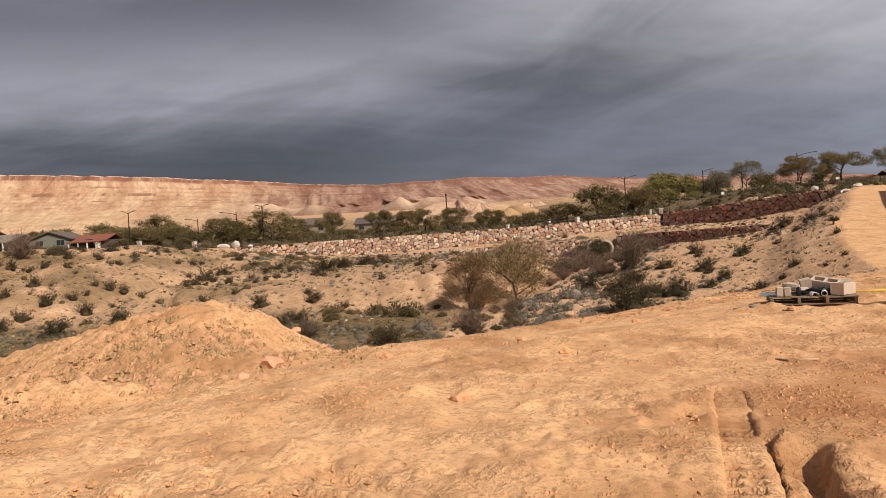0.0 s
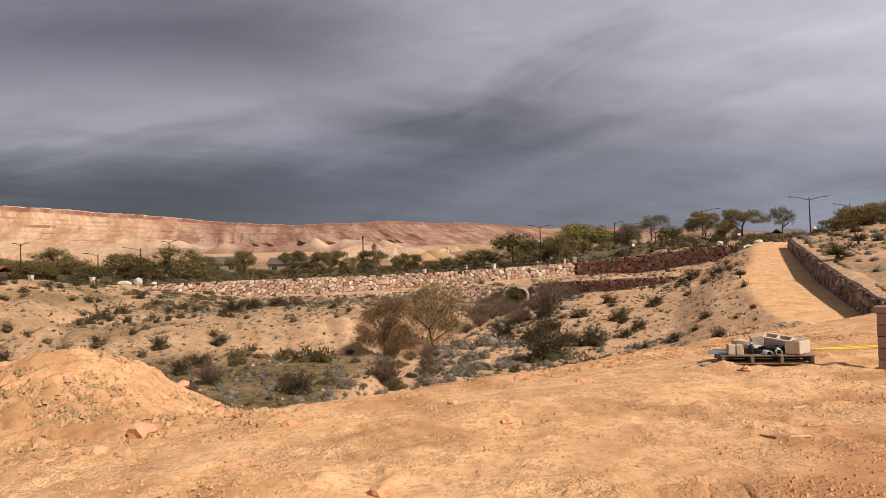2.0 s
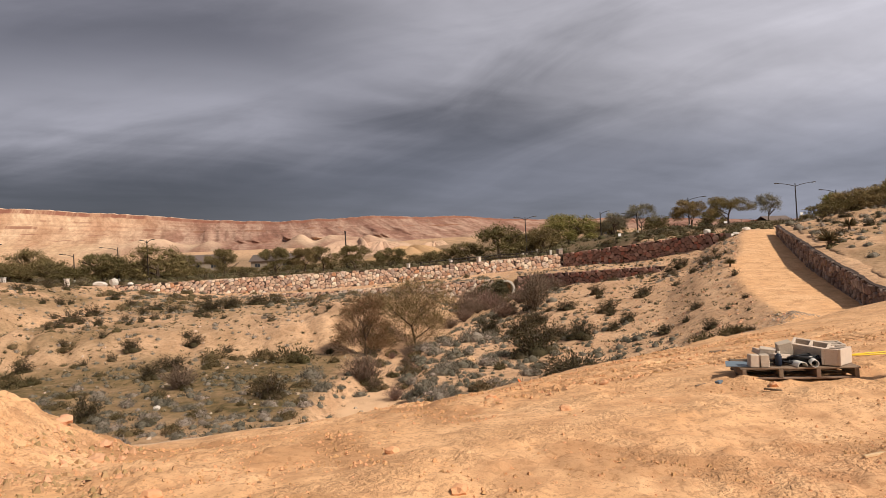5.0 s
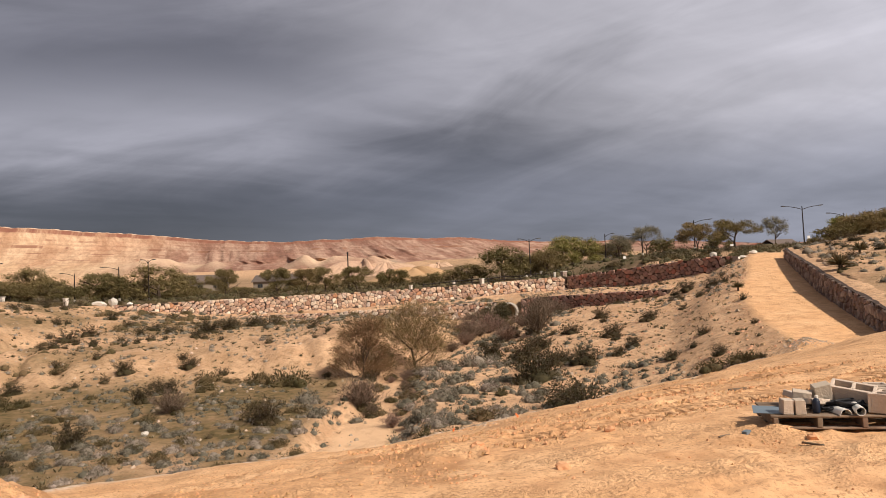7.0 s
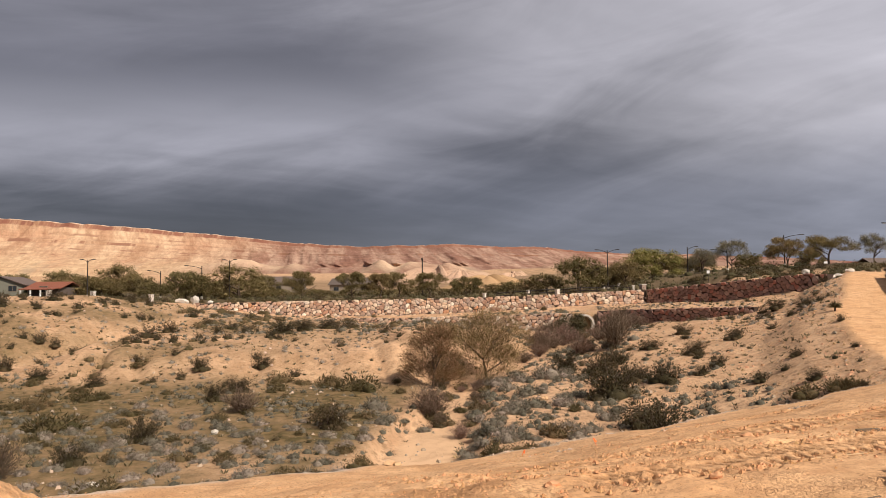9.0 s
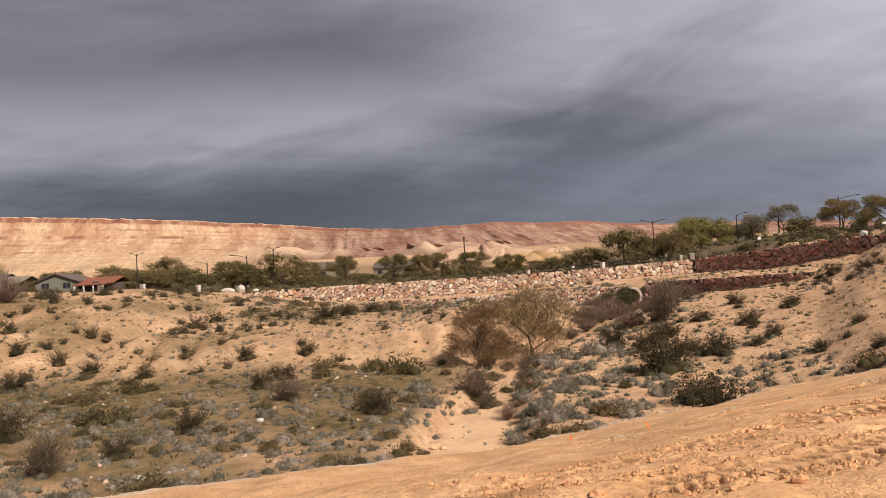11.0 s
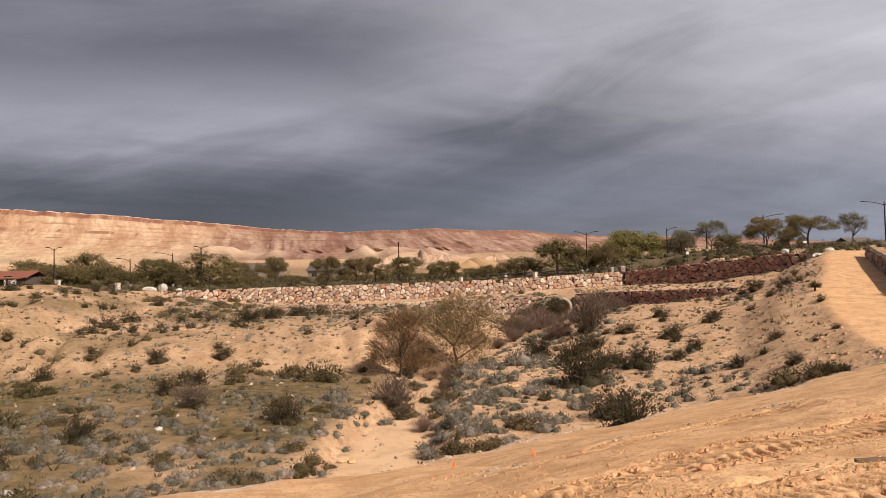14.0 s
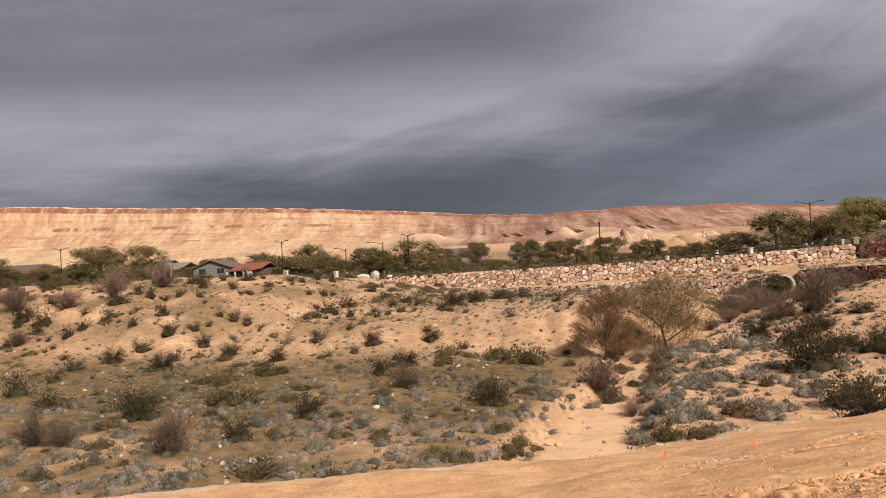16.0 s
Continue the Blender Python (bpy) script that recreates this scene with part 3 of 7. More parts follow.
def add_box(bm, size, at=(0, 0, 0), turn=(0, 0, 0), bevel=0.0):
    made = bmesh.ops.create_cube(bm, size=1.0)["verts"]
    m = pose(*at, *turn) @ Matrix.Diagonal((*size, 1))
    if bevel:
        bmesh.ops.transform(bm, matrix=Matrix.Diagonal((*size, 1)), verts=made)
        edges = {e for v in made for e in v.link_edges}
        res = bmesh.ops.bevel(bm, geom=list(edges), offset=bevel, segments=1, affect="EDGES")
        made = list({v for f in res["faces"] for v in f.verts} | {v for v in made if v.is_valid})
        bmesh.ops.transform(bm, matrix=pose(*at, *turn), verts=made)
    else:
        bmesh.ops.transform(bm, matrix=m, verts=made)
    return made


def box_part(name, size, at, mat, parent=None, turn=(0, 0, 0), bevel=0.0, label=""):
    bm = bmesh.new()
    add_box(bm, size, at, turn, bevel)
    return part(name, bm, mat, parent, label)


def tube(points, radii, sides=5):
    """Vertices and faces of a tapered tube along points."""
    pts = [Vector(p) for p in points]
    verts, faces = [], []
    for k, p in enumerate(pts):
        way = (pts[min(k + 1, len(pts) - 1)] - pts[max(k - 1, 0)]).normalized()
        side = way.cross(Vector((0.31, 0.17, 0.93))).normalized()
        other = way.cross(side)
        for s in range(sides):
            a = 2 * math.pi * s / sides
            verts.append(p + (side * math.cos(a) + other * math.sin(a)) * radii[k])
    for k in range(len(pts) - 1):
        for s in range(sides):
            faces.append((k * sides + s, k * sides + (s + 1) % sides, (k + 1) * sides + (s + 1) % sides, (k + 1) * sides + s))
    faces.append(tuple(range(sides))[::-1])
    faces.append(tuple(range((len(pts) - 1) * sides, len(pts) * sides)))
    return verts, faces


class Soup:
    """Collects vertices and faces for one mesh."""

    def __init__(self):
        self.v, self.f, self.soft = [], [], []

    def add(self, verts, faces):
        n = len(self.v)
        self.v.extend(verts)
        self.f.extend(tuple(i + n for i in f) for f in faces)

    def leaf(self, at, way, length, width, rng):
        way = Vector(way).normalized()
        side = way.cross(Vector((rng.uniform(-1, 1), rng.uniform(-1, 1), rng.uniform(-1, 1)))).normalized() * width / 2
        at = Vector(at)
        tip = at + way * length
        self.add([at, at + way * length * 0.45 + side, tip, at + way * length * 0.45 - side], [(0, 1, 2, 3)])


def knoll(soup, at, rx, rz, rng, sides=8, belt=((0.96, -0.12), (0.98, 0.30), (0.70, 0.72))):
    """A rounded, uneven lump of growth; its faces are the soft ones of the mesh."""
    v = []
    for q, (c, sn) in enumerate(belt):
        for k in range(sides):
            t, g = (k + 0.5 * (q % 2)) * 2 * math.pi / sides, rng.uniform(0.86, 1.08)
            v.append(Vector((at[0] + math.cos(t) * rx * c * g, at[1] + math.sin(t) * rx * c * g, at[2] + rz * sn * g)))
    v.append(Vector((at[0], at[1], at[2] + rz)))
    n = len(belt)
    faces = [(sides * q + k, sides * q + (k + 1) % sides, sides * q + sides + (k + 1) % sides, sides * q + sides + k) for q in range(n - 1) for k in range(sides)]
    start = len(soup.f)
    soup.add(v, faces + [(sides * (n - 1) + k, sides * (n - 1) + (k + 1) % sides, sides * n) for k in range(sides)])
    soup.soft.extend(range(start, len(soup.f)))


def soften(me, soup):
    """Smooth shading for the rounded lumps of a mesh only."""
    flags = np.zeros(len(me.polygons), bool)
    flags[soup.soft] = True
    me.polygons.foreach_set("use_smooth", flags)


def height(x, y):
    return float(land(np.array([x]), np.array([y]))[0])


def lump(rng, size, flat=0.7, sub=1):
    """A rough stone as vertices and faces."""
    bm = bmesh.new()
    bmesh.ops.create_icosphere(bm, subdivisions=sub, radius=0.5)
    for v in bm.verts:
        v.co *= rng.uniform(0.72, 1.2)
        v.co.z *= flat
        v.co *= size
    verts, faces = [v.co.copy() for v in bm.verts], [[v.index for v in f.verts] for f in bm.faces]
    bm.free()
    return verts, faces
# ---- the ground, one sheet to the horizon ----
TRACKS = (((0.6, 13.75), (9.0, 17.2), 0.30), ((1.6, 12.45), (9.0, 15.15), 0.30), ((2.2, 17.9), (9.0, 21.2), 0.24), ((1.02, 2.6), (2.15, 6.35), 0.12))


def along_track(x, y, ax, ay, bx, by):
    """Distance along a track and across it, and the track's length."""
    length = math.hypot(bx - ax, by - ay)
    ux, uy = (bx - ax) / length, (by - ay) / length
    s = (x - ax) * ux + (y - ay) * uy
    return s, -(x - ax) * uy + (y - ay) * ux, length


def turned_soil(vx, vy):
    """Where the soil is freshly dug over and darker."""
    clump = grain(vx, vy, 1.1, 95) + 0.6 * grain(vx, vy, 0.4, 96)
    turned_shade = 0.65 * np.maximum(smooth(clump, 0.15, 0.7), 1.2 * np.exp(-(((vx + 3.5) / 1.5) ** 2 + ((vy - 9.3) / 0.9) ** 2)) * np.clip(0.9 + grain(vx, vy, 0.4, 97), 0, 1) + 0.4 * np.exp(-(((vx + 5.5) / 3.2) ** 2 + ((vy - 10.8) / 3.2) ** 2))) * (1 - smooth(np.hypot(vx, vy), 13, 19))
    return turned_shade


def stained(vx, vy):
    """Where the soil is red-brown and moist."""
    stain = np.exp(-(((vx - 3.63) / 0.16) ** 2 + ((vy - 7.45) / 0.34) ** 2)) * np.clip(1.0 + grain(vx, vy, 0.2, 54), 0, 1)
    stain = np.maximum(stain, 0.75 * np.exp(-(((vx - 3.0) / 1.3) ** 2 + ((vy - 4.6) / 2.4) ** 2)) * np.clip(0.6 + 0.8 * grain(vx, vy, 0.9, 35) + 0.4 * grain(vx, vy, 0.25, 34), 0, 1))
    stain = np.maximum(stain, 0.6 * np.exp(-(((vx - 4.4) / 2.2) ** 2 + ((vy - 6.4) / 2.6) ** 2)) * np.clip(0.55 + grain(vx, vy, 0.7, 55), 0, 1))
    return stain


# a fresh rut near the start: ends, half width and depth of its slot and of the hollow beside it
RUTS = (((1.50, 3.75), (1.92, 4.95), 0.055, 0.15), ((1.60, 3.4), (2.05, 4.72), 0.10, 0.16))


def build_ground():
    fine = np.arange(-47, 44, 0.28)
    turn = np.radians(np.concatenate([np.arange(-180, -47, 3.5), fine, np.arange(44, 180, 3.5)]))
    rings = [0.0, 0.6, 1.2, 1.8]
    while rings[-1] < 19:
        rings.append(rings[-1] + 0.05)
    while rings[-1] < 130:
        rings.append(rings[-1] * 1.0095)
    while rings[-1] < 4200:
        rings.append(rings[-1] * 1.045)
    r, a = np.meshgrid(rings[1:], turn, indexing="ij")
    x, y = 1.0 + r * np.sin(a), -1.5 + r * np.cos(a)
    z = land(x, y)
    # beds for the tyre tracks
    for (ax, ay), (bx, by), half in TRACKS:
        s, c, length = along_track(x, y, ax, ay, bx, by)
        z = z - 0.24 * smooth(half + (0.22 if half > 0.2 else 0.02) - np.abs(c), 0, 0.10) * smooth(s, 0.1, 0.4) * (1 - smooth(s, length - 0.4, length - 0.1))
    # broken, crumbling soil on the mound and in patches over the pad
    crumble = 1.5 * np.exp(-(((x + 5.2) / 2.9) ** 2 + ((y - 10.8) / 3.4) ** 2)) + np.clip(0.9 * grain(x, y, 1.4, 46) + 0.5 * grain(x, y, 0.5, 47) - 0.15, 0, 0.6)
    crumble = np.clip(crumble, 0, 1.3) * (1 - smooth(r, 18, 24)) * (1 - smooth(edge_offset(x, y), -2.0, -0.6))
    z = z + crumble * (0.032 * smooth(grain(x + 0.5 * y, y - 0.4 * x, 0.34, 48), 0.0, 0.22) + 0.036 * smooth(grain(x - 0.5 * y, y + 0.6 * x, 0.17, 49), 0.05, 0.3) - 0.03)
    # crust broken into small plates and crumbs, in patches between smooth wheel paths
    broken = np.clip(0.42 + 1.1 * grain(x, y, 1.5, 71) + 0.7 * grain(x, y, 0.5, 72), 0, 1) * (1 - smooth(r, 19, 25)) * (1 - smooth(edge_offset(x, y), -1.2, -0.2))
    broken = np.maximum(broken, np.clip(smooth(-x, 2.2, 3.2) * smooth(y, 7.0, 8.0) * (1 - smooth(y, 13, 14)) * 1.3, 0, 1.3))
    plates = 0.010 * smooth(grain(x + 0.5 * y, y - 0.4 * x, 0.23, 73), 0.05, 0.2) + 0.022 * smooth(grain(x - 0.4 * y, y + 0.6 * x, 0.11, 74), 0.15, 0.35) + 0.014 * grain(x + 0.3 * y, y - 0.6 * x, 0.085, 75)
    z = z + broken * plates
    # a fresh rut with broken sides near the start: a narrow slot, a slab, and a deeper hollow beside it
    for (ax, ay), (bx, by), wide, deep in RUTS:
        s, c, length = along_track(x, y, ax, ay, bx, by)
        c = c + 0.05 * grain(s, s * 0, 0.35, 43) + 0.03 * grain(x, y, 0.12, 44)
        z = z - deep * smooth(1.5 * wide - np.abs(c), 0, wide * 0.8) * smooth(s, -0.1, 0.25) * (1 - smooth(s, length - 0.25, length + 0.1))
        z = z + (0.02 + 0.07 * np.abs(grain(x, y, 0.12, 45))) * np.exp(-((c + wide * 2.6) / (wide * 1.3)) ** 2) * smooth(s, -0.2, 0.2) * (1 - smooth(s, length - 0.2, length + 0.2))
    n, k = r.shape
    verts = np.stack([x, y, z], -1).reshape(-1, 3)
    verts = np.concatenate([verts, [[1.0, -1.5, height(1.0, -1.5)]]])
    i = np.arange(n * k).reshape(n, k)
    j = np.roll(i, -1, axis=1)
    quads = np.stack([i[:-1], i[1:], j[1:], j[:-1]], -1).reshape(-1, 4)
    quads = quads[:, ::-1]
    hub = np.stack([np.full(k, n * k), i[0], j[0]], -1)[:, ::-1]
    me = bpy.data.meshes.new("ground")
    me.vertices.add(len(verts))
    me.vertices.foreach_set("co", verts.ravel())
    loops = np.concatenate([quads.ravel(), hub.ravel()])
    me.loops.add(len(loops))
    me.loops.foreach_set("vertex_index", loops.astype(np.int32))
    me.polygons.add(len(quads) + len(hub))
    me.polygons.foreach_set("loop_start", np.concatenate([np.arange(len(quads)) * 4, len(quads) * 4 + np.arange(len(hub)) * 3]).astype(np.int32))
    me.polygons.foreach_set("use_smooth", np.ones(len(quads) + len(hub), bool))
    me.update(calc_edges=True)
    me.validate()
    vx, vy = verts[:, 0], verts[:, 1]
    d, u, e, h = edge_offset(vx, vy), vx - channel(vy), ramp_left(vy) - vx, vx - ramp_right(vy)
    onramp = smooth(-e, -0.6, 0.3) * (1 - smooth(h, -0.2, 0.4)) * smooth(vy, 34, 40) * (1 - smooth(vy, 98, 106))
    graded = np.maximum(1 - smooth(d + 0.5 * grain(vx, vy, 1.3, 50), -0.1, 0.9), onramp) * (1 - smooth(h, 0.2, 0.6))
    graded = graded * (1 - smooth(np.hypot(vx, vy), 60, 90)) + onramp * smooth(np.hypot(vx, vy), 60, 90)
    width = interp(vy, [(30, 2.0), (40, 1.5), (46, 1.25), (50, 1.3), (58, 1.1), (70, 1.0)])
    sand = (1 - smooth(np.abs(u) + 0.5 * grain(vx, vy, 1.5, 51), width - 0.4, width + 0.7)) * smooth(d, 1, 2) * (1 - 0.75 * smooth(vy + 1.5 * grain(vx, vy, 2, 37), 47, 51)) * (1 - smooth(vy, 58, 66))
    grass = smooth(-u, 1.8, 4.5) * smooth(vy, 34, 44) * (1 - smooth(vy + 5 * grain(vx, vy, 8, 52), 60, 70)) * np.clip(0.95 + 0.35 * grain(vx, vy, 3.5, 53), 0, 1)
    grass = np.maximum(grass, 0.75 * smooth(-vx, 4, 22) * smooth(vy, 62, 72) * (1 - smooth(vy, 104, 116)) * np.clip(0.6 + 0.9 * grain(vx, vy, 4.0, 36), 0, 1))
    grass = np.maximum(grass, 0.85 * smooth(-u, 2, 5) * smooth(d, 1.2, 3) * (1 - smooth(vy, 60, 68)) * np.clip(0.85 + 0.8 * grain(vx, vy, 2.0, 59), 0, 1))
    grass = np.maximum(grass, 0.35 * smooth(vy, 78, 84) * (1 - smooth(vy, 106, 116)) * (vx < 34) * (vx > -32) * smooth(-u, -14, 0))
    grass = np.maximum(grass, 0.45 * smooth(h, 0.5, 2.0) * smooth(vy, 36, 44) * np.clip(0.6 + 1.0 * grain(vx, vy, 3.0, 33), 0, 1))
    stain = stained(vx, vy)
    # the ruts' own shade, painted as darker soil along them
    rut_shade = 0 * vx
    for (ax, ay), (bx, by), wide, deep in RUTS:
        s, c, length = along_track(vx, vy, ax, ay, bx, by)
        rut_shade = np.maximum(rut_shade, np.exp(-(c / (wide * 1.7)) ** 4) * smooth(s, -0.1, 0.2) * (1 - smooth(s, length - 0.2, length + 0.1)) * np.clip(1.1 + grain(vx, vy, 0.15, 32), 0, 1))
    # the darker park floor: planting and painted shade
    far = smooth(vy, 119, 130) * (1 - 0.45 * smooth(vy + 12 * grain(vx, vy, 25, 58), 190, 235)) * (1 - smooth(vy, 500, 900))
    crust = np.exp(-((d - 0.05) / 0.36) ** 2) * smooth(vx, -9, -5) * (1 - smooth(vx, 19, 23)) * np.clip(0.7 + 1.1 * grain(vx, vy, 1.1, 56) + 0.5 * grain(vx, vy, 0.35, 57), 0, 1)
    turned_shade = turned_soil(vx, vy)
    turned_shade = np.maximum(turned_shade, 1.1 * rut_shade)
    for name, v in (("turned_shade", turned_shade), ("crust", crust), ("graded", graded), ("sand", sand), ("grass", grass), ("stain", stain), ("far", far)):
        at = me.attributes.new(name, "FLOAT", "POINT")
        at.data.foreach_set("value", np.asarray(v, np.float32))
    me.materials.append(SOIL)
    return tagged(new("ground", me), "orange graded desert soil falling to a scrubby wash", "ground", kind="structure")


ground = build_ground()


# ---- tyre tracks: pressed bands, two rows of slanting pits left by the lugs, crumbs squeezed out beside them ----
def tyre_track(n, start, end, half):
    (ax, ay), (bx, by) = start, end
    length = math.hypot(bx - ax, by - ay)
    ux, uy = (bx - ax) / length, (by - ay) / length
    wide = half + (0.42 if half > 0.2 else 0.06)
    s, c = np.meshgrid(np.arange(0, length + 0.01, 0.021), np.linspace(-wide, wide, int(wide * 2 / 0.034)), indexing="ij")
    x, y = ax + ux * s - uy * c, ay + uy * s + ux * c
    z = land(x, y) + (0.004 if half > 0.2 else -0.012)
    fade = smooth(s, 0.25, 1.0) * (1 - smooth(s, length - 1.0, length - 0.25))
    cc = c + 0.05 * grain(s, s * 0, 1.7, 40 + n)
    inside = smooth(half + 0.05 - np.abs(cc), 0, 0.08) * fade
    firm = np.clip(0.7 + 1.0 * grain(x, y, 0.9, 41), 0.0, 1.2)
    side = np.where(cc > 0, 1.0, -1.0)
    pitch, slant = (0.13, 0.3) if half < 0.2 else (0.17, 2.2)
    wave = np.sin(2 * math.pi * (s / pitch + side * 0.25 * (half > 0.2) + np.abs(cc) * slant) + 1.2 * grain(x, y, 0.35, 45))
    rows = smooth(half * 0.48 - np.abs(np.abs(cc) - half * 0.54), 0, 0.03)
    deep = 0.075 if half < 0.2 else 0.11
    slots = inside * rows * smooth(-wave, *((0.15, 0.4) if half > 0.2 else (-0.3, 0.1))) * np.clip(0.75 + 0.7 * grain(x, y, 0.3, 36), 0.2, 1.2)
    z = z - 0.014 * inside - slots * firm * deep
    crumbs = smooth(half + 0.34 - np.abs(cc), 0, 0.2) * fade
    z = z + crumbs * (1 - 0.6 * inside) * (0.012 * smooth(grain(x + 0.5 * y, y - 0.4 * x, 0.14, 38), 0.05, 0.3) + 0.016 * smooth(grain(x - 0.4 * y, y + 0.5 * x, 0.08, 39), 0.1, 0.4) - 0.008)
    rim = np.minimum(np.minimum(s, length - s) / 0.1, (wide - np.abs(c)) / min(0.20, wide - half))
    z = z - 0.05 * (1 - np.clip(rim, 0, 1))
    k, m = x.shape
    i = np.arange(k * m).reshape(k, m)
    q = np.stack([i[:-1, :-1], i[1:, :-1], i[1:, 1:], i[:-1, 1:]], -1).reshape(-1, 4)
    ob = mesh_object("tyre_track", np.stack([x, y, z], -1).reshape(-1, 3), q, SOIL, smooth_shade=True)
    at = ob.data.attributes.new("graded", "FLOAT", "POINT")
    at.data.foreach_set("value", np.ones(k * m, np.float32))
    # slots darkened: fresh soil, with the shade of their depth painted in
    at = ob.data.attributes.new("turned_shade", "FLOAT", "POINT")
    at.data.foreach_set("value", ((turned_soil(x, y) if half < 0.2 else 0) + (1.0 * slots + 0.35 * crumbs * np.clip(0.6 + grain(x, y, 0.6, 31), 0, 1)) * (0.6 if 0.2 < half < 0.25 else 1.0)).ravel().astype(np.float32))
    at = ob.data.attributes.new("stain", "FLOAT", "POINT")
    at.data.foreach_set("value", stained(x, y).ravel().astype(np.float32))
    return tagged(ob, "deep tractor tyre track pressed into the orange soil", "tyre track", kind="structure")


for n, (start, end, half) in enumerate(TRACKS):
    tyre_track(n, start, end, half)


# ---- the mesa and the low hills at its foot ----
def mesa_material():
    """Desert slope: cream talus fans and pink beds, broken dark ledges, a pale cap over a dark red cliff, grey scrub."""
    m = bpy.data.materials.new("mesa_rock")
    m.use_nodes = True
    nt = m.node_tree
    N, L = nt.nodes.new, nt.links.new
    b = nt.nodes["Principled BSDF"]
    b.inputs["Roughness"].default_value, b.inputs["Specular IOR Level"].default_value = 0.95, 0.1
    co, sep = N("ShaderNodeTexCoord"), N("ShaderNodeSeparateXYZ")
    L(co.outputs["Object"], sep.inputs[0])

    def stored(name):
        n = N("ShaderNodeAttribute")
        n.attribute_name = name
        return n.outputs["Fac"]

    def put(v, socket):
        if isinstance(v, tuple):
            socket.default_value = (*v, 1)
        elif isinstance(v, (int, float)):
            socket.default_value = v
        else:
            L(v, socket)

    def calc(op, a, c, d=None):
        n = N("ShaderNodeMath")
        n.operation = op
        put(a, n.inputs[0])
        put(c, n.inputs[1])
        if d is not None:
            put(d, n.inputs[2])
        return n.outputs[0]

    def noise(vx, vy, scale, detail, rough=0.6):
        c, n = N("ShaderNodeCombineXYZ"), N("ShaderNodeTexNoise")
        put(vx, c.inputs[0])
        put(vy, c.inputs[1])
        n.inputs["Scale"].default_value, n.inputs["Detail"].default_value, n.inputs["Roughness"].default_value = scale, detail, rough
        L(c.outputs[0], n.inputs["Vector"])
        return n.outputs["Fac"]

    def ease(v, lo, hi, a=0.0, z=1.0):
        n = N("ShaderNodeMapRange")
        n.interpolation_type = "SMOOTHSTEP"
        put(v, n.inputs[0])
        for k, q in enumerate((lo, hi, a, z), 1):
            n.inputs[k].default_value = q
        return n.outputs[0]

    def mix(f, a, c, blend="MIX"):
        n = N("ShaderNodeMix")
        n.data_type, n.blend_type = "RGBA", blend
        put(f, n.inputs["Factor"])
        put(a, n.inputs["A"])
        put(c, n.inputs["B"])
        return n.outputs["Result"]

    x, z = sep.outputs[0], sep.outputs[2]
    level, warm, pale = stored("level"), stored("warm"), stored("pale")
    fall = calc("MULTIPLY_ADD", z, 0.85, x)
    fans = noise(fall, calc("MULTIPLY", level, 60.0), 0.022, 6, 0.62)
    thin = noise(fall, calc("MULTIPLY", level, 90.0), 0.11, 8, 0.78)
    beds = noise(calc("MULTIPLY", x, 0.0035), calc("MULTIPLY", level, 26.0), 1.0, 5, 0.6)
    patch = noise(x, calc("MULTIPLY", z, 2.2), 0.006, 5, 0.6)
    # one side cream and peach, the other mauve and rust with painted cloud shade
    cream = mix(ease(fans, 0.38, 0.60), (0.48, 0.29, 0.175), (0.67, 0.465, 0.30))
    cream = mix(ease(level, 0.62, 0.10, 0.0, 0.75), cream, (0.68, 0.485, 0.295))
    shaded_mauve = mix(ease(fans, 0.42, 0.58), (0.28, 0.15, 0.108), (0.45, 0.295, 0.215))
    shaded_mauve = mix(ease(thin, 0.58, 0.74, 0.0, 0.8), shaded_mauve, (0.62, 0.46, 0.36))
    col = mix(warm, shaded_mauve, cream)
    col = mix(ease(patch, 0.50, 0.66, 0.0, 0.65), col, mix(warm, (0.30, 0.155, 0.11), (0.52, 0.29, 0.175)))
    col = mix(ease(thin, 0.36, 0.62), mix(1.0, col, (0.72, 0.68, 0.66), "MULTIPLY"), col)
    col = mix(1.0, col, mix(ease(beds, 0.36, 0.62), (0.90, 0.87, 0.85), (1.04, 1.04, 1.04)), "MULTIPLY")
    # grey-green debris low on the slope
    low = calc("MULTIPLY", ease(level, 0.42, 0.12), ease(noise(fall, z, 0.016, 5), 0.50, 0.66, 0.0, 0.6))
    col = mix(low, col, (0.36, 0.28, 0.19))
    # broken ledges: dark lines that come and go
    for at, half, seed, amount in ((0.735, 0.020, 0.0, 0.95), (0.61, 0.014, 300.0, 0.8), (0.49, 0.013, 700.0, 0.7), (0.845, 0.014, 900.0, 0.6)):
        line = ease(calc("ABSOLUTE", calc("SUBTRACT", level, at), 0.0), half, half * 0.4)
        gate = ease(noise(calc("ADD", x, seed), 0.0, 0.011, 5, 0.65), 0.50, 0.55, 0.0, amount)
        col = mix(calc("MULTIPLY", line, gate), col, (0.27, 0.135, 0.085))
    # the cliff under the cap
    band = calc("MULTIPLY", ease(level, 0.915, 0.932), ease(level, 0.962, 0.950))
    gate = ease(noise(x, 0.0, 0.028, 6, 0.7), 0.40, 0.54, 0.3, 1.0)
    col = mix(calc("MULTIPLY", band, gate), col, (0.24, 0.105, 0.07))
    col = mix(ease(level, 0.955, 0.975, 0.0, 0.75), col, (0.66, 0.48, 0.35))
    col = mix(pale, col, (0.66, 0.47, 0.31))
    # scattered bushes
    dots = noise(x, calc("MULTIPLY", z, 1.6), 0.30, 3, 0.5)
    col = mix(ease(dots, 0.64, 0.72, 0.0, 0.55), col, (0.22, 0.15, 0.09))
    L(col, b.inputs["Base Color"])
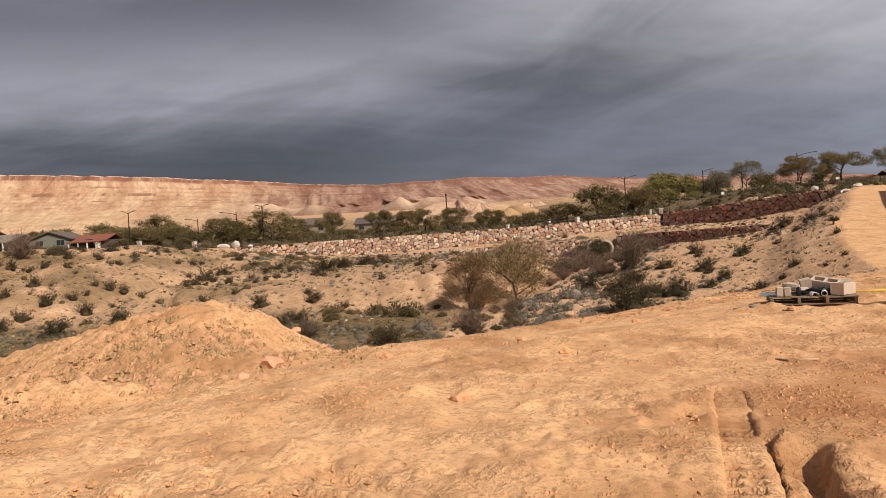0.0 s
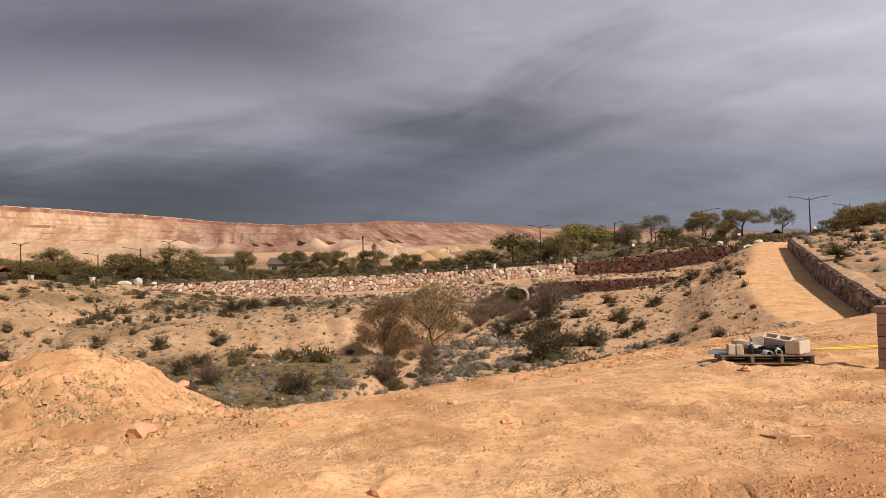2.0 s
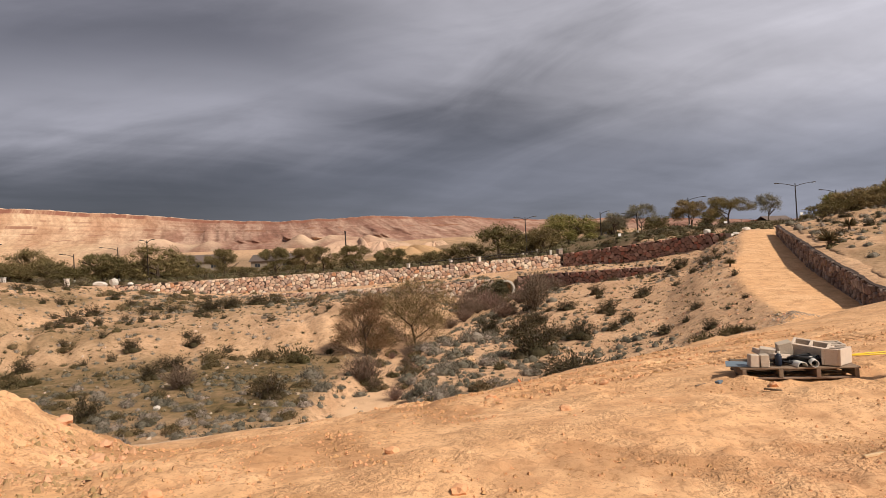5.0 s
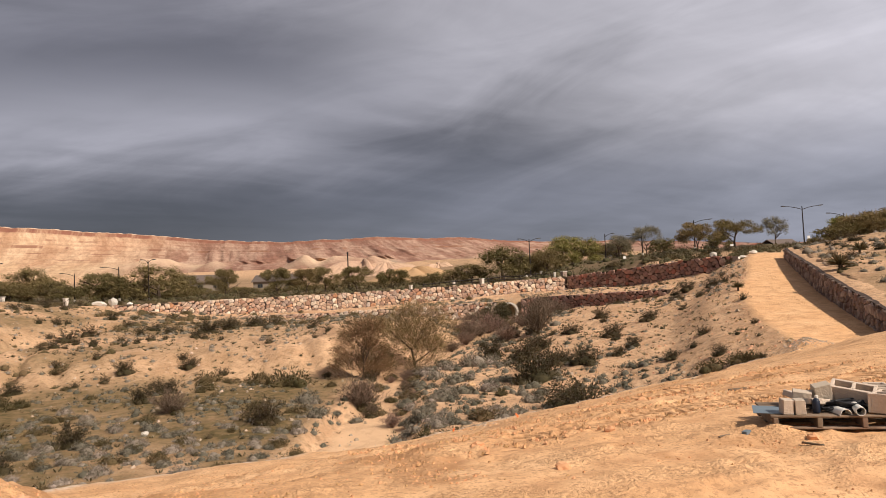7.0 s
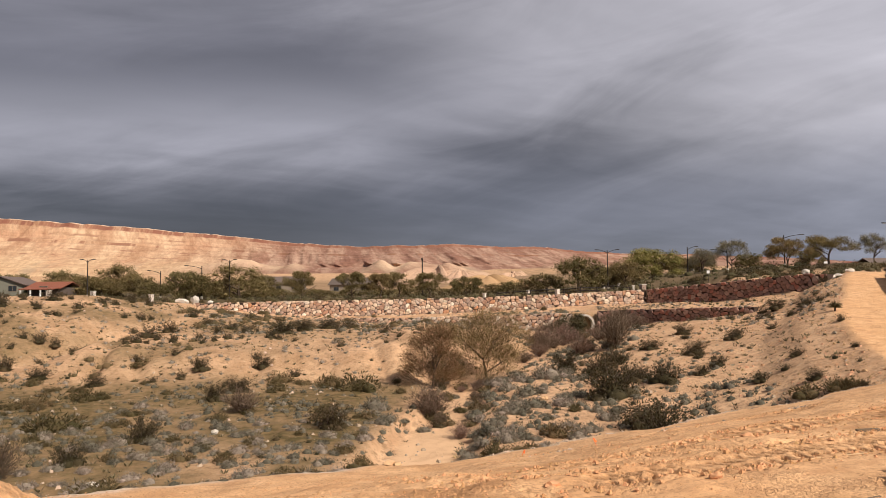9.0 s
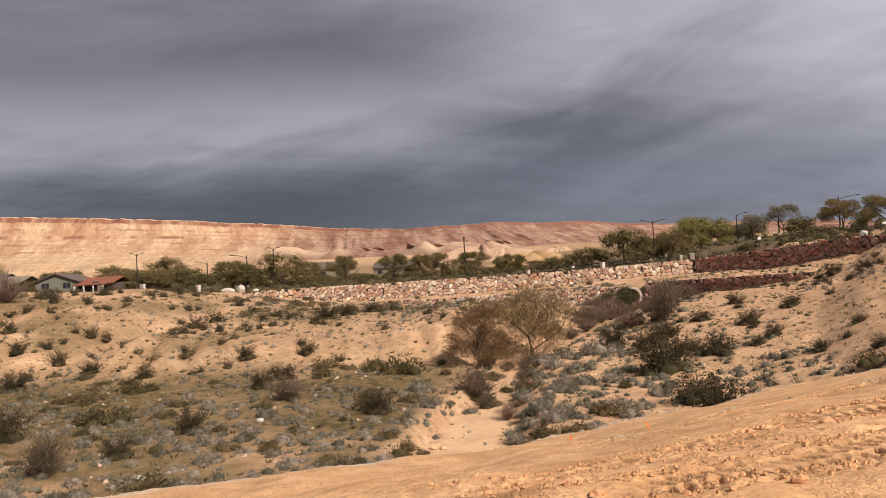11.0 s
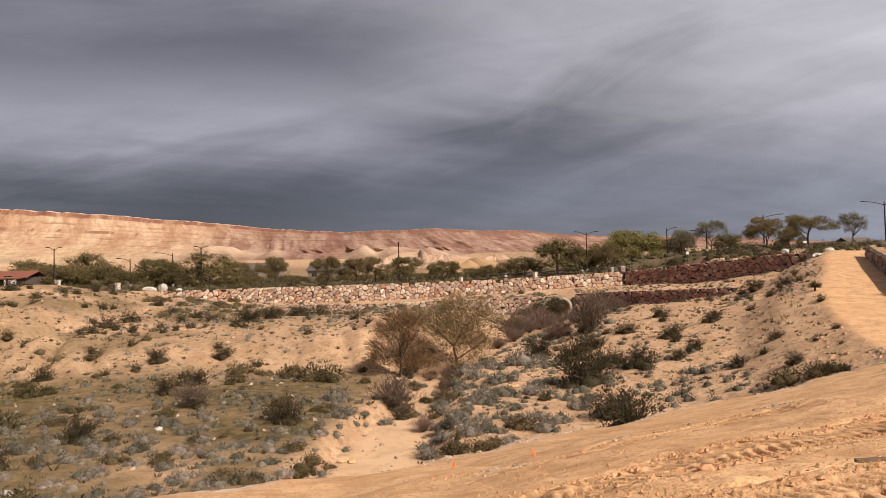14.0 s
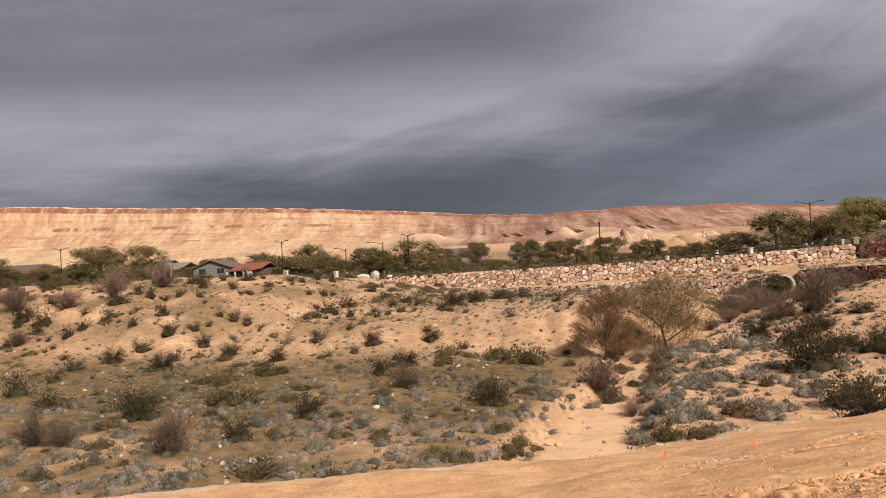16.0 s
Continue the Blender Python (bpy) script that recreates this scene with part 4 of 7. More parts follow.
    n3, bp = N("ShaderNodeTexNoise"), N("ShaderNodeBump")
    n3.inputs["Scale"].default_value, n3.inputs["Detail"].default_value = 0.10, 8
    L(co.outputs["Object"], n3.inputs["Vector"])
    bp.inputs["Strength"].default_value, bp.inputs["Distance"].default_value = 0.7, 3.0
    L(n3.outputs["Fac"], bp.inputs["Height"])
    L(bp.outputs[0], b.inputs["Normal"])
    return m


def build_mesa():
    xs = np.concatenate([np.linspace(-2900, -1700, 80)[:-1], np.linspace(-1700, 620, 900), np.linspace(620, 1500, 60)[1:]])
    vs = np.concatenate([np.linspace(-0.5, 0, 12)[:-1], np.linspace(0, 1, 96), np.linspace(1, 1.6, 8)[1:]])
    x, v = np.meshgrid(xs, vs, indexing="ij")
    crest = interp(x, [(-2900, 262), (-1550, 219), (-1087, 185), (-700, 156), (-445, 133), (-330, 119), (-180, 107), (40, 104), (200, 100), (290, 91), (520, 84), (800, 60), (1500, 55)])
    crest = crest + 1.3 * grain(x, x * 0, 120, 60) + 1.1 * grain(x, x * 0, 26, 59) + 0.8 * grain(x, x * 0, 8, 61)
    toe = interp(x, [(-2900, 70), (-1550, 62), (-770, 56), (-250, 46), (0, 42), (1500, 40)])
    # ravines run down the fall line and widen towards the foot
    lean = x - 70 * (1 - v) + 40 * grain(x, x * 0, 260, 69)
    ridge = 1 - np.abs(grain(lean, v * 8, 120, 62))
    gul = 0.55 * ridge ** 2 + 0.55 * (1 - np.abs(grain(lean, v * 22, 52, 63))) ** 2 + 0.4 * (1 - np.abs(grain(lean, v * 18, 21, 64))) ** 2 + 0.22 * np.abs(grain(lean, v * 14, 9, 57))
    face = interp(v, [(-0.5, -0.75), (-0.3, -0.3), (0, 0), (0.45, 0.26), (0.70, 0.54), (0.73, 0.565), (0.742, 0.61), (0.80, 0.665), (0.935, 0.91), (0.945, 0.975), (1.0, 1.0), (1.6, 1.0)])
    z = toe + (crest - toe) * face
    relief = gul * (0.20 + 1.5 * smooth(x, -620, -120))
    bite = 10 * np.maximum(grain(x, x * 0, 34, 58), 0) * smooth(v, 0.90, 0.95)
    depth = 1190 + 320 * v + 90 * grain(x, x * 0, 420, 65) - 40 * relief * smooth(v, 0.16, 0.48) * (1 - smooth(v, 0.70, 0.955)) * (1.25 - v) + bite
    z = z + 1.3 * grain(x, depth, 14, 66) * smooth(v, 0, 0.1) * (1 - smooth(v, 0.5, 0.7))
    # spurs of pale badland at the foot
    spur = np.maximum(grain(x, x * 0, 95, 67), 0) * smooth(x, -560, -420) * (1 - smooth(x, 330, 420))
    z = z + spur * 20 * np.exp(-((v - 0.12) / 0.14) ** 2) * (0.7 + 0.7 * grain(x, v * 9, 30, 68))
    n, k = x.shape
    i = np.arange(n * k).reshape(n, k)
    quads = np.stack([i[:-1, :-1], i[1:, :-1], i[1:, 1:], i[:-1, 1:]], -1).reshape(-1, 4)
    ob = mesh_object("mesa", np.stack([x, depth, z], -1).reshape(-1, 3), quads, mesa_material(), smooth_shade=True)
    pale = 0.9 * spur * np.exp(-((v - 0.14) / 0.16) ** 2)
    # outside this mask the slope carries the painted cloud shade
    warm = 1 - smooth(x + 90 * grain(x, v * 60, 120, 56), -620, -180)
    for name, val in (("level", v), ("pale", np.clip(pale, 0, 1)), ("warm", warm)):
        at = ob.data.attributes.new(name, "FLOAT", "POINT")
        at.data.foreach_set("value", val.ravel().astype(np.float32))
    return tagged(ob, "long banded tan and red desert mesa with a cliff rim", "mesa", kind="structure")


mesa = build_mesa()


def heap(name, cx, cy, rx, ry, top, base, seed, mat, label, category):
    a, s = np.meshgrid(np.linspace(0, 2 * math.pi, 72, endpoint=False), np.linspace(0, 1, 22), indexing="ij")
    x, y = cx + rx * s * np.cos(a), cy + ry * s * np.sin(a)
    rays = np.abs(grain(np.cos(a) * 5 + 40, np.sin(a) * 5 + 40, 1.0, seed + 3)) - 0.35
    z = base + (top - base) * ((1 - s ** 1.5) ** 1.25 * (1 + 0.55 * rays * np.sin(math.pi * s)) + 0.10 * grain(x, y, rx * 0.22, seed) * (1 - s) + 0.04 * grain(x, y, rx * 0.07, seed + 1))
    z = np.where(s > 0.97, base - 1.5, z)
    n, k = x.shape
    i = np.arange(n * k).reshape(n, k)
    j = np.roll(i, -1, axis=0)
    q = np.stack([i[:, :-1], i[:, 1:], j[:, 1:], j[:, :-1]], -1).reshape(-1, 4)
    return tagged(mesh_object(name, np.stack([x, y, z], -1).reshape(-1, 3), q[:, ::-1], mat, smooth_shade=True), label, category, kind="structure")


# ---- dry-laid stone retaining walls ----
def clip_cell(poly, ax, ay, nx, ny):
    """The part of a polygon on the near side of the line through (ax, ay) with normal (nx, ny)."""
    out = []
    for k, p in enumerate(poly):
        q = poly[(k + 1) % len(poly)]
        dp, dq = (p[0] - ax) * nx + (p[1] - ay) * ny, (q[0] - ax) * nx + (q[1] - ay) * ny
        if dp <= 0:
            out.append(p)
        if dp * dq < 0:
            t = dp / (dp - dq)
            out.append((p[0] + (q[0] - p[0]) * t, p[1] + (q[1] - p[1]) * t))
    return out


def stone_wall(name, line, tops, feet, size, mat, label, seed, thick=0.7, bulge=0.22, out_side=-1, max_parts=300, cope=True):
    """A wall along a polyline. tops, feet: heights as functions of the distance along it. Stones fill its face like cells, each with its own bulge."""
    rng = random.Random(seed)
    pts = [Vector(p) for p in line]
    seg = [(pts[k + 1] - pts[k]).length for k in range(len(pts) - 1)]
    total = sum(seg)

    def place(s, z, off):
        k = 0
        while k < len(seg) - 1 and s > seg[k]:
            s -= seg[k]
            k += 1
        way = (pts[k + 1] - pts[k]).normalized()
        nrm = Vector((way.y, -way.x)) * (1 if out_side < 0 else -1)
        p = pts[k] + way * s + nrm * off
        return Vector((p.x, p.y, z))

    ledge = 0.10 if cope else 0.0
    body, cuts = Soup(), max(2, int(total / 1.5))
    for k in range(cuts + 1):
        s = total * k / cuts
        body.v += [place(s, feet(s) - 0.8, 0), place(s, tops(s) - ledge, 0), place(s, tops(s) - ledge, -thick), place(s, feet(s) - 0.8, -thick)]
    for k in range(cuts):
        for q in range(4):
            body.f.append((4 * k + q, 4 * k + (q + 1) % 4, 4 * k + 4 + (q + 1) % 4, 4 * k + 4 + q))
    body.f += [(3, 2, 1, 0), (4 * cuts, 4 * cuts + 1, 4 * cuts + 2, 4 * cuts + 3)]
    wall = tagged(mesh_object(name, body.v, body.f, MORTAR), label, "retaining wall", kind="structure")
    # cells of a jittered, staggered grid
    step, rise = size, size * 0.60
    tallest = max(tops(total * k / 40) - feet(total * k / 40) for k in range(41)) + 0.5
    seeds, heft = {}, {}
    cols, rws = int(total / step) + 2, int(tallest / rise) + 3
    for c in range(-1, cols + 1):
        for r in range(-1, rws + 1):
            heft[c, r] = rng.uniform(0.40, 1.9)
            seeds[c, r] = ((c + 0.5 * (r % 2) + rng.uniform(-0.46, 0.46)) * step, (r + rng.uniform(-0.44, 0.44)) * rise)
    cells = []
    for (c, r), (sx, sz) in seeds.items():
        if not 0 <= sx <= total:
            continue
        base = feet(min(max(sx, 0), total)) - 0.25
        top = tops(min(max(sx, 0), total))
        zc = base + sz
        poly = [(sx - step, zc - rise), (sx + step, zc - rise), (sx + step, zc + rise), (sx - step, zc + rise)]
        for dc in (-2, -1, 0, 1, 2):
            for dr in (-2, -1, 0, 1, 2):
                o = seeds.get((c + dc, r + dr))
                if o and (dc or dr) and poly:
                    oz = base + o[1]
                    w = heft[c, r] / (heft[c, r] + heft[c + dc, r + dr])
                    poly = clip_cell(poly, sx + (o[0] - sx) * w, zc + (oz - zc) * w, o[0] - sx, oz - zc)
        lim = top + (rng.uniform(-0.03, 0.06) if cope else 0)
        poly = clip_cell(poly, sx, lim, 0, 1) if poly else poly
        poly = clip_cell(poly, 0.0, 0.0, -1, 0) if poly else poly
        poly = clip_cell(poly, total, 0.0, 1, 0) if poly else poly
        if len(poly) < 3 or zc > lim:
            continue
        cut = rng.uniform(0.06, 0.30)
        poly = [(p[0] + (q[0] - p[0]) * g, p[1] + (q[1] - p[1]) * g) for p, q in zip(poly, poly[1:] + poly[:1]) for g in (cut, 1 - cut)]
        mx, mz = sum(p[0] for p in poly) / len(poly), sum(p[1] for p in poly) / len(poly)
        cells.append((mx, mz, poly))
    cells.sort(key=lambda q: q[0])
    extra = Soup()
    skip = len(cells) - max_parts
    for n, (mx, mz, poly) in enumerate(cells):
        verts, faces, k = [], [], len(poly)
        deep = bulge * rng.uniform(0.55, 1.25)
        tiltx, tiltz = rng.uniform(-0.12, 0.12), rng.uniform(-0.12, 0.12)
        for scale, off in ((1.0, -0.12), (0.97, deep * 0.45), (0.84, deep * 0.9), (0.42, deep)):
            for px, pz in poly:
                s = min(max(mx + (px - mx) * (scale - 0.055), 0), total)
                z = mz + (pz - mz) * (scale - 0.055)
                verts.append(place(s, z, off + (tiltx * (px - mx) + tiltz * (pz - mz)) * scale + rng.uniform(-0.012, 0.012)))
        for ring in range(3):
            for q in range(k):
                faces.append((ring * k + q, ring * k + (q + 1) % k, (ring + 1) * k + (q + 1) % k, (ring + 1) * k + q))
        faces.append(tuple(range(3 * k, 4 * k)))
        if out_side > 0:
            faces = [f[::-1] for f in faces]
        if n < max_parts:
            mid = place(mx, mz, 0)
            ob = mesh_object("stone", [v - mid for v in verts], faces, mat, wall)
            ob.location = mid
        else:
            extra.add(verts, faces)
    if extra.v:
        ob = mesh_object("stone_facing", extra.v, extra.f, mat, wall)
        ob["kind"] = "stuff"
    return wall
def wall_tops(line, tops):
    """Heights along a polyline, from (distance share, height) keys."""
    total = sum((Vector(line[k + 1]) - Vector(line[k])).length for k in range(len(line) - 1))
    return lambda s: float(interp(s / total, tops))


def ground_feet(line, side, off=0.6, lift=-0.15):
    pts = [Vector(p) for p in line]

    def feet(s):
        k = 0
        while k < len(pts) - 2 and s > (pts[k + 1] - pts[k]).length:
            s -= (pts[k + 1] - pts[k]).length
            k += 1
        way = (pts[k + 1] - pts[k]).normalized()
        p = pts[k] + way * s + Vector((way.y, -way.x)) * off * side
        return float(land(np.array([p.x]), np.array([p.y]), False)[0]) + lift
    return feet


MAIN_LINE = [(-38.2, 117.0), (31.3, 118.7)]
BEND_LINE = [(31.35, 118.6), (38.0, 109.3), (47.3, 95.8)]
LOW_LINE = [(-23.0, 115.1), (-14.0, 113.4), (3.0, 110.1), (17.9, 107.3)]
LOW_BEND = [(21.2, 106.6), (24.5, 105.8), (36.6, 91.8)]
RAMP_LINE = [(26.0, 34.0), (28.65, 42.4), (31.9, 50.5), (35.45, 58.8), (43.65, 75.7), (49.2, 86.8)]

wall_terrace = stone_wall("wall_terrace", MAIN_LINE, wall_tops(MAIN_LINE, [(0, 0.78), (0.48, 1.1), (0.70, 1.3), (0.88, 1.75), (1, 2.1)]), ground_feet(MAIN_LINE, 1, 1.0, -0.3), 0.70, STONE,
                          "long pink and cream boulder retaining wall below the park", 11, thick=1.6, bulge=0.16)
wall_bend = stone_wall("wall_bend", BEND_LINE, wall_tops(BEND_LINE, [(0, 2.12), (0.45, 2.9), (0.9, 3.75), (1, 3.7)]), ground_feet(BEND_LINE, 1, 1.0, -0.4), 0.74, SHADED_STONE,
                       "shaded red boulder retaining wall bending towards the ramp", 12, thick=1.6, bulge=0.16)
wall_lower = stone_wall("wall_lower", LOW_LINE, wall_tops(LOW_LINE, [(0, -1.55), (0.25, -1.62), (0.45, -1.66), (0.6, -1.42), (0.85, -1.25), (1, -1.1)]), ground_feet(LOW_LINE, 1, 1.2, -0.4), 0.66, STONE,
                        "low pink boulder wall beside the culvert", 13, thick=1.6, bulge=0.15)
wall_lower_bend = stone_wall("wall_lower_bend", LOW_BEND, wall_tops(LOW_BEND, [(0, -0.8), (0.15, -0.66), (0.6, -0.38), (1, -0.15)]), ground_feet(LOW_BEND, 1, 1.4, -0.5), 0.64, SHADED_STONE,
                             "low shaded boulder wall under the bend", 14, thick=1.6, bulge=0.15)


def ramp_top(s):
    y = 34 + s / 57.8 * 52.8
    return float(ramp_height(y) + interp(y, [(34, 1.15), (44, 1.55), (60, 1.8), (86, 1.2)]))


wall_ramp = stone_wall("wall_ramp", RAMP_LINE, ramp_top, ground_feet(RAMP_LINE, -1), 0.56, RAMP_STONE,
                       "grey-brown rubble retaining wall along the dirt ramp", 15, out_side=1, thick=1.5, bulge=0.13, cope=False)


def backfill():
    """Soil lying on the top of the ramp's wall, up to its face stones."""
    soup, pts = Soup(), [Vector(p) for p in RAMP_LINE]
    total = sum((pts[k + 1] - pts[k]).length for k in range(len(pts) - 1))
    for n in range(81):
        s = rest = total * n / 80
        k = 0
        while k < len(pts) - 2 and rest > (pts[k + 1] - pts[k]).length:
            rest -= (pts[k + 1] - pts[k]).length
            k += 1
        way = (pts[k + 1] - pts[k]).normalized()
        side, p, z = Vector((way.y, -way.x)), pts[k] + way * rest, ramp_top(s)
        for off, up in ((0.22, -0.02), (0.5, 0.05), (1.2, 0.10), (1.9, 0.02), (2.4, -0.35)):
            q = p + side * off
            soup.v.append(Vector((q.x, q.y, z + up + 0.03 * float(grain(q.x, q.y, 0.6, 87)))))
    for n in range(80):
        for j in range(4):
            soup.f.append((5 * n + j, 5 * n + j + 1, 5 * n + 6 + j, 5 * n + 5 + j))
    return tagged(mesh_object("backfill", soup.v, soup.f, SOIL, smooth_shade=True), "pale soil filled in behind the ramp wall", "soil", kind="structure")


backfill()


# ---- culvert ----
def build_culvert():
    root = tagged(new("culvert"), "pale concrete culvert mouth in the stone wall", "culvert")
    root.location = (19.5, 106.7, -2.55)
    ring, n = Soup(), 28
    for r, yy in ((1.28, -0.35), (1.28, 1.8), (1.02, 1.8), (1.02, -0.35)):
        for k in range(n):
            a = 2 * math.pi * k / n
            ring.v.append(Vector((r * math.cos(a), yy, r * math.sin(a))))
    for q in range(4):
        for k in range(n):
            ring.f.append((q * n + k, q * n + (k + 1) % n, ((q + 1) % 4) * n + (k + 1) % n, ((q + 1) % 4) * n + k))
    mesh_object("pipe", ring.v, ring.f, CONCRETE, root, smooth_shade=False)
    # a black disc stands in for the shade deep inside the pipe
    disc = [Vector((1.03 * math.cos(2 * math.pi * k / n), 1.75, 1.03 * math.sin(2 * math.pi * k / n))) for k in range(n)]
    mesh_object("inner_end", disc, [tuple(range(n))], BLACK_PLASTIC, root)
    return root


build_culvert()
heap("sand_hill", 13.9, 256.0, 21.0, 18.0, 8.5 - 0.4, 2.4, 70, SAND_HEAP, "smooth tan sand heap beyond the park trees", "sand heap")


for bx, by, brx, btop, n in ((-34.0, 590, 36, 19.0, 0), (-9.0, 600, 60, 25.5, 2), (10.0, 585, 46, 21.0, 4), (53.0, 600, 30, 20.0, 5), (76.0, 610, 46, 16.0, 6), (-60.0, 640, 60, 19.0, 7)):
    heap("badland_hill", bx, by, brx, brx * 0.8, btop, 4.0, 72 + 2 * n, BADLAND, "pale pinkish clay hill at the foot of the mesa", "hill")


# ---- plants ----
def bush_mesh(kind, seed):
    """Stems and foliage of a bush about one unit across."""
    rng = random.Random(seed)
    stems, leaves = Soup(), Soup()
    def dome(wide, tall, count, fuzz, blade, slim, lift=0.9, lobes=7, core=0.62):
        """A dense mound of rounded lumps with short blades standing out all over them."""
        humps = [(0.0, 0.0, 0.82)] + [(rng.uniform(-0.55, 0.55), rng.uniform(-0.55, 0.55), rng.uniform(0.34, 0.6)) for _ in range(lobes)]
        for hx, hy, hr in humps:
            knoll(leaves, (hx * wide, hy * wide, 0), hr * wide * core, hr * tall * core, rng)
        for _ in range(count):
            hx, hy, hr = humps[rng.randrange(len(humps))]
            d = Vector((rng.gauss(0, 1), rng.gauss(0, 1), abs(rng.gauss(0, 0.8)))).normalized()
            r = hr * rng.uniform(0.62, 0.96)
            p = Vector(((hx + d.x * r) * wide, (hy + d.y * r) * wide, d.z * r * tall))
            way = d + Vector((rng.gauss(0, fuzz), rng.gauss(0, fuzz), lift))
            leaves.leaf(p, way, rng.uniform(0.5, 1.3) * blade, rng.uniform(0.6, 1.3) * slim, rng)

    if kind in ("creosote", "small"):
        big = kind == "creosote"
        for _ in range(46 if big else 24):
            a, lean = rng.uniform(0, 2 * math.pi), rng.uniform(0.05, 1.0) ** 0.6
            length = rng.uniform(0.42, 0.70)
            tip = Vector((math.cos(a) * lean * 0.5, math.sin(a) * lean * 0.5, length * (1.02 - 0.52 * lean)))
            mid = tip * 0.5 + Vector((rng.uniform(-0.05, 0.05), rng.uniform(-0.05, 0.05), 0.03))
            stems.add(*tube([(math.cos(a) * 0.03, math.sin(a) * 0.03, -0.03), mid, tip], [0.007, 0.005, 0.0015], 3))
            for _ in range(32 if big else 14):
                t = rng.uniform(0.3, 1.04)
                p = mid * 2 * t * (1 - t) + tip * t * t + Vector((rng.gauss(0, 0.035), rng.gauss(0, 0.035), rng.gauss(0, 0.03)))
                leaves.leaf(p, (rng.uniform(-0.8, 0.8) + tip.x, rng.uniform(-0.8, 0.8) + tip.y, rng.uniform(0.0, 1.2)), rng.uniform(0.03, 0.065) * (1 if big else 1.4), rng.uniform(0.012, 0.022) * (1 if big else 1.4), rng)
        dome(0.45 if big else 0.42, 0.44 if big else 0.40, 560 if big else 200, 0.6, 0.06 if big else 0.08, 0.017 if big else 0.024, 0.9, 6 if big else 4)
    elif kind in ("sage", "olive"):
        for _ in range(6):
            a = rng.uniform(0, 2 * math.pi)
            stems.add(*tube([(0, 0, -0.03), (math.cos(a) * 0.2, math.sin(a) * 0.2, 0.12)], [0.014, 0.006], 3))
        dome(0.48, 0.54 if kind == "sage" else 0.50, 720, 0.8, 0.095, 0.024, 0.5, 5, 0.60 if kind == "sage" else 0.52)
    else:
        for _ in range(40):
            a, lean = rng.uniform(0, 2 * math.pi), rng.uniform(0.1, 1.0)
            tip = Vector((math.cos(a) * lean * 0.46, math.sin(a) * lean * 0.46, rng.uniform(0.34, 0.62) * (1.1 - 0.5 * lean)))
            stems.add(*tube([(0, 0, -0.03), tip * 0.5 + Vector((0, 0, 0.04)), tip], [0.007, 0.004, 0.0015], 3))
            for _ in range(64):
                t = rng.uniform(0.15, 1.0)
                p = tip * t + Vector((rng.gauss(0, 0.05), rng.gauss(0, 0.05), rng.gauss(0, 0.03)))
                way = Vector((rng.gauss(0, 0.5) + tip.x, rng.gauss(0, 0.5) + tip.y, rng.uniform(0.2, 1.2)))
                leaves.leaf(p, way, rng.uniform(0.06, 0.18), rng.uniform(0.004, 0.010), rng)
    return stems, leaves


KINDS = {
    "creosote": ("creosote_bush", "dark olive creosote bush with many thin stems", "bush", CREOSOTE, "foliage"),
    "small": ("desert_shrub", "small dark brown-green desert shrub on pale soil", "shrub", CREOSOTE, "foliage"),
    "sage": ("sagebrush", "low rounded silver-grey sagebrush in the wash", "sagebrush", SAGE, "foliage"),
    "olive": ("olive_shrub", "dense olive-brown mounded desert shrub", "shrub", OLIVE, "foliage"),
    "twig": ("bare_bush", "leafless pinkish-brown twiggy bush", "bush", TWIG, "brush"),
}
PROTOS = {}
for kind, (name, label, category, mat, leafname) in KINDS.items():
    PROTOS[kind] = []
    for v in range(4):
        st, lv = bush_mesh(kind, 100 * len(PROTOS) + v)
        meshes = []
        for soup, m, nm in ((st, BARK, name), (lv, mat, leafname)):
            me = bpy.data.meshes.new(nm)
            me.from_pydata([tuple(q) for q in soup.v], [], soup.f)
            soften(me, soup)
            me.materials.append(m)
            meshes.append(me)
        PROTOS[kind].append(meshes)
PLANT_RNG = random.Random(5)


def plant(kind, x, y, size, tall=1.0, sink=0.03):
    """A bush of the given width, standing on the ground."""
    name, label, category, mat, leafname = KINDS[kind]
    st, lv = PROTOS[kind][PLANT_RNG.randrange(4)]
    ob = tagged(new(name, st), label, category, group=category + "s of the wash")
    leaf = new(leafname, lv)
    leaf.parent = ob
    ob.location = (x, y, height(x, y) - sink)
    ob.rotation_euler = (PLANT_RNG.uniform(-0.06, 0.06), PLANT_RNG.uniform(-0.06, 0.06), PLANT_RNG.uniform(0, 6.28))
    w = size * {"sage": 1.15, "olive": 1.25, "small": 1.15, "creosote": 1.0, "twig": 1.0}[kind] * PLANT_RNG.uniform(0.92, 1.08)
    ob.scale = (w, w * PLANT_RNG.uniform(0.85, 1.1), w * tall * PLANT_RNG.uniform(0.8, 1.1))
    return ob


CREOSOTE_BUSHES = [
    (15.5, 56.0, 2.8), (18.1, 56.0, 1.5), (19.7, 57.4, 1.7), (19.7, 50.4, 1.6), (20.8, 46.0, 1.2), (22.9, 52.6, 1.3), (25.5, 69.1, 2.6),
    (23.6, 77.3, 2.2), (18.7, 71.1, 2.3), (20.5, 64.5, 2.6), (37.3, 87.6, 2.4), (35.3, 76.8, 2.1), (44.7, 91.5, 1.6), (32.7, 74.2, 1.3),
    (32.1, 79.3, 1.3), (24.9, 49.4, 0.8), (14.3, 92.8, 3.3), (8.4, 31.6, 2.6), (13.9, 58.2, 2.8), (10.5, 67.3, 3.2), (14.6, 66.4, 3.2),
    (-17.2, 85.4, 3.6), (-15.8, 89.1, 3.1), (-13.4, 92.4, 2.9),
]
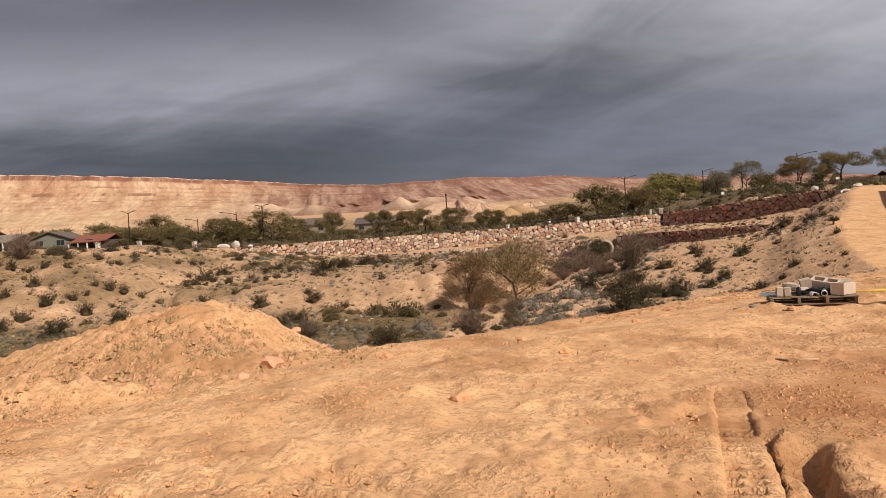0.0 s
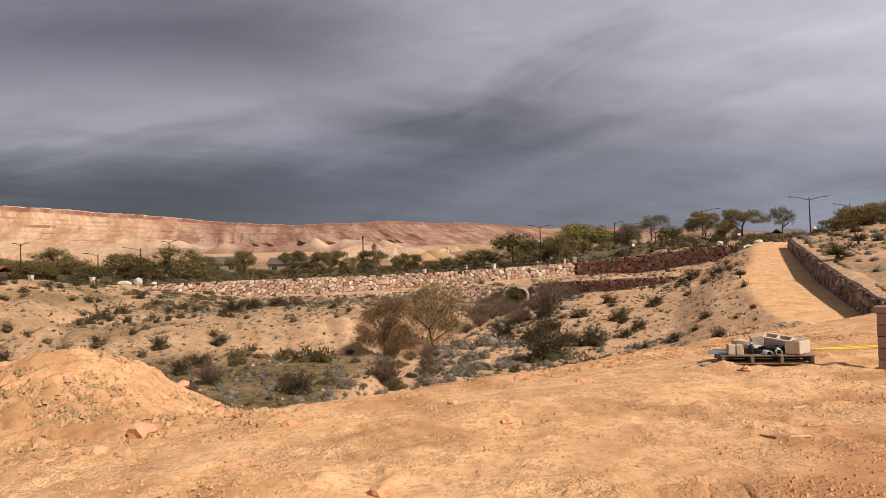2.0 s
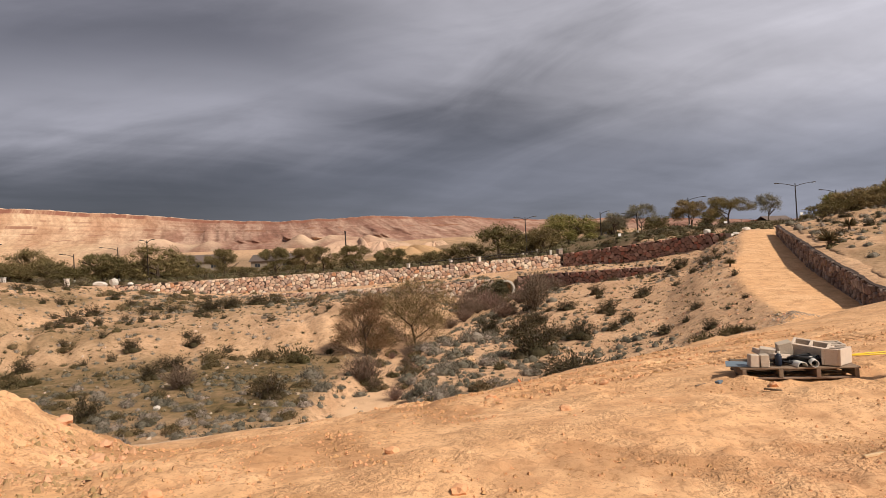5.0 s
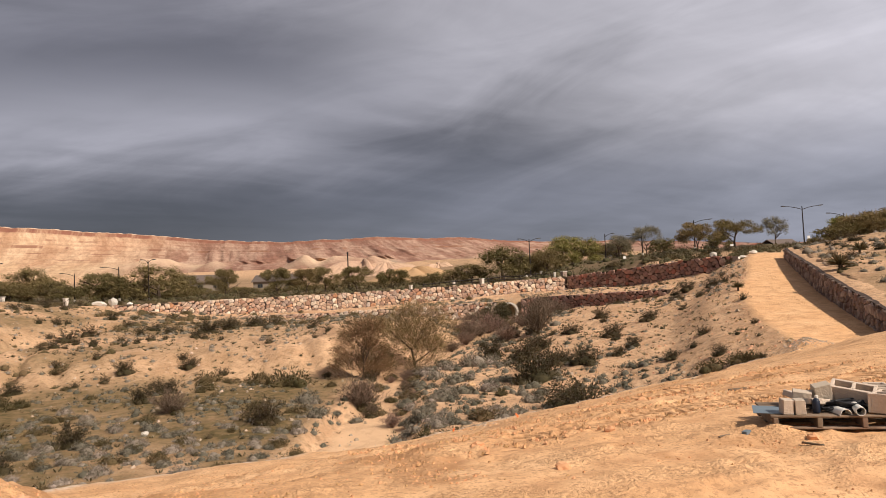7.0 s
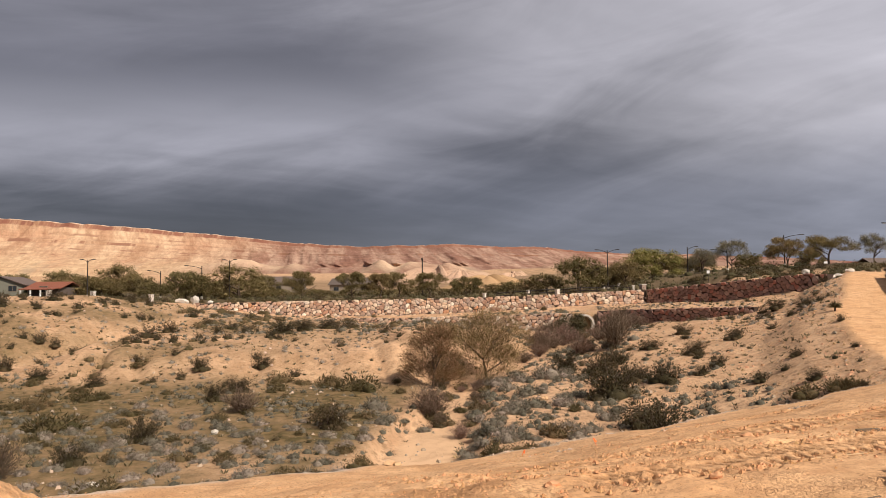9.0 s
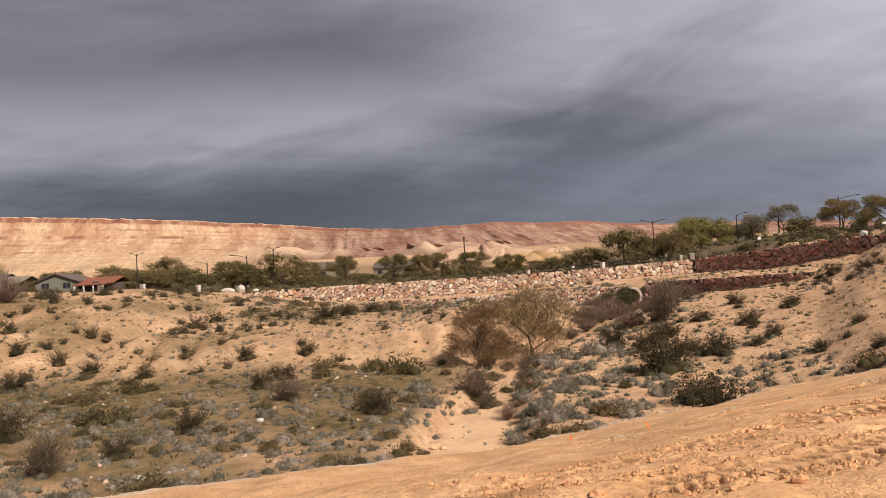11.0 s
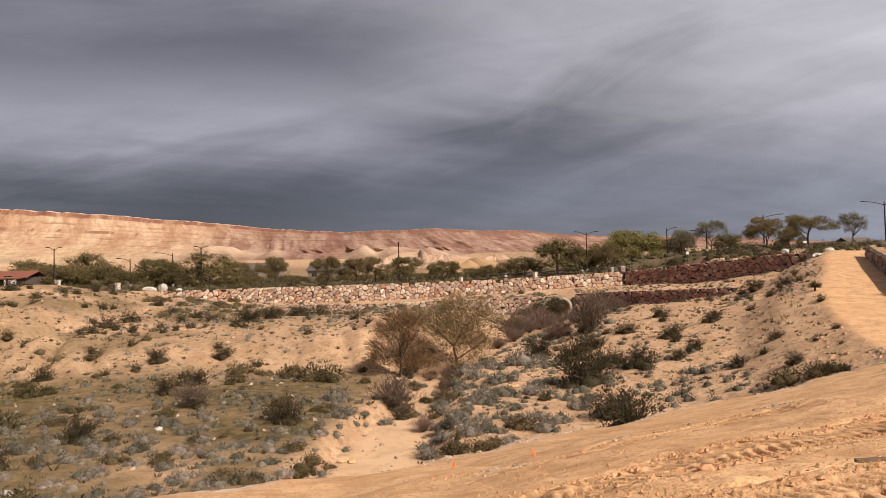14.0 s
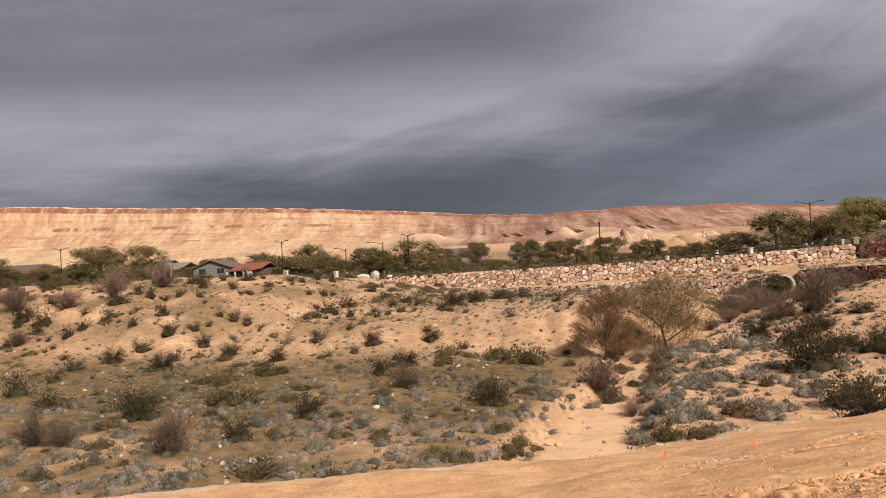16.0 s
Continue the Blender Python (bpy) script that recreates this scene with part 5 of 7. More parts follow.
for bush in CREOSOTE_BUSHES:
    plant("creosote", *bush)
CREOSOTE_FLAT = [
    (-14.7, 43.4, 2.2), (-15.8, 38.3, 1.8), (-15.0, 55.3, 2.1), (-14.7, 59.5, 2.8), (-5.6, 46.2, 2.8), (-15.0, 68.1, 2.0), (-19.7, 66.4, 2.1),
    (-26.2, 61.7, 1.9), (-31.6, 63.9, 2.2), (-34.9, 59.0, 3.0), (-41.0, 60.9, 2.4), (-24.4, 42.4, 3.2), (11.6, 54.6, 4.7), (11.1, 44.7, 3.1),
    (12.5, 62.0, 3.5),
]
for bush in CREOSOTE_FLAT:
    plant("creosote", *bush)
SMALL_BUSHES = [
    (-29.9, 80.1, 2.8), (-29.3, 76.4, 2.0), (-28.9, 83.1, 2.6), (-26.2, 77.3, 1.6), (-35.9, 92.8, 1.6), (-31.9, 99.3, 2.1), (-23.9, 84.2, 1.8),
    (-21.8, 80.4, 1.4), (-17.4, 80.6, 1.7), (-12.1, 96.3, 2.7), (21.1, 50.3, 1.0), (21.1, 41.8, 0.7), (29.0, 58.5, 1.0), (14.8, 58.3, 1.5),
    (-23.9, 88.8, 1.9), (-21.1, 85.0, 1.8), (-26.4, 105.3, 1.9), (-28.5, 95.1, 2.0), (-28.4, 79.0, 1.6),
]
for bush in SMALL_BUSHES:
    plant("small", *bush)
SMALL_HILL = [
    (-42.4, 58.0, 1.9), (-40.1, 53.4, 1.6), (-31.3, 43.9, 2.4), (-39.2, 49.3, 2.9), (-41.9, 65.7, 2.3), (-35.9, 62.1, 1.8), (-39.9, 71.2, 1.8),
    (-45.3, 73.8, 2.2), (-54.7, 79.7, 2.2), (-63.3, 90.0, 2.4), (-79.7, 95.5, 3.5), (-37.3, 76.7, 1.7), (-39.9, 75.7, 1.5), (-39.3, 72.7, 1.2),
    (-53.2, 82.3, 2.1), (-41.4, 69.2, 2.4), (-47.9, 85.1, 2.1), (-63.6, 74.3, 3.7), (-59.7, 73.3, 3.3), (-42.0, 85.3, 1.3), (-25.9, 68.8, 1.4),
]
for bush in SMALL_HILL:
    plant("small", *bush)
SAGE_FRONT = [
    (-19.0, 53.4, 1.1), (-16.0, 49.2, 1.4), (-14.5, 50.3, 0.9), (-13.6, 46.5, 1.3), (-11.7, 46.3, 1.2), (-9.8, 44.9, 0.9), (-9.4, 45.5, 0.8),
    (-7.5, 45.7, 1.1), (-13.0, 39.1, 1.2), (-12.7, 40.0, 0.9), (-11.0, 40.5, 1.0), (-10.9, 42.2, 0.6), (-8.9, 40.3, 1.2), (-8.1, 40.4, 0.7),
    (-7.4, 40.5, 0.8), (-6.7, 41.1, 0.9), (-5.3, 41.3, 0.8), (-4.5, 40.3, 0.8), (-4.2, 41.9, 0.8), (-10.3, 38.4, 0.6), (-7.8, 39.7, 0.4),
    (-6.6, 38.3, 0.5), (-6.1, 39.2, 0.6), (-4.7, 38.3, 0.9), (-11.1, 37.1, 1.3), (-8.5, 37.6, 0.8), (-7.4, 36.3, 1.1), (-4.2, 35.9, 0.8),
    (-3.8, 37.1, 1.0), (-8.0, 35.2, 0.7), (-9.0, 34.0, 0.7), (-8.3, 34.2, 0.7),
]
for bush in SAGE_FRONT:
    plant("sage", *bush)
SAGE_MORE = [
    (-9.9, 34.1, 0.6), (-6.4, 35.3, 0.8), (-5.8, 35.5, 0.8),
]
for bush in SAGE_MORE:
    plant("sage", *bush)
SAGE_LEFT = [
    (-3.4, 43.4, 1.0), (-3.7, 45.5, 0.8), (-3.7, 51.9, 1.9), (-2.5, 48.0, 1.2), (-1.8, 48.3, 0.7), (-25.0, 47.3, 1.2), (-21.4, 43.4, 0.8),
    (-19.6, 41.9, 1.1), (-25.7, 40.5, 0.8), (-27.5, 43.1, 0.8), (-24.6, 37.6, 0.8), (-22.6, 39.0, 1.1), (-16.0, 41.7, 0.8), (-13.9, 38.5, 0.9),
    (-14.4, 36.9, 0.8), (-12.1, 35.8, 0.9), (-14.6, 35.2, 0.8), (-13.3, 34.0, 1.1), (-15.7, 34.8, 1.0), (-15.4, 33.1, 0.9), (-14.4, 33.0, 1.0),
    (-20.2, 34.5, 1.1), (-20.2, 33.4, 0.7), (-17.4, 33.4, 1.1), (-16.9, 32.1, 1.2), (-15.2, 31.7, 1.0), (-14.3, 31.7, 0.6), (-19.9, 31.6, 0.9),
    (-22.5, 35.1, 0.7), (-18.0, 34.5, 0.8), (-21.8, 32.8, 1.1), (-19.3, 51.0, 1.0), (-16.7, 50.8, 0.9),
]
for bush in SAGE_LEFT:
    plant("sage", *bush)
SAGE_WASH = [
    (0.3, 62.9, 1.6), (2.5, 45.2, 1.5), (2.2, 43.5, 1.0), (3.4, 47.0, 1.3), (3.8, 43.6, 1.4), (4.3, 45.6, 0.9), (4.5, 42.7, 1.2),
    (5.1, 42.1, 0.7), (1.8, 41.5, 1.5), (7.4, 42.1, 0.7), (5.3, 40.6, 1.0), (9.7, 47.5, 1.6), (9.6, 49.1, 1.0), (10.7, 49.0, 1.4),
    (6.8, 47.9, 0.8), (6.8, 44.2, 1.2), (6.4, 48.7, 0.7), (4.7, 49.4, 2.0), (6.1, 51.5, 1.8), (7.9, 52.1, 2.1), (8.4, 54.1, 1.5),
    (9.6, 56.3, 1.2), (7.4, 57.8, 1.2), (6.3, 57.2, 2.0), (5.1, 59.4, 1.7), (4.4, 55.3, 1.0), (8.8, 63.5, 2.7), (4.3, 64.2, 1.6),
    (3.7, 59.4, 1.2), (6.3, 62.7, 1.8),
]
for bush in SAGE_WASH:
    plant("sage", *bush)
OLIVE_FLAT = [
    (-9.5, 39.7, 0.9), (-5.8, 36.0, 1.1), (-3.4, 38.6, 1.6), (-3.3, 39.9, 1.2), (-2.6, 40.5, 0.8), (-4.9, 35.7, 1.1), (-12.6, 63.6, 1.9),
    (-5.6, 59.4, 2.7), (-8.5, 63.1, 2.0), (3.1, 52.9, 1.7), (3.9, 49.9, 0.8), (4.1, 39.7, 1.5), (3.0, 39.6, 1.6), (8.2, 49.4, 1.1),
    (-20.9, 46.5, 2.7), (-12.4, 33.3, 1.9), (-18.6, 34.1, 0.7), (-26.4, 54.3, 2.2), (-24.2, 57.0, 2.2), (-25.4, 68.1, 1.6), (6.4, 42.9, 1.7),
    (19.3, 43.6, 1.9), (20.2, 42.8, 1.6), (20.8, 42.3, 1.3),
]
for bush in OLIVE_FLAT:
    plant("olive", *bush)
TWIG_BUSHES = [
    (16.8, 76.4, 5.8), (10.8, 85.7, 5.1), (13.6, 76.8, 3.2), (-17.6, 35.8, 3.1), (-0.3, 52.4, 4.2), (1.5, 46.6, 1.4), (3.0, 62.0, 1.7),
    (-11.9, 51.2, 2.8), (-55.2, 87.6, 5.5), (-58.3, 82.3, 5.3), (-61.7, 78.8, 4.6), (-68.6, 78.5, 5.6), (-24.0, 36.7, 2.2), (-25.4, 36.6, 2.2),
    (-57.2, 67.1, 3.4),
]
for bush in TWIG_BUSHES:
    plant("twig", *bush)


# growth crowding the upper bed of the wash
WASH_RNG = random.Random(63)
for k in range(30):
    wy = 48.5 + k * 0.55
    wx = float(channel(wy)) + (1.0 if k % 2 else -1.0) * WASH_RNG.uniform(0.2, 1.9)
    plant(("sage", "olive", "small", "olive", "twig")[k % 5], wx, wy, WASH_RNG.uniform(0.8, 1.6))
# dark growth round the culvert's mouth
for wx, wy, ws in ((17.9, 100.6, 3.4), (19.6, 101.2, 3.0), (16.4, 99.4, 3.0)):
    plant("olive", wx, wy, ws, 1.15)


# thickets round the culvert
for bush in ((11, 84, 3.5), (12.5, 88, 3.6), (14, 91, 4.0), (15.5, 94, 3.6), (10, 80, 3.0), (16.8, 97.5, 2.6), (22.4, 98.5, 4.8), (23.6, 95.5, 4.4), (21.2, 93.5, 4.0), (17.5, 88, 3.0), (24.0, 101.5, 4.2), (8, 76, 2.6), (13, 97, 3.0), (16, 99, 3.0)):
    plant("twig", *bush, 1.0)


# sage and small shrubs scattered through the wash and over the slopes
def scatter(kind, count, x0, x1, y0, y1, lo, hi, seed, keep):
    rng, made, tries = random.Random(seed), 0, 0
    while made < count and tries < count * 40:
        tries += 1
        x, y = rng.uniform(x0, x1), rng.uniform(y0, y1)
        if keep(x, y, rng):
            plant(kind, x, y, rng.uniform(lo, hi))
            made += 1


def off_path(x, y):
    u, e, h, d = x - float(channel(y)), float(ramp_left(y)) - x, x - float(ramp_right(y)), float(edge_offset(x, y))
    return d > 2.5 and (e > 0.8 or h > 1.0) and abs(u) > float(interp(y, [(30, 2.2), (40, 1.7), (46, 1.5), (50, 1.4), (58, 1.3), (70, 1.2)]))


scatter("sage", 120, -40, -2, 28, 50, 0.55, 1.2, 31, lambda x, y, r: off_path(x, y) and x > -0.95 * y and grain(x, y, 3.5, 80) + 0.5 * r.uniform(-1, 1) > -0.25)
scatter("sage", 28, 2, 16, 42, 66, 0.8, 1.6, 32, lambda x, y, r: off_path(x, y) and 1.5 < x - float(channel(y)) < 11)
scatter("small", 120, -80, 40, 62, 104, 0.7, 1.6, 33, lambda x, y, r: off_path(x, y) and y < 108 and not (-10 < x < 2 and y < 74))
scatter("small", 70, -95, -32, 66, 112, 1.0, 2.4, 37, lambda x, y, r: off_path(x, y) and x > -0.95 * y)
scatter("olive", 90, -36, -2, 29, 64, 0.6, 1.3, 34, lambda x, y, r: off_path(x, y) and x > -0.95 * y)
scatter("olive", 36, -36, 18, 92, 116, 0.9, 1.9, 39, lambda x, y, r: off_path(x, y))
scatter("small", 110, 29, 90, 42, 125, 0.7, 1.6, 35, lambda x, y, r: x - float(ramp_right(y)) > 1.2 and y > x * 0.9)


def tufts(count, seed):
    """Dry grass and tiny plants, too many to count."""
    rng, soup = random.Random(seed), Soup()
    for _ in range(count):
        x, y = rng.uniform(-75, 44), rng.uniform(31, 113)
        if not off_path(x, y) or grain(x, y, 7, 81) + 0.6 * rng.uniform(-1, 1) < -0.1 or abs(x) > 0.95 * y:
            continue
        z, size = height(x, y), rng.uniform(0.12, 0.36)
        for _ in range(9):
            a, b = rng.uniform(0, 6.28), rng.uniform(0.1, 0.7)
            soup.leaf((x + math.cos(a) * size * 0.4 * b, y + math.sin(a) * size * 0.4 * b, z - 0.02), (math.cos(a) * 0.7, math.sin(a) * 0.7, 0.9), size * rng.uniform(0.5, 1.0), size * 0.22, rng)
    return tagged(mesh_object("grass_tufts", soup.v, soup.f, TUFT), "dry olive grass tufts over the flats", "grass", kind="stuff")


TUFT = material("dry_tuft", (0.17, 0.135, 0.075), 0.9, 2, 0.3, 0.0, per_island=0.45, translucent=0.15)
tufts(9000, 9)


def tree(name, label, x, y, tall, wide, seed, leaf_mat, bare=False, trunk_share=0.3, leaves=4200, base=None, leaf_size=0.44, rusty=False, bushy=False, category="tree"):
    """A desert tree: forked trunk with limbs, and a crown of loose clumps."""
    rng = random.Random(seed)
    wood, crown, tips = Soup(), Soup(), []

    def limb(p, way, length, r, level):
        bend = Vector((rng.gauss(0, 0.22), rng.gauss(0, 0.22), rng.uniform(-0.05, 0.25)))
        mid = p + way * length * 0.5 + bend * length * 0.18
        end = p + (way + bend * 0.6).normalized() * length
        wood.add(*tube([p, mid, end], [r, r * 0.8, r * 0.55], 5 if level < 2 else 3))
        if level >= 3:
            tips.append((end, (end - p).normalized()))
            return
        for _ in range(rng.randint(2, 3) if level else rng.randint(4, 5)):
            a = rng.uniform(0, 2 * math.pi)
            out = Vector((math.cos(a), math.sin(a), rng.uniform(0.05, 0.75)))
            limb(end if rng.random() < 0.7 else mid, (way * 0.55 + out * 0.9).normalized(), length * rng.uniform(0.62, 0.9), r * 0.55, level + 1)
        tips.append((end, way))

    limb(Vector((0, 0, -0.2)), Vector((rng.uniform(-0.15, 0.15), rng.uniform(-0.15, 0.15), 1)).normalized(), tall * trunk_share, 0.032 * tall ** 0.8 * (0.5 if rusty else 1.0), 0)
    pts = np.array([t[0] for t in tips])
    spread = max(np.hypot(pts[:, 0], pts[:, 1]).max(), 0.1)
    top = pts[:, 2].max()
    sx, sz = wide / 2 / spread * 0.86, tall / top * 0.84
    squeeze = Matrix.Diagonal((sx, sx, sz))
    wood.v = [squeeze @ Vector(q) for q in wood.v]
    # the crown: overlapping lobes round the limb ends, low and wide where it is bushy
    low, lobes = (0.0 if bushy else 0.27), []
    for k in range(48 if bushy else 26):
        a, out = rng.uniform(0, 2 * math.pi), rng.uniform(0, 1) ** 0.5
        up = rng.uniform(0, 1)
        edge = (1 - (max(up - 0.35, 0) / 0.75) ** 2) ** 0.5 if up < 1.09 else 0.3
        zc = (low + (1 - low) * (0.10 + 0.74 * up)) * tall
        lobes.append((Vector((math.cos(a) * out * edge * wide * 0.42, math.sin(a) * out * edge * wide * 0.42, zc)), wide * rng.uniform(0.09, 0.15), (1 - low) * tall * (rng.uniform(0.10, 0.17) if bushy else rng.uniform(0.12, 0.20))))
    if not (bare or rusty):
        for c, rx, rz in lobes:
            knoll(crown, c, rx * (0.34 if bushy else 0.22), rz * (0.34 if bushy else 0.22), rng, 6, ((0.3, -0.85), (0.9, -0.35), (0.95, 0.3), (0.62, 0.78)))
    leaves, leaf_size = int(leaves * 2.0), leaf_size * (0.84 if bushy else 0.70)
    for k in range(leaves):
        c, rx, rz = lobes[rng.randrange(len(lobes))]
        d = Vector((rng.gauss(0, 1), rng.gauss(0, 1), rng.gauss(0, 1))).normalized() * rng.uniform(0, 1) ** (0.36 if not bare else 0.6)
        q = c + Vector((d.x * rx, d.y * rx, d.z * rz)) * rng.uniform(0.8, 1.15)
        if q.z < 0.05 * tall:
            q.z = rng.uniform(0.0, 0.2) * tall
        way = Vector((q.x / wide * 2.2 + rng.gauss(0, 0.55), q.y / wide * 2.2 + rng.gauss(0, 0.55), rng.gauss(0.55, 0.5)))
        slim = 0.05 if bare else (0.055 if rusty else 0.2)
        crown.leaf(q, way, leaf_size * rng.uniform(0.6, 1.6), leaf_size * slim * rng.uniform(0.7, 1.3), rng)
    root = tagged(new(name), label, category, group="trees")
    root.location = (x, y, (height(x, y) if base is None else base))
    root.rotation_euler[2] = rng.uniform(0, 6.28)
    mesh_object("trunk", wood.v, wood.f, BARK, root)
    soften(mesh_object("crown", crown.v, crown.f, leaf_mat, root).data, crown)
    return root


tree("park_tree", "olive-green park mesquite tree behind the stone wall", -69.3, 160.0, 7.2, 10.9, 40, CROWN, trunk_share=0.2, leaves=5200, bushy=True)
tree("park_tree", "olive-green park mesquite tree behind the stone wall", -51.4, 150.0, 5.8, 10.8, 41, CROWN, trunk_share=0.2, leaves=5200, bushy=True)
tree("park_tree", "olive-green park mesquite tree behind the stone wall", -41.2, 152.0, 7.7, 13.3, 42, CROWN, trunk_share=0.2, leaves=5200, bushy=True)
tree("park_tree", "olive-green park mesquite tree behind the stone wall", -38.5, 162.0, 5.5, 7.6, 43, CROWN, trunk_share=0.25, bushy=True)
tree("park_tree", "round dark green park tree with a bare trunk", -26.3, 140.0, 5.5, 7.3, 44, CROWN)
tree("park_tree", "round dark green park tree with a bare trunk", -17.3, 142.0, 5.1, 7.0, 45, CROWN)
tree("park_tree", "round dark green park tree with a bare trunk", -11.8, 140.0, 4.7, 5.6, 46, CROWN)
tree("park_tree", "round dark green park tree with a bare trunk", -8.8, 146.0, 4.9, 6.8, 47, CROWN)
tree("park_tree", "spreading brown-green park tree with forked trunk", -2.4, 136.0, 4.6, 6.7, 48, CROWN)
tree("park_tree", "spreading brown-green park tree with forked trunk", 3.9, 138.0, 4.0, 6.2, 49, CROWN)
tree("park_tree", "dense dark green park tree above the stone wall", 26.5, 150.0, 7.4, 12.3, 50, CROWN, trunk_share=0.18, leaves=5200, bushy=True)
tree("park_tree", "dense dark green park tree above the stone wall", 36.0, 152.0, 5.4, 7.7, 51, CROWN, trunk_share=0.2, bushy=True)
tree("palo_verde", "light yellow-green palo verde behind the park trees", 45.0, 165.0, 6.9, 14.5, 52, CROWN_LIGHT, trunk_share=0.18, leaves=8500, bushy=True)
tree("bare_tree", "leafless grey park tree", 51.0, 150.0, 5.1, 6.9, 53, PALE_TWIG, bare=True, leaves=2600, leaf_size=0.9)
tree("bare_tree", "leafless grey park tree", 56.6, 150.0, 6.1, 6.7, 54, PALE_TWIG, bare=True, leaves=2600, leaf_size=0.9)
tree("park_tree", "feathery brown-green tree above the dark wall", 60.7, 135.0, 5.7, 8.8, 55, CROWN, leaves=5200)
tree("park_tree", "feathery brown-green tree above the dark wall", 69.5, 138.0, 5.3, 10.9, 56, CROWN, leaves=4600)
tree("bare_tree", "leafless grey park tree", 78.8, 140.0, 5.3, 5.3, 57, PALE_TWIG, bare=True, leaves=2000, leaf_size=0.9)
tree("roadside_tree", "yellow-green tree on the hill above the ramp", 86.8, 130.0, 5.3, 7.9, 58, CROWN_LIGHT, leaves=5000, trunk_share=0.2, bushy=True)
tree("roadside_tree", "yellow-green tree on the hill above the ramp", 85.3, 118.0, 5.3, 11.5, 59, CROWN, leaves=5000, trunk_share=0.2, bushy=True)
tree("park_tree", "olive-green park mesquite tree behind the stone wall", -114.8, 146.0, 8.5, 14.0, 60, CROWN, trunk_share=0.2, leaves=9000, bushy=True)
tree("park_tree", "olive-green park mesquite tree behind the stone wall", -104.6, 148.0, 8.3, 14.3, 61, CROWN, trunk_share=0.2, leaves=9000, bushy=True)
tree("park_tree", "dark tree beside a low house", -130.8, 150.0, 5.0, 7.2, 62, CROWN, trunk_share=0.2, bushy=True)
tree("park_tree", "dark tree beside the houses", -136.6, 140.0, 6.7, 10.5, 63, CROWN, trunk_share=0.2, bushy=True)
tree("park_tree", "dark tree behind the houses", -114.9, 190.0, 5.2, 5.1, 64, CROWN, trunk_share=0.2, bushy=True)
tree("mesquite", "rust-brown leafless mesquite in the wash", -0.4, 61.5, 5.0, 4.6, 65, RUST, trunk_share=0.14, leaves=4600, leaf_size=0.55, rusty=True, bushy=True)
tree("mesquite", "large olive-brown mesquite with open limbs in the wash", 4.0, 66.0, 6.4, 8.2, 66, MESQUITE, trunk_share=0.2, leaves=7600, leaf_size=0.55, rusty=True, bushy=True)
tree("mesquite", "dark green mesquite beside the culvert", 16.8, 102.0, 3.1, 5.9, 67, HEDGE, trunk_share=0.2, leaves=4000, leaf_size=0.26, bushy=True)


# ---- more growth: joined scrub too small to count, and the park's planting ----
def low_scrub(count, seed, area, mat, name, label, sizes=(0.3, 0.75), blades=46):
    rng, soup = random.Random(seed), Soup()
    made = 0
    while made < count:
        x, y = rng.uniform(area[0], area[1]), rng.uniform(area[2], area[3])
        if not off_path(x, y) or grain(x, y, 4.5, 82) + 0.7 * rng.uniform(-1, 1) < -0.1:
            made += 0.05
            continue
        made += 1
        z, size = height(x, y), rng.uniform(*sizes)
        knoll(soup, (x, y, z - 0.03), size * 0.27, size * 0.29, rng, 6, ((1.0, 0.0), (0.85, 0.55)))
        for _ in range(blades):
            d = Vector((rng.gauss(0, 1), rng.gauss(0, 1), abs(rng.gauss(0, 0.8)))).normalized()
            g = size * rng.uniform(0.22, 0.40)
            soup.leaf((x + d.x * g, y + d.y * g, z - 0.02 + d.z * g), d + Vector((rng.gauss(0, 0.6), rng.gauss(0, 0.6), 0.4)), size * rng.uniform(0.09, 0.20), size * rng.uniform(0.03, 0.055), rng)
    ob = mesh_object(name, soup.v, soup.f, mat)
    soften(ob.data, soup)
    return tagged(ob, label, "scrub", kind="stuff")


def bush_field(count, seed, area, mat, name, label, sizes, keep, blades=110):
    """Rounded bushes of many sizes grown over a stretch of ground, too many to count."""
    rng, soup, made, tries = random.Random(seed), Soup(), 0, 0
    while made < count and tries < count * 40:
        tries += 1
        x, y = rng.uniform(area[0], area[1]), rng.uniform(area[2], area[3])
        if not keep(x, y, rng):
            continue
        made += 1
        z, size = height(x, y), rng.uniform(*sizes)
        tall = size * rng.uniform(0.42, 0.66)
        humps = [(0.0, 0.0, 0.36)] + [(rng.uniform(-0.3, 0.3), rng.uniform(-0.3, 0.3), rng.uniform(0.16, 0.27)) for _ in range(4)]
        for hx, hy, hr in humps:
            knoll(soup, (x + hx * size, y + hy * size, z - 0.03), hr * size * 0.8, hr * tall * 1.6, rng, 7)
        for _ in range(blades):
            hx, hy, hr = humps[rng.randrange(len(humps))]
            d = Vector((rng.gauss(0, 1), rng.gauss(0, 1), abs(rng.gauss(0, 0.8)))).normalized()
            g = hr * rng.uniform(0.75, 1.25)
            soup.leaf((x + (hx + d.x * g) * size, y + (hy + d.y * g) * size, z + d.z * g * tall * 2.0), d + Vector((rng.gauss(0, 0.6), rng.gauss(0, 0.6), 0.4)), size * rng.uniform(0.07, 0.15), size * rng.uniform(0.018, 0.032), rng)
    ob = mesh_object(name, soup.v, soup.f, mat)
    soften(ob.data, soup)
    return tagged(ob, label, "scrub", kind="stuff")


def below_wall(x, y, rng):
    return off_path(x, y) and grain(x, y, 5.0, 83) + 0.6 * rng.uniform(-1, 1) > -0.2


def upper_wash(x, y, rng):
    return off_path(x, y) and 1.2 < x - float(channel(y)) < 13 - 0.08 * (y - 48)


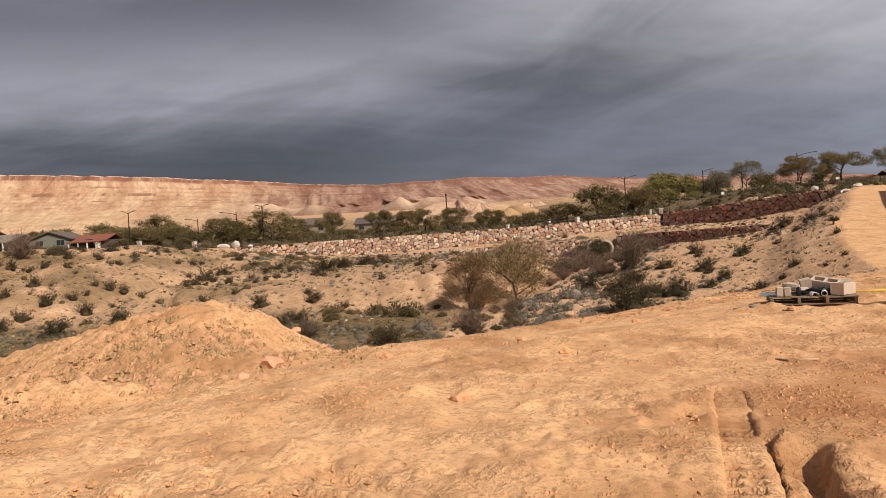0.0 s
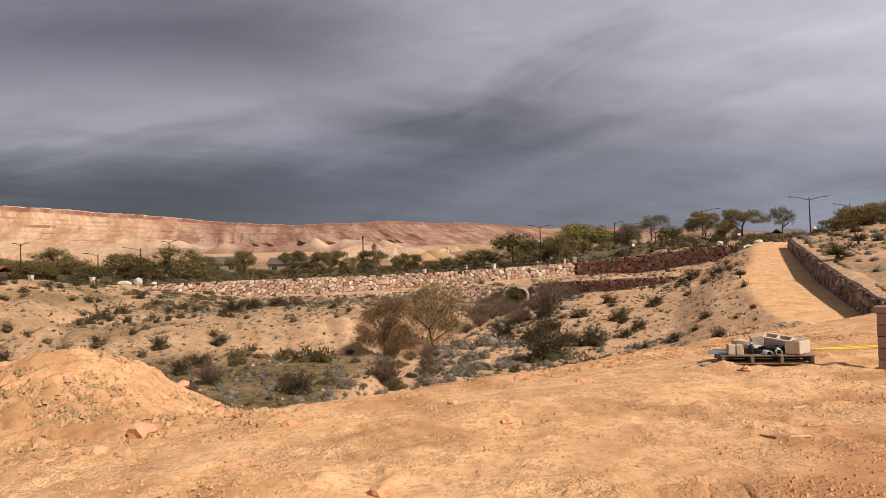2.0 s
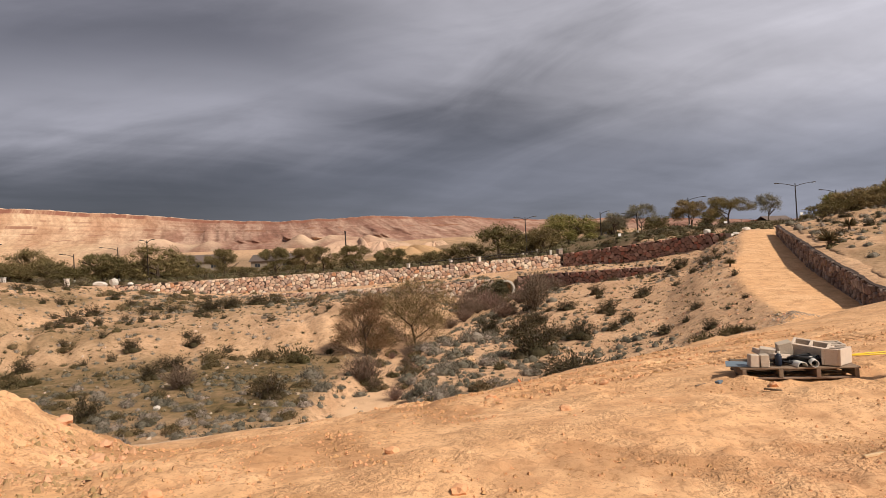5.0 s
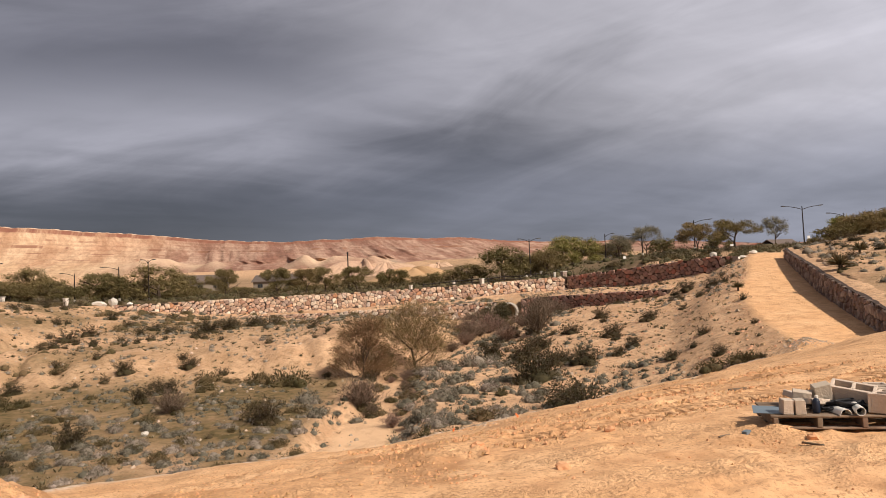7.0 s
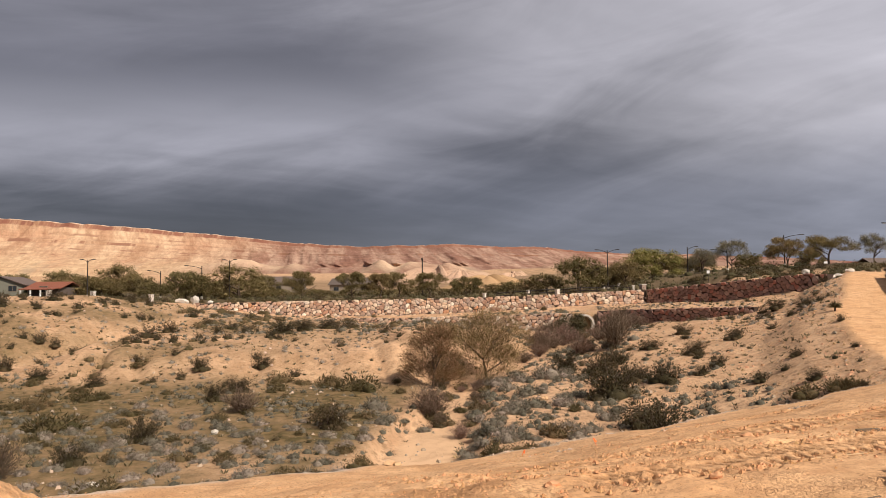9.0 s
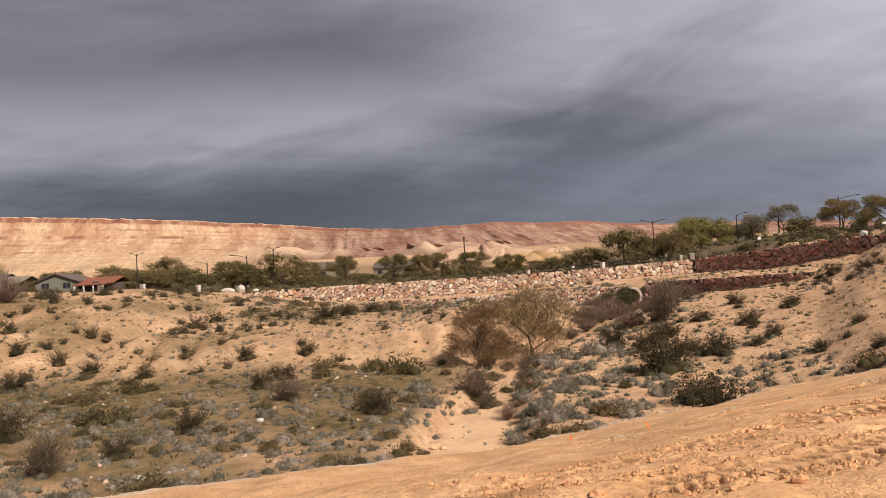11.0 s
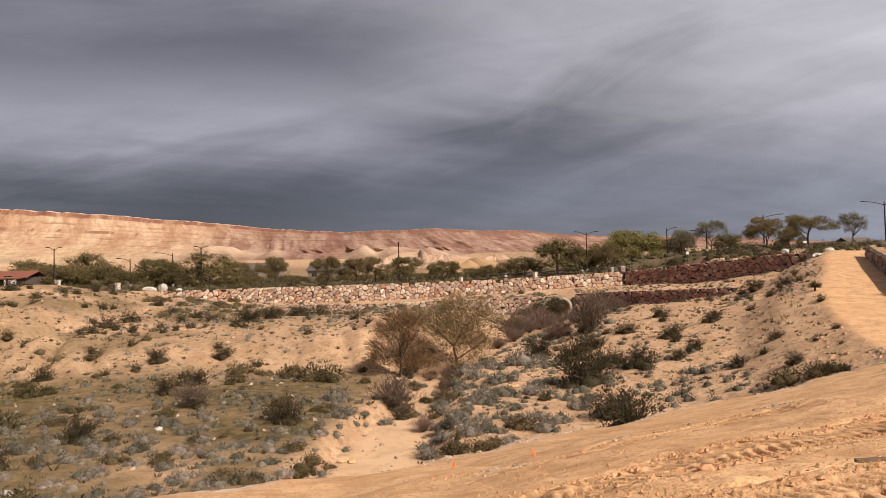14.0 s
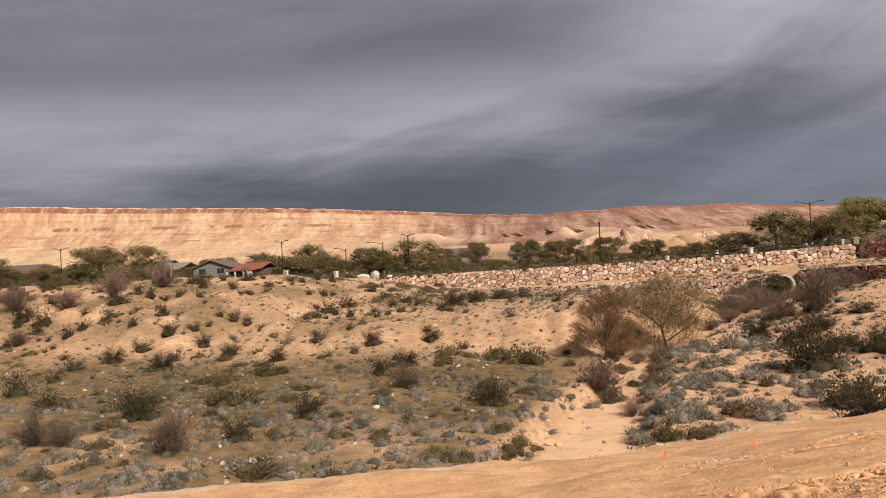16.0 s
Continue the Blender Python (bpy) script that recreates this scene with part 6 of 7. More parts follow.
def left_hill(x, y, rng):
    return off_path(x, y) and x > -0.95 * y and grain(x, y, 6.0, 84) + 0.6 * rng.uniform(-1, 1) > 0.0


bush_field(70, 101, (2, 24, 46, 104), SAGE, "sage_field", "silver-grey sagebrush crowding the upper wash", (0.7, 1.7), upper_wash)
bush_field(300, 102, (-36, 20, 84, 116), SAGE, "sage_field", "grey sagebrush in a belt below the stone wall", (0.5, 1.3), below_wall, 90)
bush_field(80, 103, (-36, 20, 88, 116), OLIVE, "dark_brush", "dark brush in a belt below the stone wall", (0.7, 1.9), below_wall)
bush_field(150, 104, (-42, -3, 28, 54), SAGE, "sage_field", "low silver-grey sagebrush over the flat", (0.4, 0.8), lambda x, y, r: off_path(x, y) and x > -0.95 * y, 80)
bush_field(120, 105, (-95, -22, 60, 112), OLIVE, "dark_brush", "brown scrub over the slopes of the hill", (0.5, 1.4), left_hill)
bush_field(90, 106, (30, 82, 46, 112), SAGE, "sage_field", "grey sagebrush on the hill above the ramp", (0.7, 1.6), lambda x, y, r: x - float(ramp_right(y)) > 1.2 and y > x * 0.9)
low_scrub(900, 91, (-40, 20, 27, 62), SAGE, "sage_scrub", "small silver-grey sage clumps over the wash flat", (0.4, 1.0), 34)
low_scrub(600, 92, (-45, 34, 60, 112), SAGE, "sage_scrub", "small grey sage clumps below the stone wall", (0.4, 0.9))
low_scrub(600, 93, (-60, 34, 29, 112), CREOSOTE, "dark_scrub", "small dark scrub clumps over the slopes", (0.3, 0.8))


def park_scrub(count, seed):
    """Low planting of the park, grown together."""
    rng, soup = random.Random(seed), Soup()
    for _ in range(count):
        x, y = rng.uniform(-150, 75), 121 + 66 * rng.random() ** 1.4
        if grain(x, y, 9, 85) + 0.5 * rng.uniform(-1, 1) < -0.25 or (x > 31 and y < 119 + 0.4 * (x - 31) + 4):
            continue
        z, size = height(x, y), rng.uniform(1.0, 2.6)
        knoll(soup, (x, y, z - 0.05), size * 0.32, size * 0.30, rng, 6)
        for _ in range(26):
            d = Vector((rng.gauss(0, 1), rng.gauss(0, 1), abs(rng.gauss(0, 1)) * 0.8)).normalized()
            soup.leaf((x + d.x * size * 0.44, y + d.y * size * 0.44, z + d.z * size * 0.40), d + Vector((rng.gauss(0, 0.3), rng.gauss(0, 0.3), 0.8)), size * rng.uniform(0.12, 0.24), size * rng.uniform(0.03, 0.06), rng)
    for _ in range(count // 4):
        x = rng.uniform(33, 64)
        y = max(100.0, 118.6 - 1.42 * (x - 31.35)) + 2.2 + 34 * rng.random() ** 1.6
        z, size = height(x, y), rng.uniform(0.9, 2.4)
        knoll(soup, (x, y, z - 0.05), size * 0.32, size * 0.30, rng, 6)
        for _ in range(26):
            d = Vector((rng.gauss(0, 1), rng.gauss(0, 1), abs(rng.gauss(0, 1)) * 0.8)).normalized()
            soup.leaf((x + d.x * size * 0.42, y + d.y * size * 0.42, z + d.z * size * 0.40), d + Vector((rng.gauss(0, 0.3), rng.gauss(0, 0.3), 0.8)), size * rng.uniform(0.12, 0.24), size * rng.uniform(0.03, 0.06), rng)
    ob = mesh_object("park_scrub", soup.v, soup.f, HEDGE)
    soften(ob.data, soup)
    return tagged(ob, "dark olive low planting between the park trees", "scrub", kind="stuff")


park_scrub(1000, 94)
low_scrub(220, 96, (1, 19, 42, 96), SAGE, "sage_scrub", "grey sage clumps crowding the upper wash", (0.5, 1.2), 40)
low_scrub(330, 97, (29, 85, 38, 112), SAGE, "sage_scrub", "grey scrub on the hill above the ramp", (0.4, 1.1), 36)
low_scrub(300, 98, (29, 85, 38, 112), OLIVE, "olive_scrub", "olive scrub on the hill above the ramp", (0.4, 1.0), 36)
low_scrub(170, 95, (-22, 44, 107, 118), SAGE, "sage_scrub", "grey dry scrub on the shelf between the stone walls", (0.4, 0.9), 34)
PARK_RNG = random.Random(77)
for k in range(46):
    px = -64 + k * 2.05 + PARK_RNG.uniform(-0.8, 0.8)
    ob = plant("olive" if k % 3 else "small", px, 121.5 + PARK_RNG.uniform(0, 7), PARK_RNG.uniform(1.6, 2.8), 0.8)
    tagged(ob, "clipped dark green shrub along the park path", "shrub", "park shrubs")
for k in range(30):
    t = k / 29
    px, py = 32.4 + 13.6 * t + PARK_RNG.uniform(0.6, 2.4), 119.6 - 20.6 * t + PARK_RNG.uniform(0.8, 3.0)
    ob = plant("olive" if k % 3 else "small", px, py, PARK_RNG.uniform(1.4, 2.4), 0.9)
    tagged(ob, "dark green shrub behind the dark stone wall", "shrub", "park shrubs")
for k in range(36):
    px = 33 + (k % 18) * 2.5 + PARK_RNG.uniform(-0.8, 0.8)
    ob = plant("olive" if k % 2 else "small", px, max(112.0, 124 - 0.25 * (px - 33)) + (k // 18) * 8 + PARK_RNG.uniform(0, 6), PARK_RNG.uniform(1.8, 3.4), 0.8)
    tagged(ob, "dark green shrub behind the dark stone wall", "shrub", "park shrubs")

far_tree = tree("park_tree", "olive park tree in the row behind the stone wall", -90.0, 176.0, 5.6, 10.5, 90, CROWN, trunk_share=0.2, leaves=1500, leaf_size=0.74, bushy=True)
far_tree_b = tree("park_tree", "olive park tree in the row behind the stone wall", -96.0, 168.0, 5.0, 9.0, 91, CROWN, trunk_share=0.24, leaves=1400, leaf_size=0.74, bushy=True)
for k in range(19):
    src = far_tree if k % 2 else far_tree_b
    px = -150 + k * 6.0 + PARK_RNG.uniform(-1.5, 1.5)
    py = PARK_RNG.uniform(150, 182)
    ob = copy_thing(src, pose(px, py, height(px, py) - 0.2, 0, 0, PARK_RNG.uniform(0, 360)))
    s = PARK_RNG.uniform(0.6, 0.9)
    ob.scale = (s, s, s * 0.8)


for k, (px, py, size) in enumerate(((-74, 156, 1.0), (-69, 160, 0.9), (-63, 154, 0.9), (-52, 158, 0.8), (-47, 163, 0.9), (14, 164, 0.55), (17.5, 160, 0.7), (21, 157, 0.8), (31.5, 156, 1.0), (39.5, 160, 0.9), (50, 168, 0.9), (56, 166, 0.8),
                                    (72, 150, 0.7), (-58, 150, 0.7), (-80, 158, 0.8), (64, 160, 0.8), (-93.5, 158, 0.8), (-141, 145, 0.9), (-130, 146, 0.9), (-121, 148, 0.9), (-134, 143, 0.75))):
    ob = copy_thing(far_tree if k % 3 else far_tree_b, pose(px, py, height(px, py) - 0.2, 0, 0, 53 * k))
    ob.scale = (size, size, size * 0.95)


for k in range(17):
    px, py = -44 + k * 3.6 + PARK_RNG.uniform(-1, 1), PARK_RNG.uniform(162, 186)
    ob = copy_thing(far_tree if k % 2 else far_tree_b, pose(px, py, height(px, py) - 0.2, 0, 0, PARK_RNG.uniform(0, 360)))
    s = PARK_RNG.uniform(0.5, 0.75)
    ob.scale = (s, s, s * 0.62)
    tagged(ob, "low olive brush between the park trees", "bush", "park brush")


for k, (px, py, size) in enumerate(((80, 104, 1.15), (84, 108, 1.2), (76, 106, 1.05), (72, 105, 0.85), (69, 104, 0.7), (66, 103, 0.55), (63, 102, 0.4), (78, 100, 0.9), (86, 102, 1.2), (73, 100, 0.6), (92, 110, 1.2), (90, 101, 1.1), (97, 108, 1.2))):
    ob = copy_thing(far_tree if k % 2 else far_tree_b, pose(px, py, height(px, py) - 0.2, 0, 0, 71 * k))
    ob.scale = (size, size, size * 0.85)
    tagged(ob, "dark olive brush on the hill above the ramp", "bush", "hill brush")


# ---- street lamps ----
def street_lamp(x, y, top, arms, label, arm=2.2):
    """A bronze pole with one or two swept arms. arms: the sides on which they reach out."""
    z = height(x, y)
    root = tagged(new("street_lamp"), label, "street lamp", "street lamps")
    root.location = (x, y, z)
    h = top - z
    mesh_object("pole", *tube([(0, 0, -0.2), (0, 0, h * 0.5), (0, 0, h)], [0.13, 0.11, 0.08], 8), BRONZE, root)
    mesh_object("base", *tube([(0, 0, -0.1), (0, 0, 0.5), (0, 0, 0.55)], [0.24, 0.24, 0.15], 8), CONCRETE, root)
    for s in arms:
        mesh_object("arm", *tube([(0, 0, h - 0.55), (s * arm * 0.35, 0, h - 0.22), (s * arm * 0.7, 0, h - 0.02), (s * arm, 0, h + 0.10)], [0.06, 0.055, 0.05, 0.045], 6), BRONZE, root)
        bm = bmesh.new()
        add_box(bm, (0.75, 0.30, 0.14), (s * (arm + 0.3), 0, h + 0.10), (0, -4 * s, 0), 0.04)
        head = part("lamp_head", bm, BRONZE, root)
        box_part("lens", (0.5, 0.22, 0.03), (s * (arm + 0.3), 0, h + 0.015), LENS, head, (0, -4 * s, 0), 0.0, "pale lamp lens")
    return root


TWO, ONE = "dark bronze street lamp with two arms", "dark bronze street lamp with one swept arm"
for x, y, top, arms, label, arm in (
        (-127.9, 150, 11.1, (-1, 1), TWO, 1.6), (-71.0, 150, 9.4, (-1, 1), TWO, 0.9), (-42.7, 150, 9.0, (-1, 1), TWO, 0.8), (-48.2, 150, 7.9, (-1,), ONE, 2.8),
        (-56.4, 150, 7.0, (-1,), ONE, 2.0), (32.2, 150, 10.1, (-1, 1), TWO, 1.7), (48.0, 150, 10.5, (1,), ONE, 1.4), (55.8, 150, 9.9, (-1,), ONE, 2.6),
        (62.5, 140, 11.9, (1,), ONE, 3.0), (76.45, 126.6, 12.6, (-1, 1), TWO, 3.2), (86.4, 130, 11.4, (-1,), ONE, 2.6)):
    street_lamp(x, y, top, arms, label, arm)
post = tagged(new("light_post"), "tall plain dark light post behind the stone wall", "light post")
post.location = (-4.2, 144.2, height(-4.2, 144.2))
mesh_object("pole", *tube([(0, 0, -0.2), (0, 0, 7.1)], [0.15, 0.11], 8), BRONZE, post)
box_part("lamp_head", (0.32, 0.32, 0.55), (0, 0, 7.3), BRONZE, post, bevel=0.05)


# ---- signs, pillars, fence ----
def road_sign(x, y, plate_z, w, h, mat, label, diamond=False):
    z = height(x, y)
    root = tagged(new("road_sign"), label, "road sign")
    root.location = (x, y, z)
    mesh_object("post", *tube([(0, 0.05, -0.2), (0, 0.05, plate_z - z + h / 2)], [0.04, 0.04], 6), BRONZE, root)
    box_part("plate", (w, 0.03, h), (0, 0, plate_z - z), mat, root, (0, 45 if diamond else 0, 0), 0.008)
    return root


road_sign(76.7, 125.6, 7.0, 0.5, 0.6, WHITE_PAINT, "blank white sign plate beside the twin lamp")
road_sign(71.0, 92.0, 5.9, 0.9, 0.9, SIGN_YELLOW, "yellow diamond road sign on the hill", True)
road_sign(75.4, 95.0, 7.0, 0.8, 1.3, WHITE_PAINT, "white road sign plate on the hill")
road_sign(44.9, 130.0, 5.0, 0.5, 0.5, WHITE_PAINT, "small white sign plate behind the dark wall")
road_sign(63.8, 128.0, 6.3, 0.6, 0.35, WHITE_PAINT, "small white sign plate behind the dark wall")

for n, (x, y, w, h, mat) in enumerate(((30.4, 133, 0.55, 1.7, WHITE_STONE), (33.6, 136, 0.55, 1.7, WHITE_STONE), (35.6, 137, 1.2, 1.4, BLOCK), (13.6, 123.5, 0.6, 0.9, WHITE_STONE), (18.2, 123, 0.8, 1.0, WHITE_STONE),
                                       (25.8, 124, 0.6, 0.9, WHITE_STONE), (6.5, 122.5, 0.6, 0.7, WHITE_STONE), (-46.5, 121.5, 0.8, 1.5, WHITE_STONE), (-58.0, 126, 0.9, 1.9, WHITE_STONE), (-66.5, 128, 0.9, 1.7, WHITE_STONE))):
    root = tagged(new("pillar"), "reddish masonry pillar with pale cap" if mat is BLOCK else "short whitish pillar beside the park path", "pillar", "park pillars")
    root.location = (x, y, height(x, y))
    w, h = w * 0.72, h * 0.8
    box_part("shaft", (w, w, h + 0.3), (0, 0, h / 2 - 0.15), mat, root, (0, 0, n * 9), 0.04)
    box_part("cap", (w * 1.2, w * 1.2, 0.14), (0, 0, h + 0.06), WHITE_STONE, root, (0, 0, n * 9), 0.03)
for n, (x, y, w, h) in enumerate(((-40.8, 119.6, 2.3, 1.0), (-38.6, 118.9, 1.3, 1.6), (-36.2, 118.9, 0.9, 0.7), (48.4, 97.0, 1.2, 0.7), (49.4, 98.2, 1.4, 0.6), (50.6, 99.4, 1.1, 0.5), (46.2, 98.8, 1.0, 0.8), (53.0, 101, 1.3, 0.5))):
    v, f = lump(random.Random(300 + n), 1.0, 0.8, 2)
    ob = tagged(mesh_object("boulder", [Vector((q.x * w, q.y * 0.9, q.z * h * 1.3)) for q in v], f, WHITE_STONE), "whitish boulder at the end of the stone wall", "boulder", "white boulders")
    ob.location = (x, y, height(x, y) + h * 0.42)

fence = tagged(new("rail_fence"), "low dark rail fence along the park path", "fence")
fence.location = (0, 0, 0)
for k in range(9):
    x, y = 8.5 + k * 2.7, 122.2 + k * 0.25
    z = height(x, y)
    box_part("post", (0.16, 0.16, 1.2), (x, y, z + 0.4), BRONZE, fence, bevel=0.02)
    if k < 8:
        z2 = height(x + 2.7, y + 0.25)
        for up in (0.35, 0.8):
            mesh_object("rail", *tube([(x, y, z + up), (x + 2.7, y + 0.25, z2 + up)], [0.075, 0.075], 4), BRONZE, fence)


# ---- houses ----
def house(x, y, w, d, eave, ridge, walls, roofing, label, yaw=0.0, gable_front=False, porch=False):
    root = tagged(new("house"), label, "house", "houses beyond the park")
    root.location = (x, y, height(x, y) - 0.1)
    root.rotation_euler[2] = radians(yaw)
    box_part("wall", (w, d, eave + 0.6), (0, 0, eave / 2 - 0.3), walls, root)
    over, t = 0.5, 0.18
    a, b = (w / 2 + over, d / 2 + over)
    if gable_front:
        prof = [(-a, eave - 0.1), (0, ridge), (a, eave - 0.1), (a, eave - 0.1 - t), (0, ridge - t), (-a, eave - 0.1 - t)]
        v = [Vector((px, sy * b, pz)) for sy in (-1, 1) for px, pz in prof]
        tri = [Vector((-w / 2, -d / 2, eave)), Vector((w / 2, -d / 2, eave)), Vector((0, -d / 2, ridge - 0.3)), Vector((-w / 2, d / 2, eave)), Vector((w / 2, d / 2, eave)), Vector((0, d / 2, ridge - 0.3))]
        mesh_object("gable", tri, [(0, 1, 2), (5, 4, 3), (0, 2, 5, 3), (1, 4, 5, 2)], walls, root)
    else:
        prof = [(-b, eave - 0.1), (0, ridge), (b, eave - 0.1), (b, eave - 0.1 - t), (0, ridge - t), (-b, eave - 0.1 - t)]
        v = [Vector((sx * a, py, pz)) for sx in (-1, 1) for py, pz in prof]
    n = 6
    f = [(k, (k + 1) % n, n + (k + 1) % n, n + k) for k in range(n)] + [tuple(range(n))[::-1], tuple(range(n, 2 * n))]
    mesh_object("roof", v, f, roofing, root)
    for k in range(max(1, int(w // 4))):
        wx = -w / 2 + (k + 0.5) * w / max(1, int(w // 4))
        win = box_part("window", (1.7, 0.12, 1.3), (wx, -d / 2 - 0.03, 1.55), STUCCO, root, label="tan framed window")
        for q in (-0.4, 0.4):
            box_part("pane", (0.74, 0.05, 1.08), (wx + q, -d / 2 - 0.08, 1.55), GLASS, win)
    if porch:
        box_part("porch_roof", (w, 3.0, 0.2), (0, -d / 2 - 1.5, eave - 0.25), roofing, root, (6, 0, 0))
        for q in range(4):
            box_part("porch_post", (0.22, 0.22, eave - 0.2), (-w / 2 + 0.3 + q * (w - 0.6) / 3, -d / 2 - 2.8, eave / 2 - 0.2), WHITE_PAINT, root)
    return root


house(-87.2, 152, 8.6, 8, 2.4, 4.0, GREEN_STUCCO, ROOF, "grey-green low house with a gabled roof", 4, True)
house(-98.3, 153, 5.0, 8, 2.4, 3.8, STUCCO, STUCCO, "beige bungalow with a white-posted porch", 2, False, True)
house(-78.6, 152, 6.4, 8, 1.9, 3.1, ROOF, RED_ROOF, "low dark carport house with a red tile roof", 0, False, True)
house(-141.5, 152, 11.0, 9, 2.6, 5.0, STUCCO, ROOF, "brown house with a large tiled hip roof", 10)
house(-118.0, 172, 10.0, 9, 2.8, 4.6, STUCCO, ROOF, "beige house half hidden by trees", -5)
house(-52.0, 235, 14.0, 10, 3.0, 5.2, STUCCO, ROOF, "distant tan house behind the park trees", 3)
house(-30.0, 240, 13.0, 10, 3.0, 5.0, STUCCO, ROOF, "distant tan house behind the park trees", -6)
house(106.0, 330, 12.0, 10, 3.2, 5.4, STUCCO, RED_ROOF, "distant peach house behind the bare trees", 8)
house(178.0, 330, 10.0, 10, 2.6, 4.2, STUCCO, RED_ROOF, "distant peach house beyond the ramp", -8, True)
house(196.0, 340, 14.0, 10, 3.4, 6.0, STUCCO, ROOF, "distant tan house beyond the ramp", 12)

# ---- the building site on the pad ----
SITE = random.Random(21)


def block_shape(bm, m, length=0.40, wide=0.20, high=0.15, holes=2):
    """A hollow concrete block: two face shells and the webs between them."""
    t = 0.032

    def put(size, at):
        made = add_box(bm, size, at, bevel=0.004)
        bmesh.ops.transform(bm, matrix=m, verts=[v for v in made if v.is_valid])

    for s in (-1, 1):
        put((length, t, high), (0, s * (wide - t) / 2, 0))
    for k in range(holes + 1):
        put((t, wide - 2 * t, high), (-length / 2 + t / 2 + k * (length - t) / holes, 0, 0))


# low wall of concrete blocks, still being laid
def block_wall(x, y, yaw, courses=5, count=6):
    root = tagged(new("block_wall"), "low unfinished pinkish concrete block wall with a cap course", "block wall")
    root.location, root.rotation_euler[2] = (x, y, height(x, y) - 0.05), radians(yaw)
    box_part("mortar", (count * 0.4 - 0.03, 0.17, courses * 0.152), (count * 0.2, 0, courses * 0.076), MORTAR, root)
    solid = bmesh.new()
    add_box(solid, (0.388, 0.20, 0.142), (0, 0, 0), bevel=0.006)
    first = part("block", solid, BLOCK, root)
    half = bmesh.new()
    add_box(half, (0.188, 0.20, 0.142), (0, 0, 0), bevel=0.006)
    halfmesh = part("block", half, BLOCK, root)
    first.location, halfmesh.location = (0.2, 0, 0.076), (0.1, 0, 0.228)
    for c in range(courses):
        shift = 0.0 if c % 2 == 0 else 0.2
        for k in range(count - (1 if shift else 0)):
            if c == 0 and k == 0:
                continue
            ob = new("block", first.data)
            ob.parent = root
            ob.location = (0.2 + shift + k * 0.4 + SITE.uniform(-0.002, 0.002), SITE.uniform(-0.004, 0.004), 0.076 + c * 0.152)
        if shift and c > 1:
            ob = new("block", halfmesh.data)
            ob.parent = root
            ob.location = (0.1, 0, 0.076 + c * 0.152)
    cap = bmesh.new()
    add_box(cap, (0.39, 0.25, 0.09), (0, 0, 0), bevel=0.008)
    capob = part("cap_block", cap, BLOCK, root)
    capob.location = (0.17, 0, courses * 0.152 + 0.044)
    for k in range(1, count):
        ob = new("cap_block", capob.data)
        ob.parent = root
        ob.location = (0.17 + k * 0.4, SITE.uniform(-0.004, 0.004), courses * 0.152 + 0.044)
    return root


block_wall(6.35, 10.62, -44)


# pallet with leftovers
PALLET = pose(4.60, 11.48, 0.0, 0, 0, -18)
PZ = height(5.1, 11.6) - 0.005


def on_pallet(x, y, z, rx=0, ry=0, rz=0):
    return Matrix.Translation((0, 0, PZ)) @ PALLET @ pose(x, y, z, rx, ry, rz)


def build_pallet():
    root = tagged(new("pallet"), "weathered wooden pallet lying on the graded soil", "pallet")
    root.matrix_world = on_pallet(0, 0, 0)
    for k in range(4):
        box_part("stringer", (0.045, 0.80, 0.09), (0.03 + k * 0.387, 0.40, 0.065), WOOD, root, bevel=0.004)
    for k in range(6):
        box_part("deck_board", (1.24 + SITE.uniform(-0.01, 0.01), 0.10, 0.018), (0.61, 0.055 + k * 0.138, 0.12), WOOD, root, (0, 0, SITE.uniform(-0.6, 0.6)), 0.003)
    for k in range(3):
        box_part("bottom_board", (1.22, 0.10, 0.018), (0.61, 0.055 + k * 0.345, 0.011), WOOD, root, bevel=0.003)
    return root


build_pallet()


def hollow_block(m, label, length=0.40, high=0.15, holes=2):
    bm = bmesh.new()
    block_shape(bm, Matrix.Identity(4), length, 0.20, high, holes)
    ob = tagged(part("concrete_block", bm, GREY_BLOCK), label, "concrete block", "blocks on the pallet")
    ob.matrix_world = m
    return ob


def solid_block(m, size, label):
    ob = tagged(box_part("concrete_block", size, (0, 0, 0), GREY_BLOCK, bevel=0.006), label, "concrete block", "blocks on the pallet")
    ob.matrix_world = m
    return ob


solid_block(on_pallet(0.155, 0.12, 0.20, 0, 3, 4), (0.10, 0.15, 0.14), "upright tan half block on the pallet")
solid_block(on_pallet(0.265, 0.11, 0.20, 0, -2, -2), (0.095, 0.15, 0.14), "upright tan half block on the pallet")
hollow_block(on_pallet(0.84, 0.44, 0.275, 16, 9, -22), "tan hollow concrete block tilted on the heap")
hollow_block(on_pallet(1.05, 0.20, 0.225, 0, 2, 58), "tan hollow concrete block with two open cores", 0.40, 0.18)
hollow_block(on_pallet(1.13, 0.62, 0.225, 0, 0, 86), "tan hollow concrete block at the pallet's edge", 0.40, 0.19)
hollow_block(on_pallet(0.74, 0.68, 0.225, 0, 0, 5), "tan hollow concrete block at the back of the pallet", 0.40, 0.19)
solid_block(on_pallet(0.56, 0.44, 0.285, 12, -13, 4), (0.16, 0.11, 0.17), "tan block piece standing on edge")
solid_block(on_pallet(0.36, 0.40, 0.255, 4, 8, -12), (0.17, 0.14, 0.10), "broken tan block piece on the heap")
solid_block(on_pallet(0.46, 0.28, 0.215, -12, 7, 18), (0.21, 0.14, 0.055), "broken tan slab leaning on the heap")
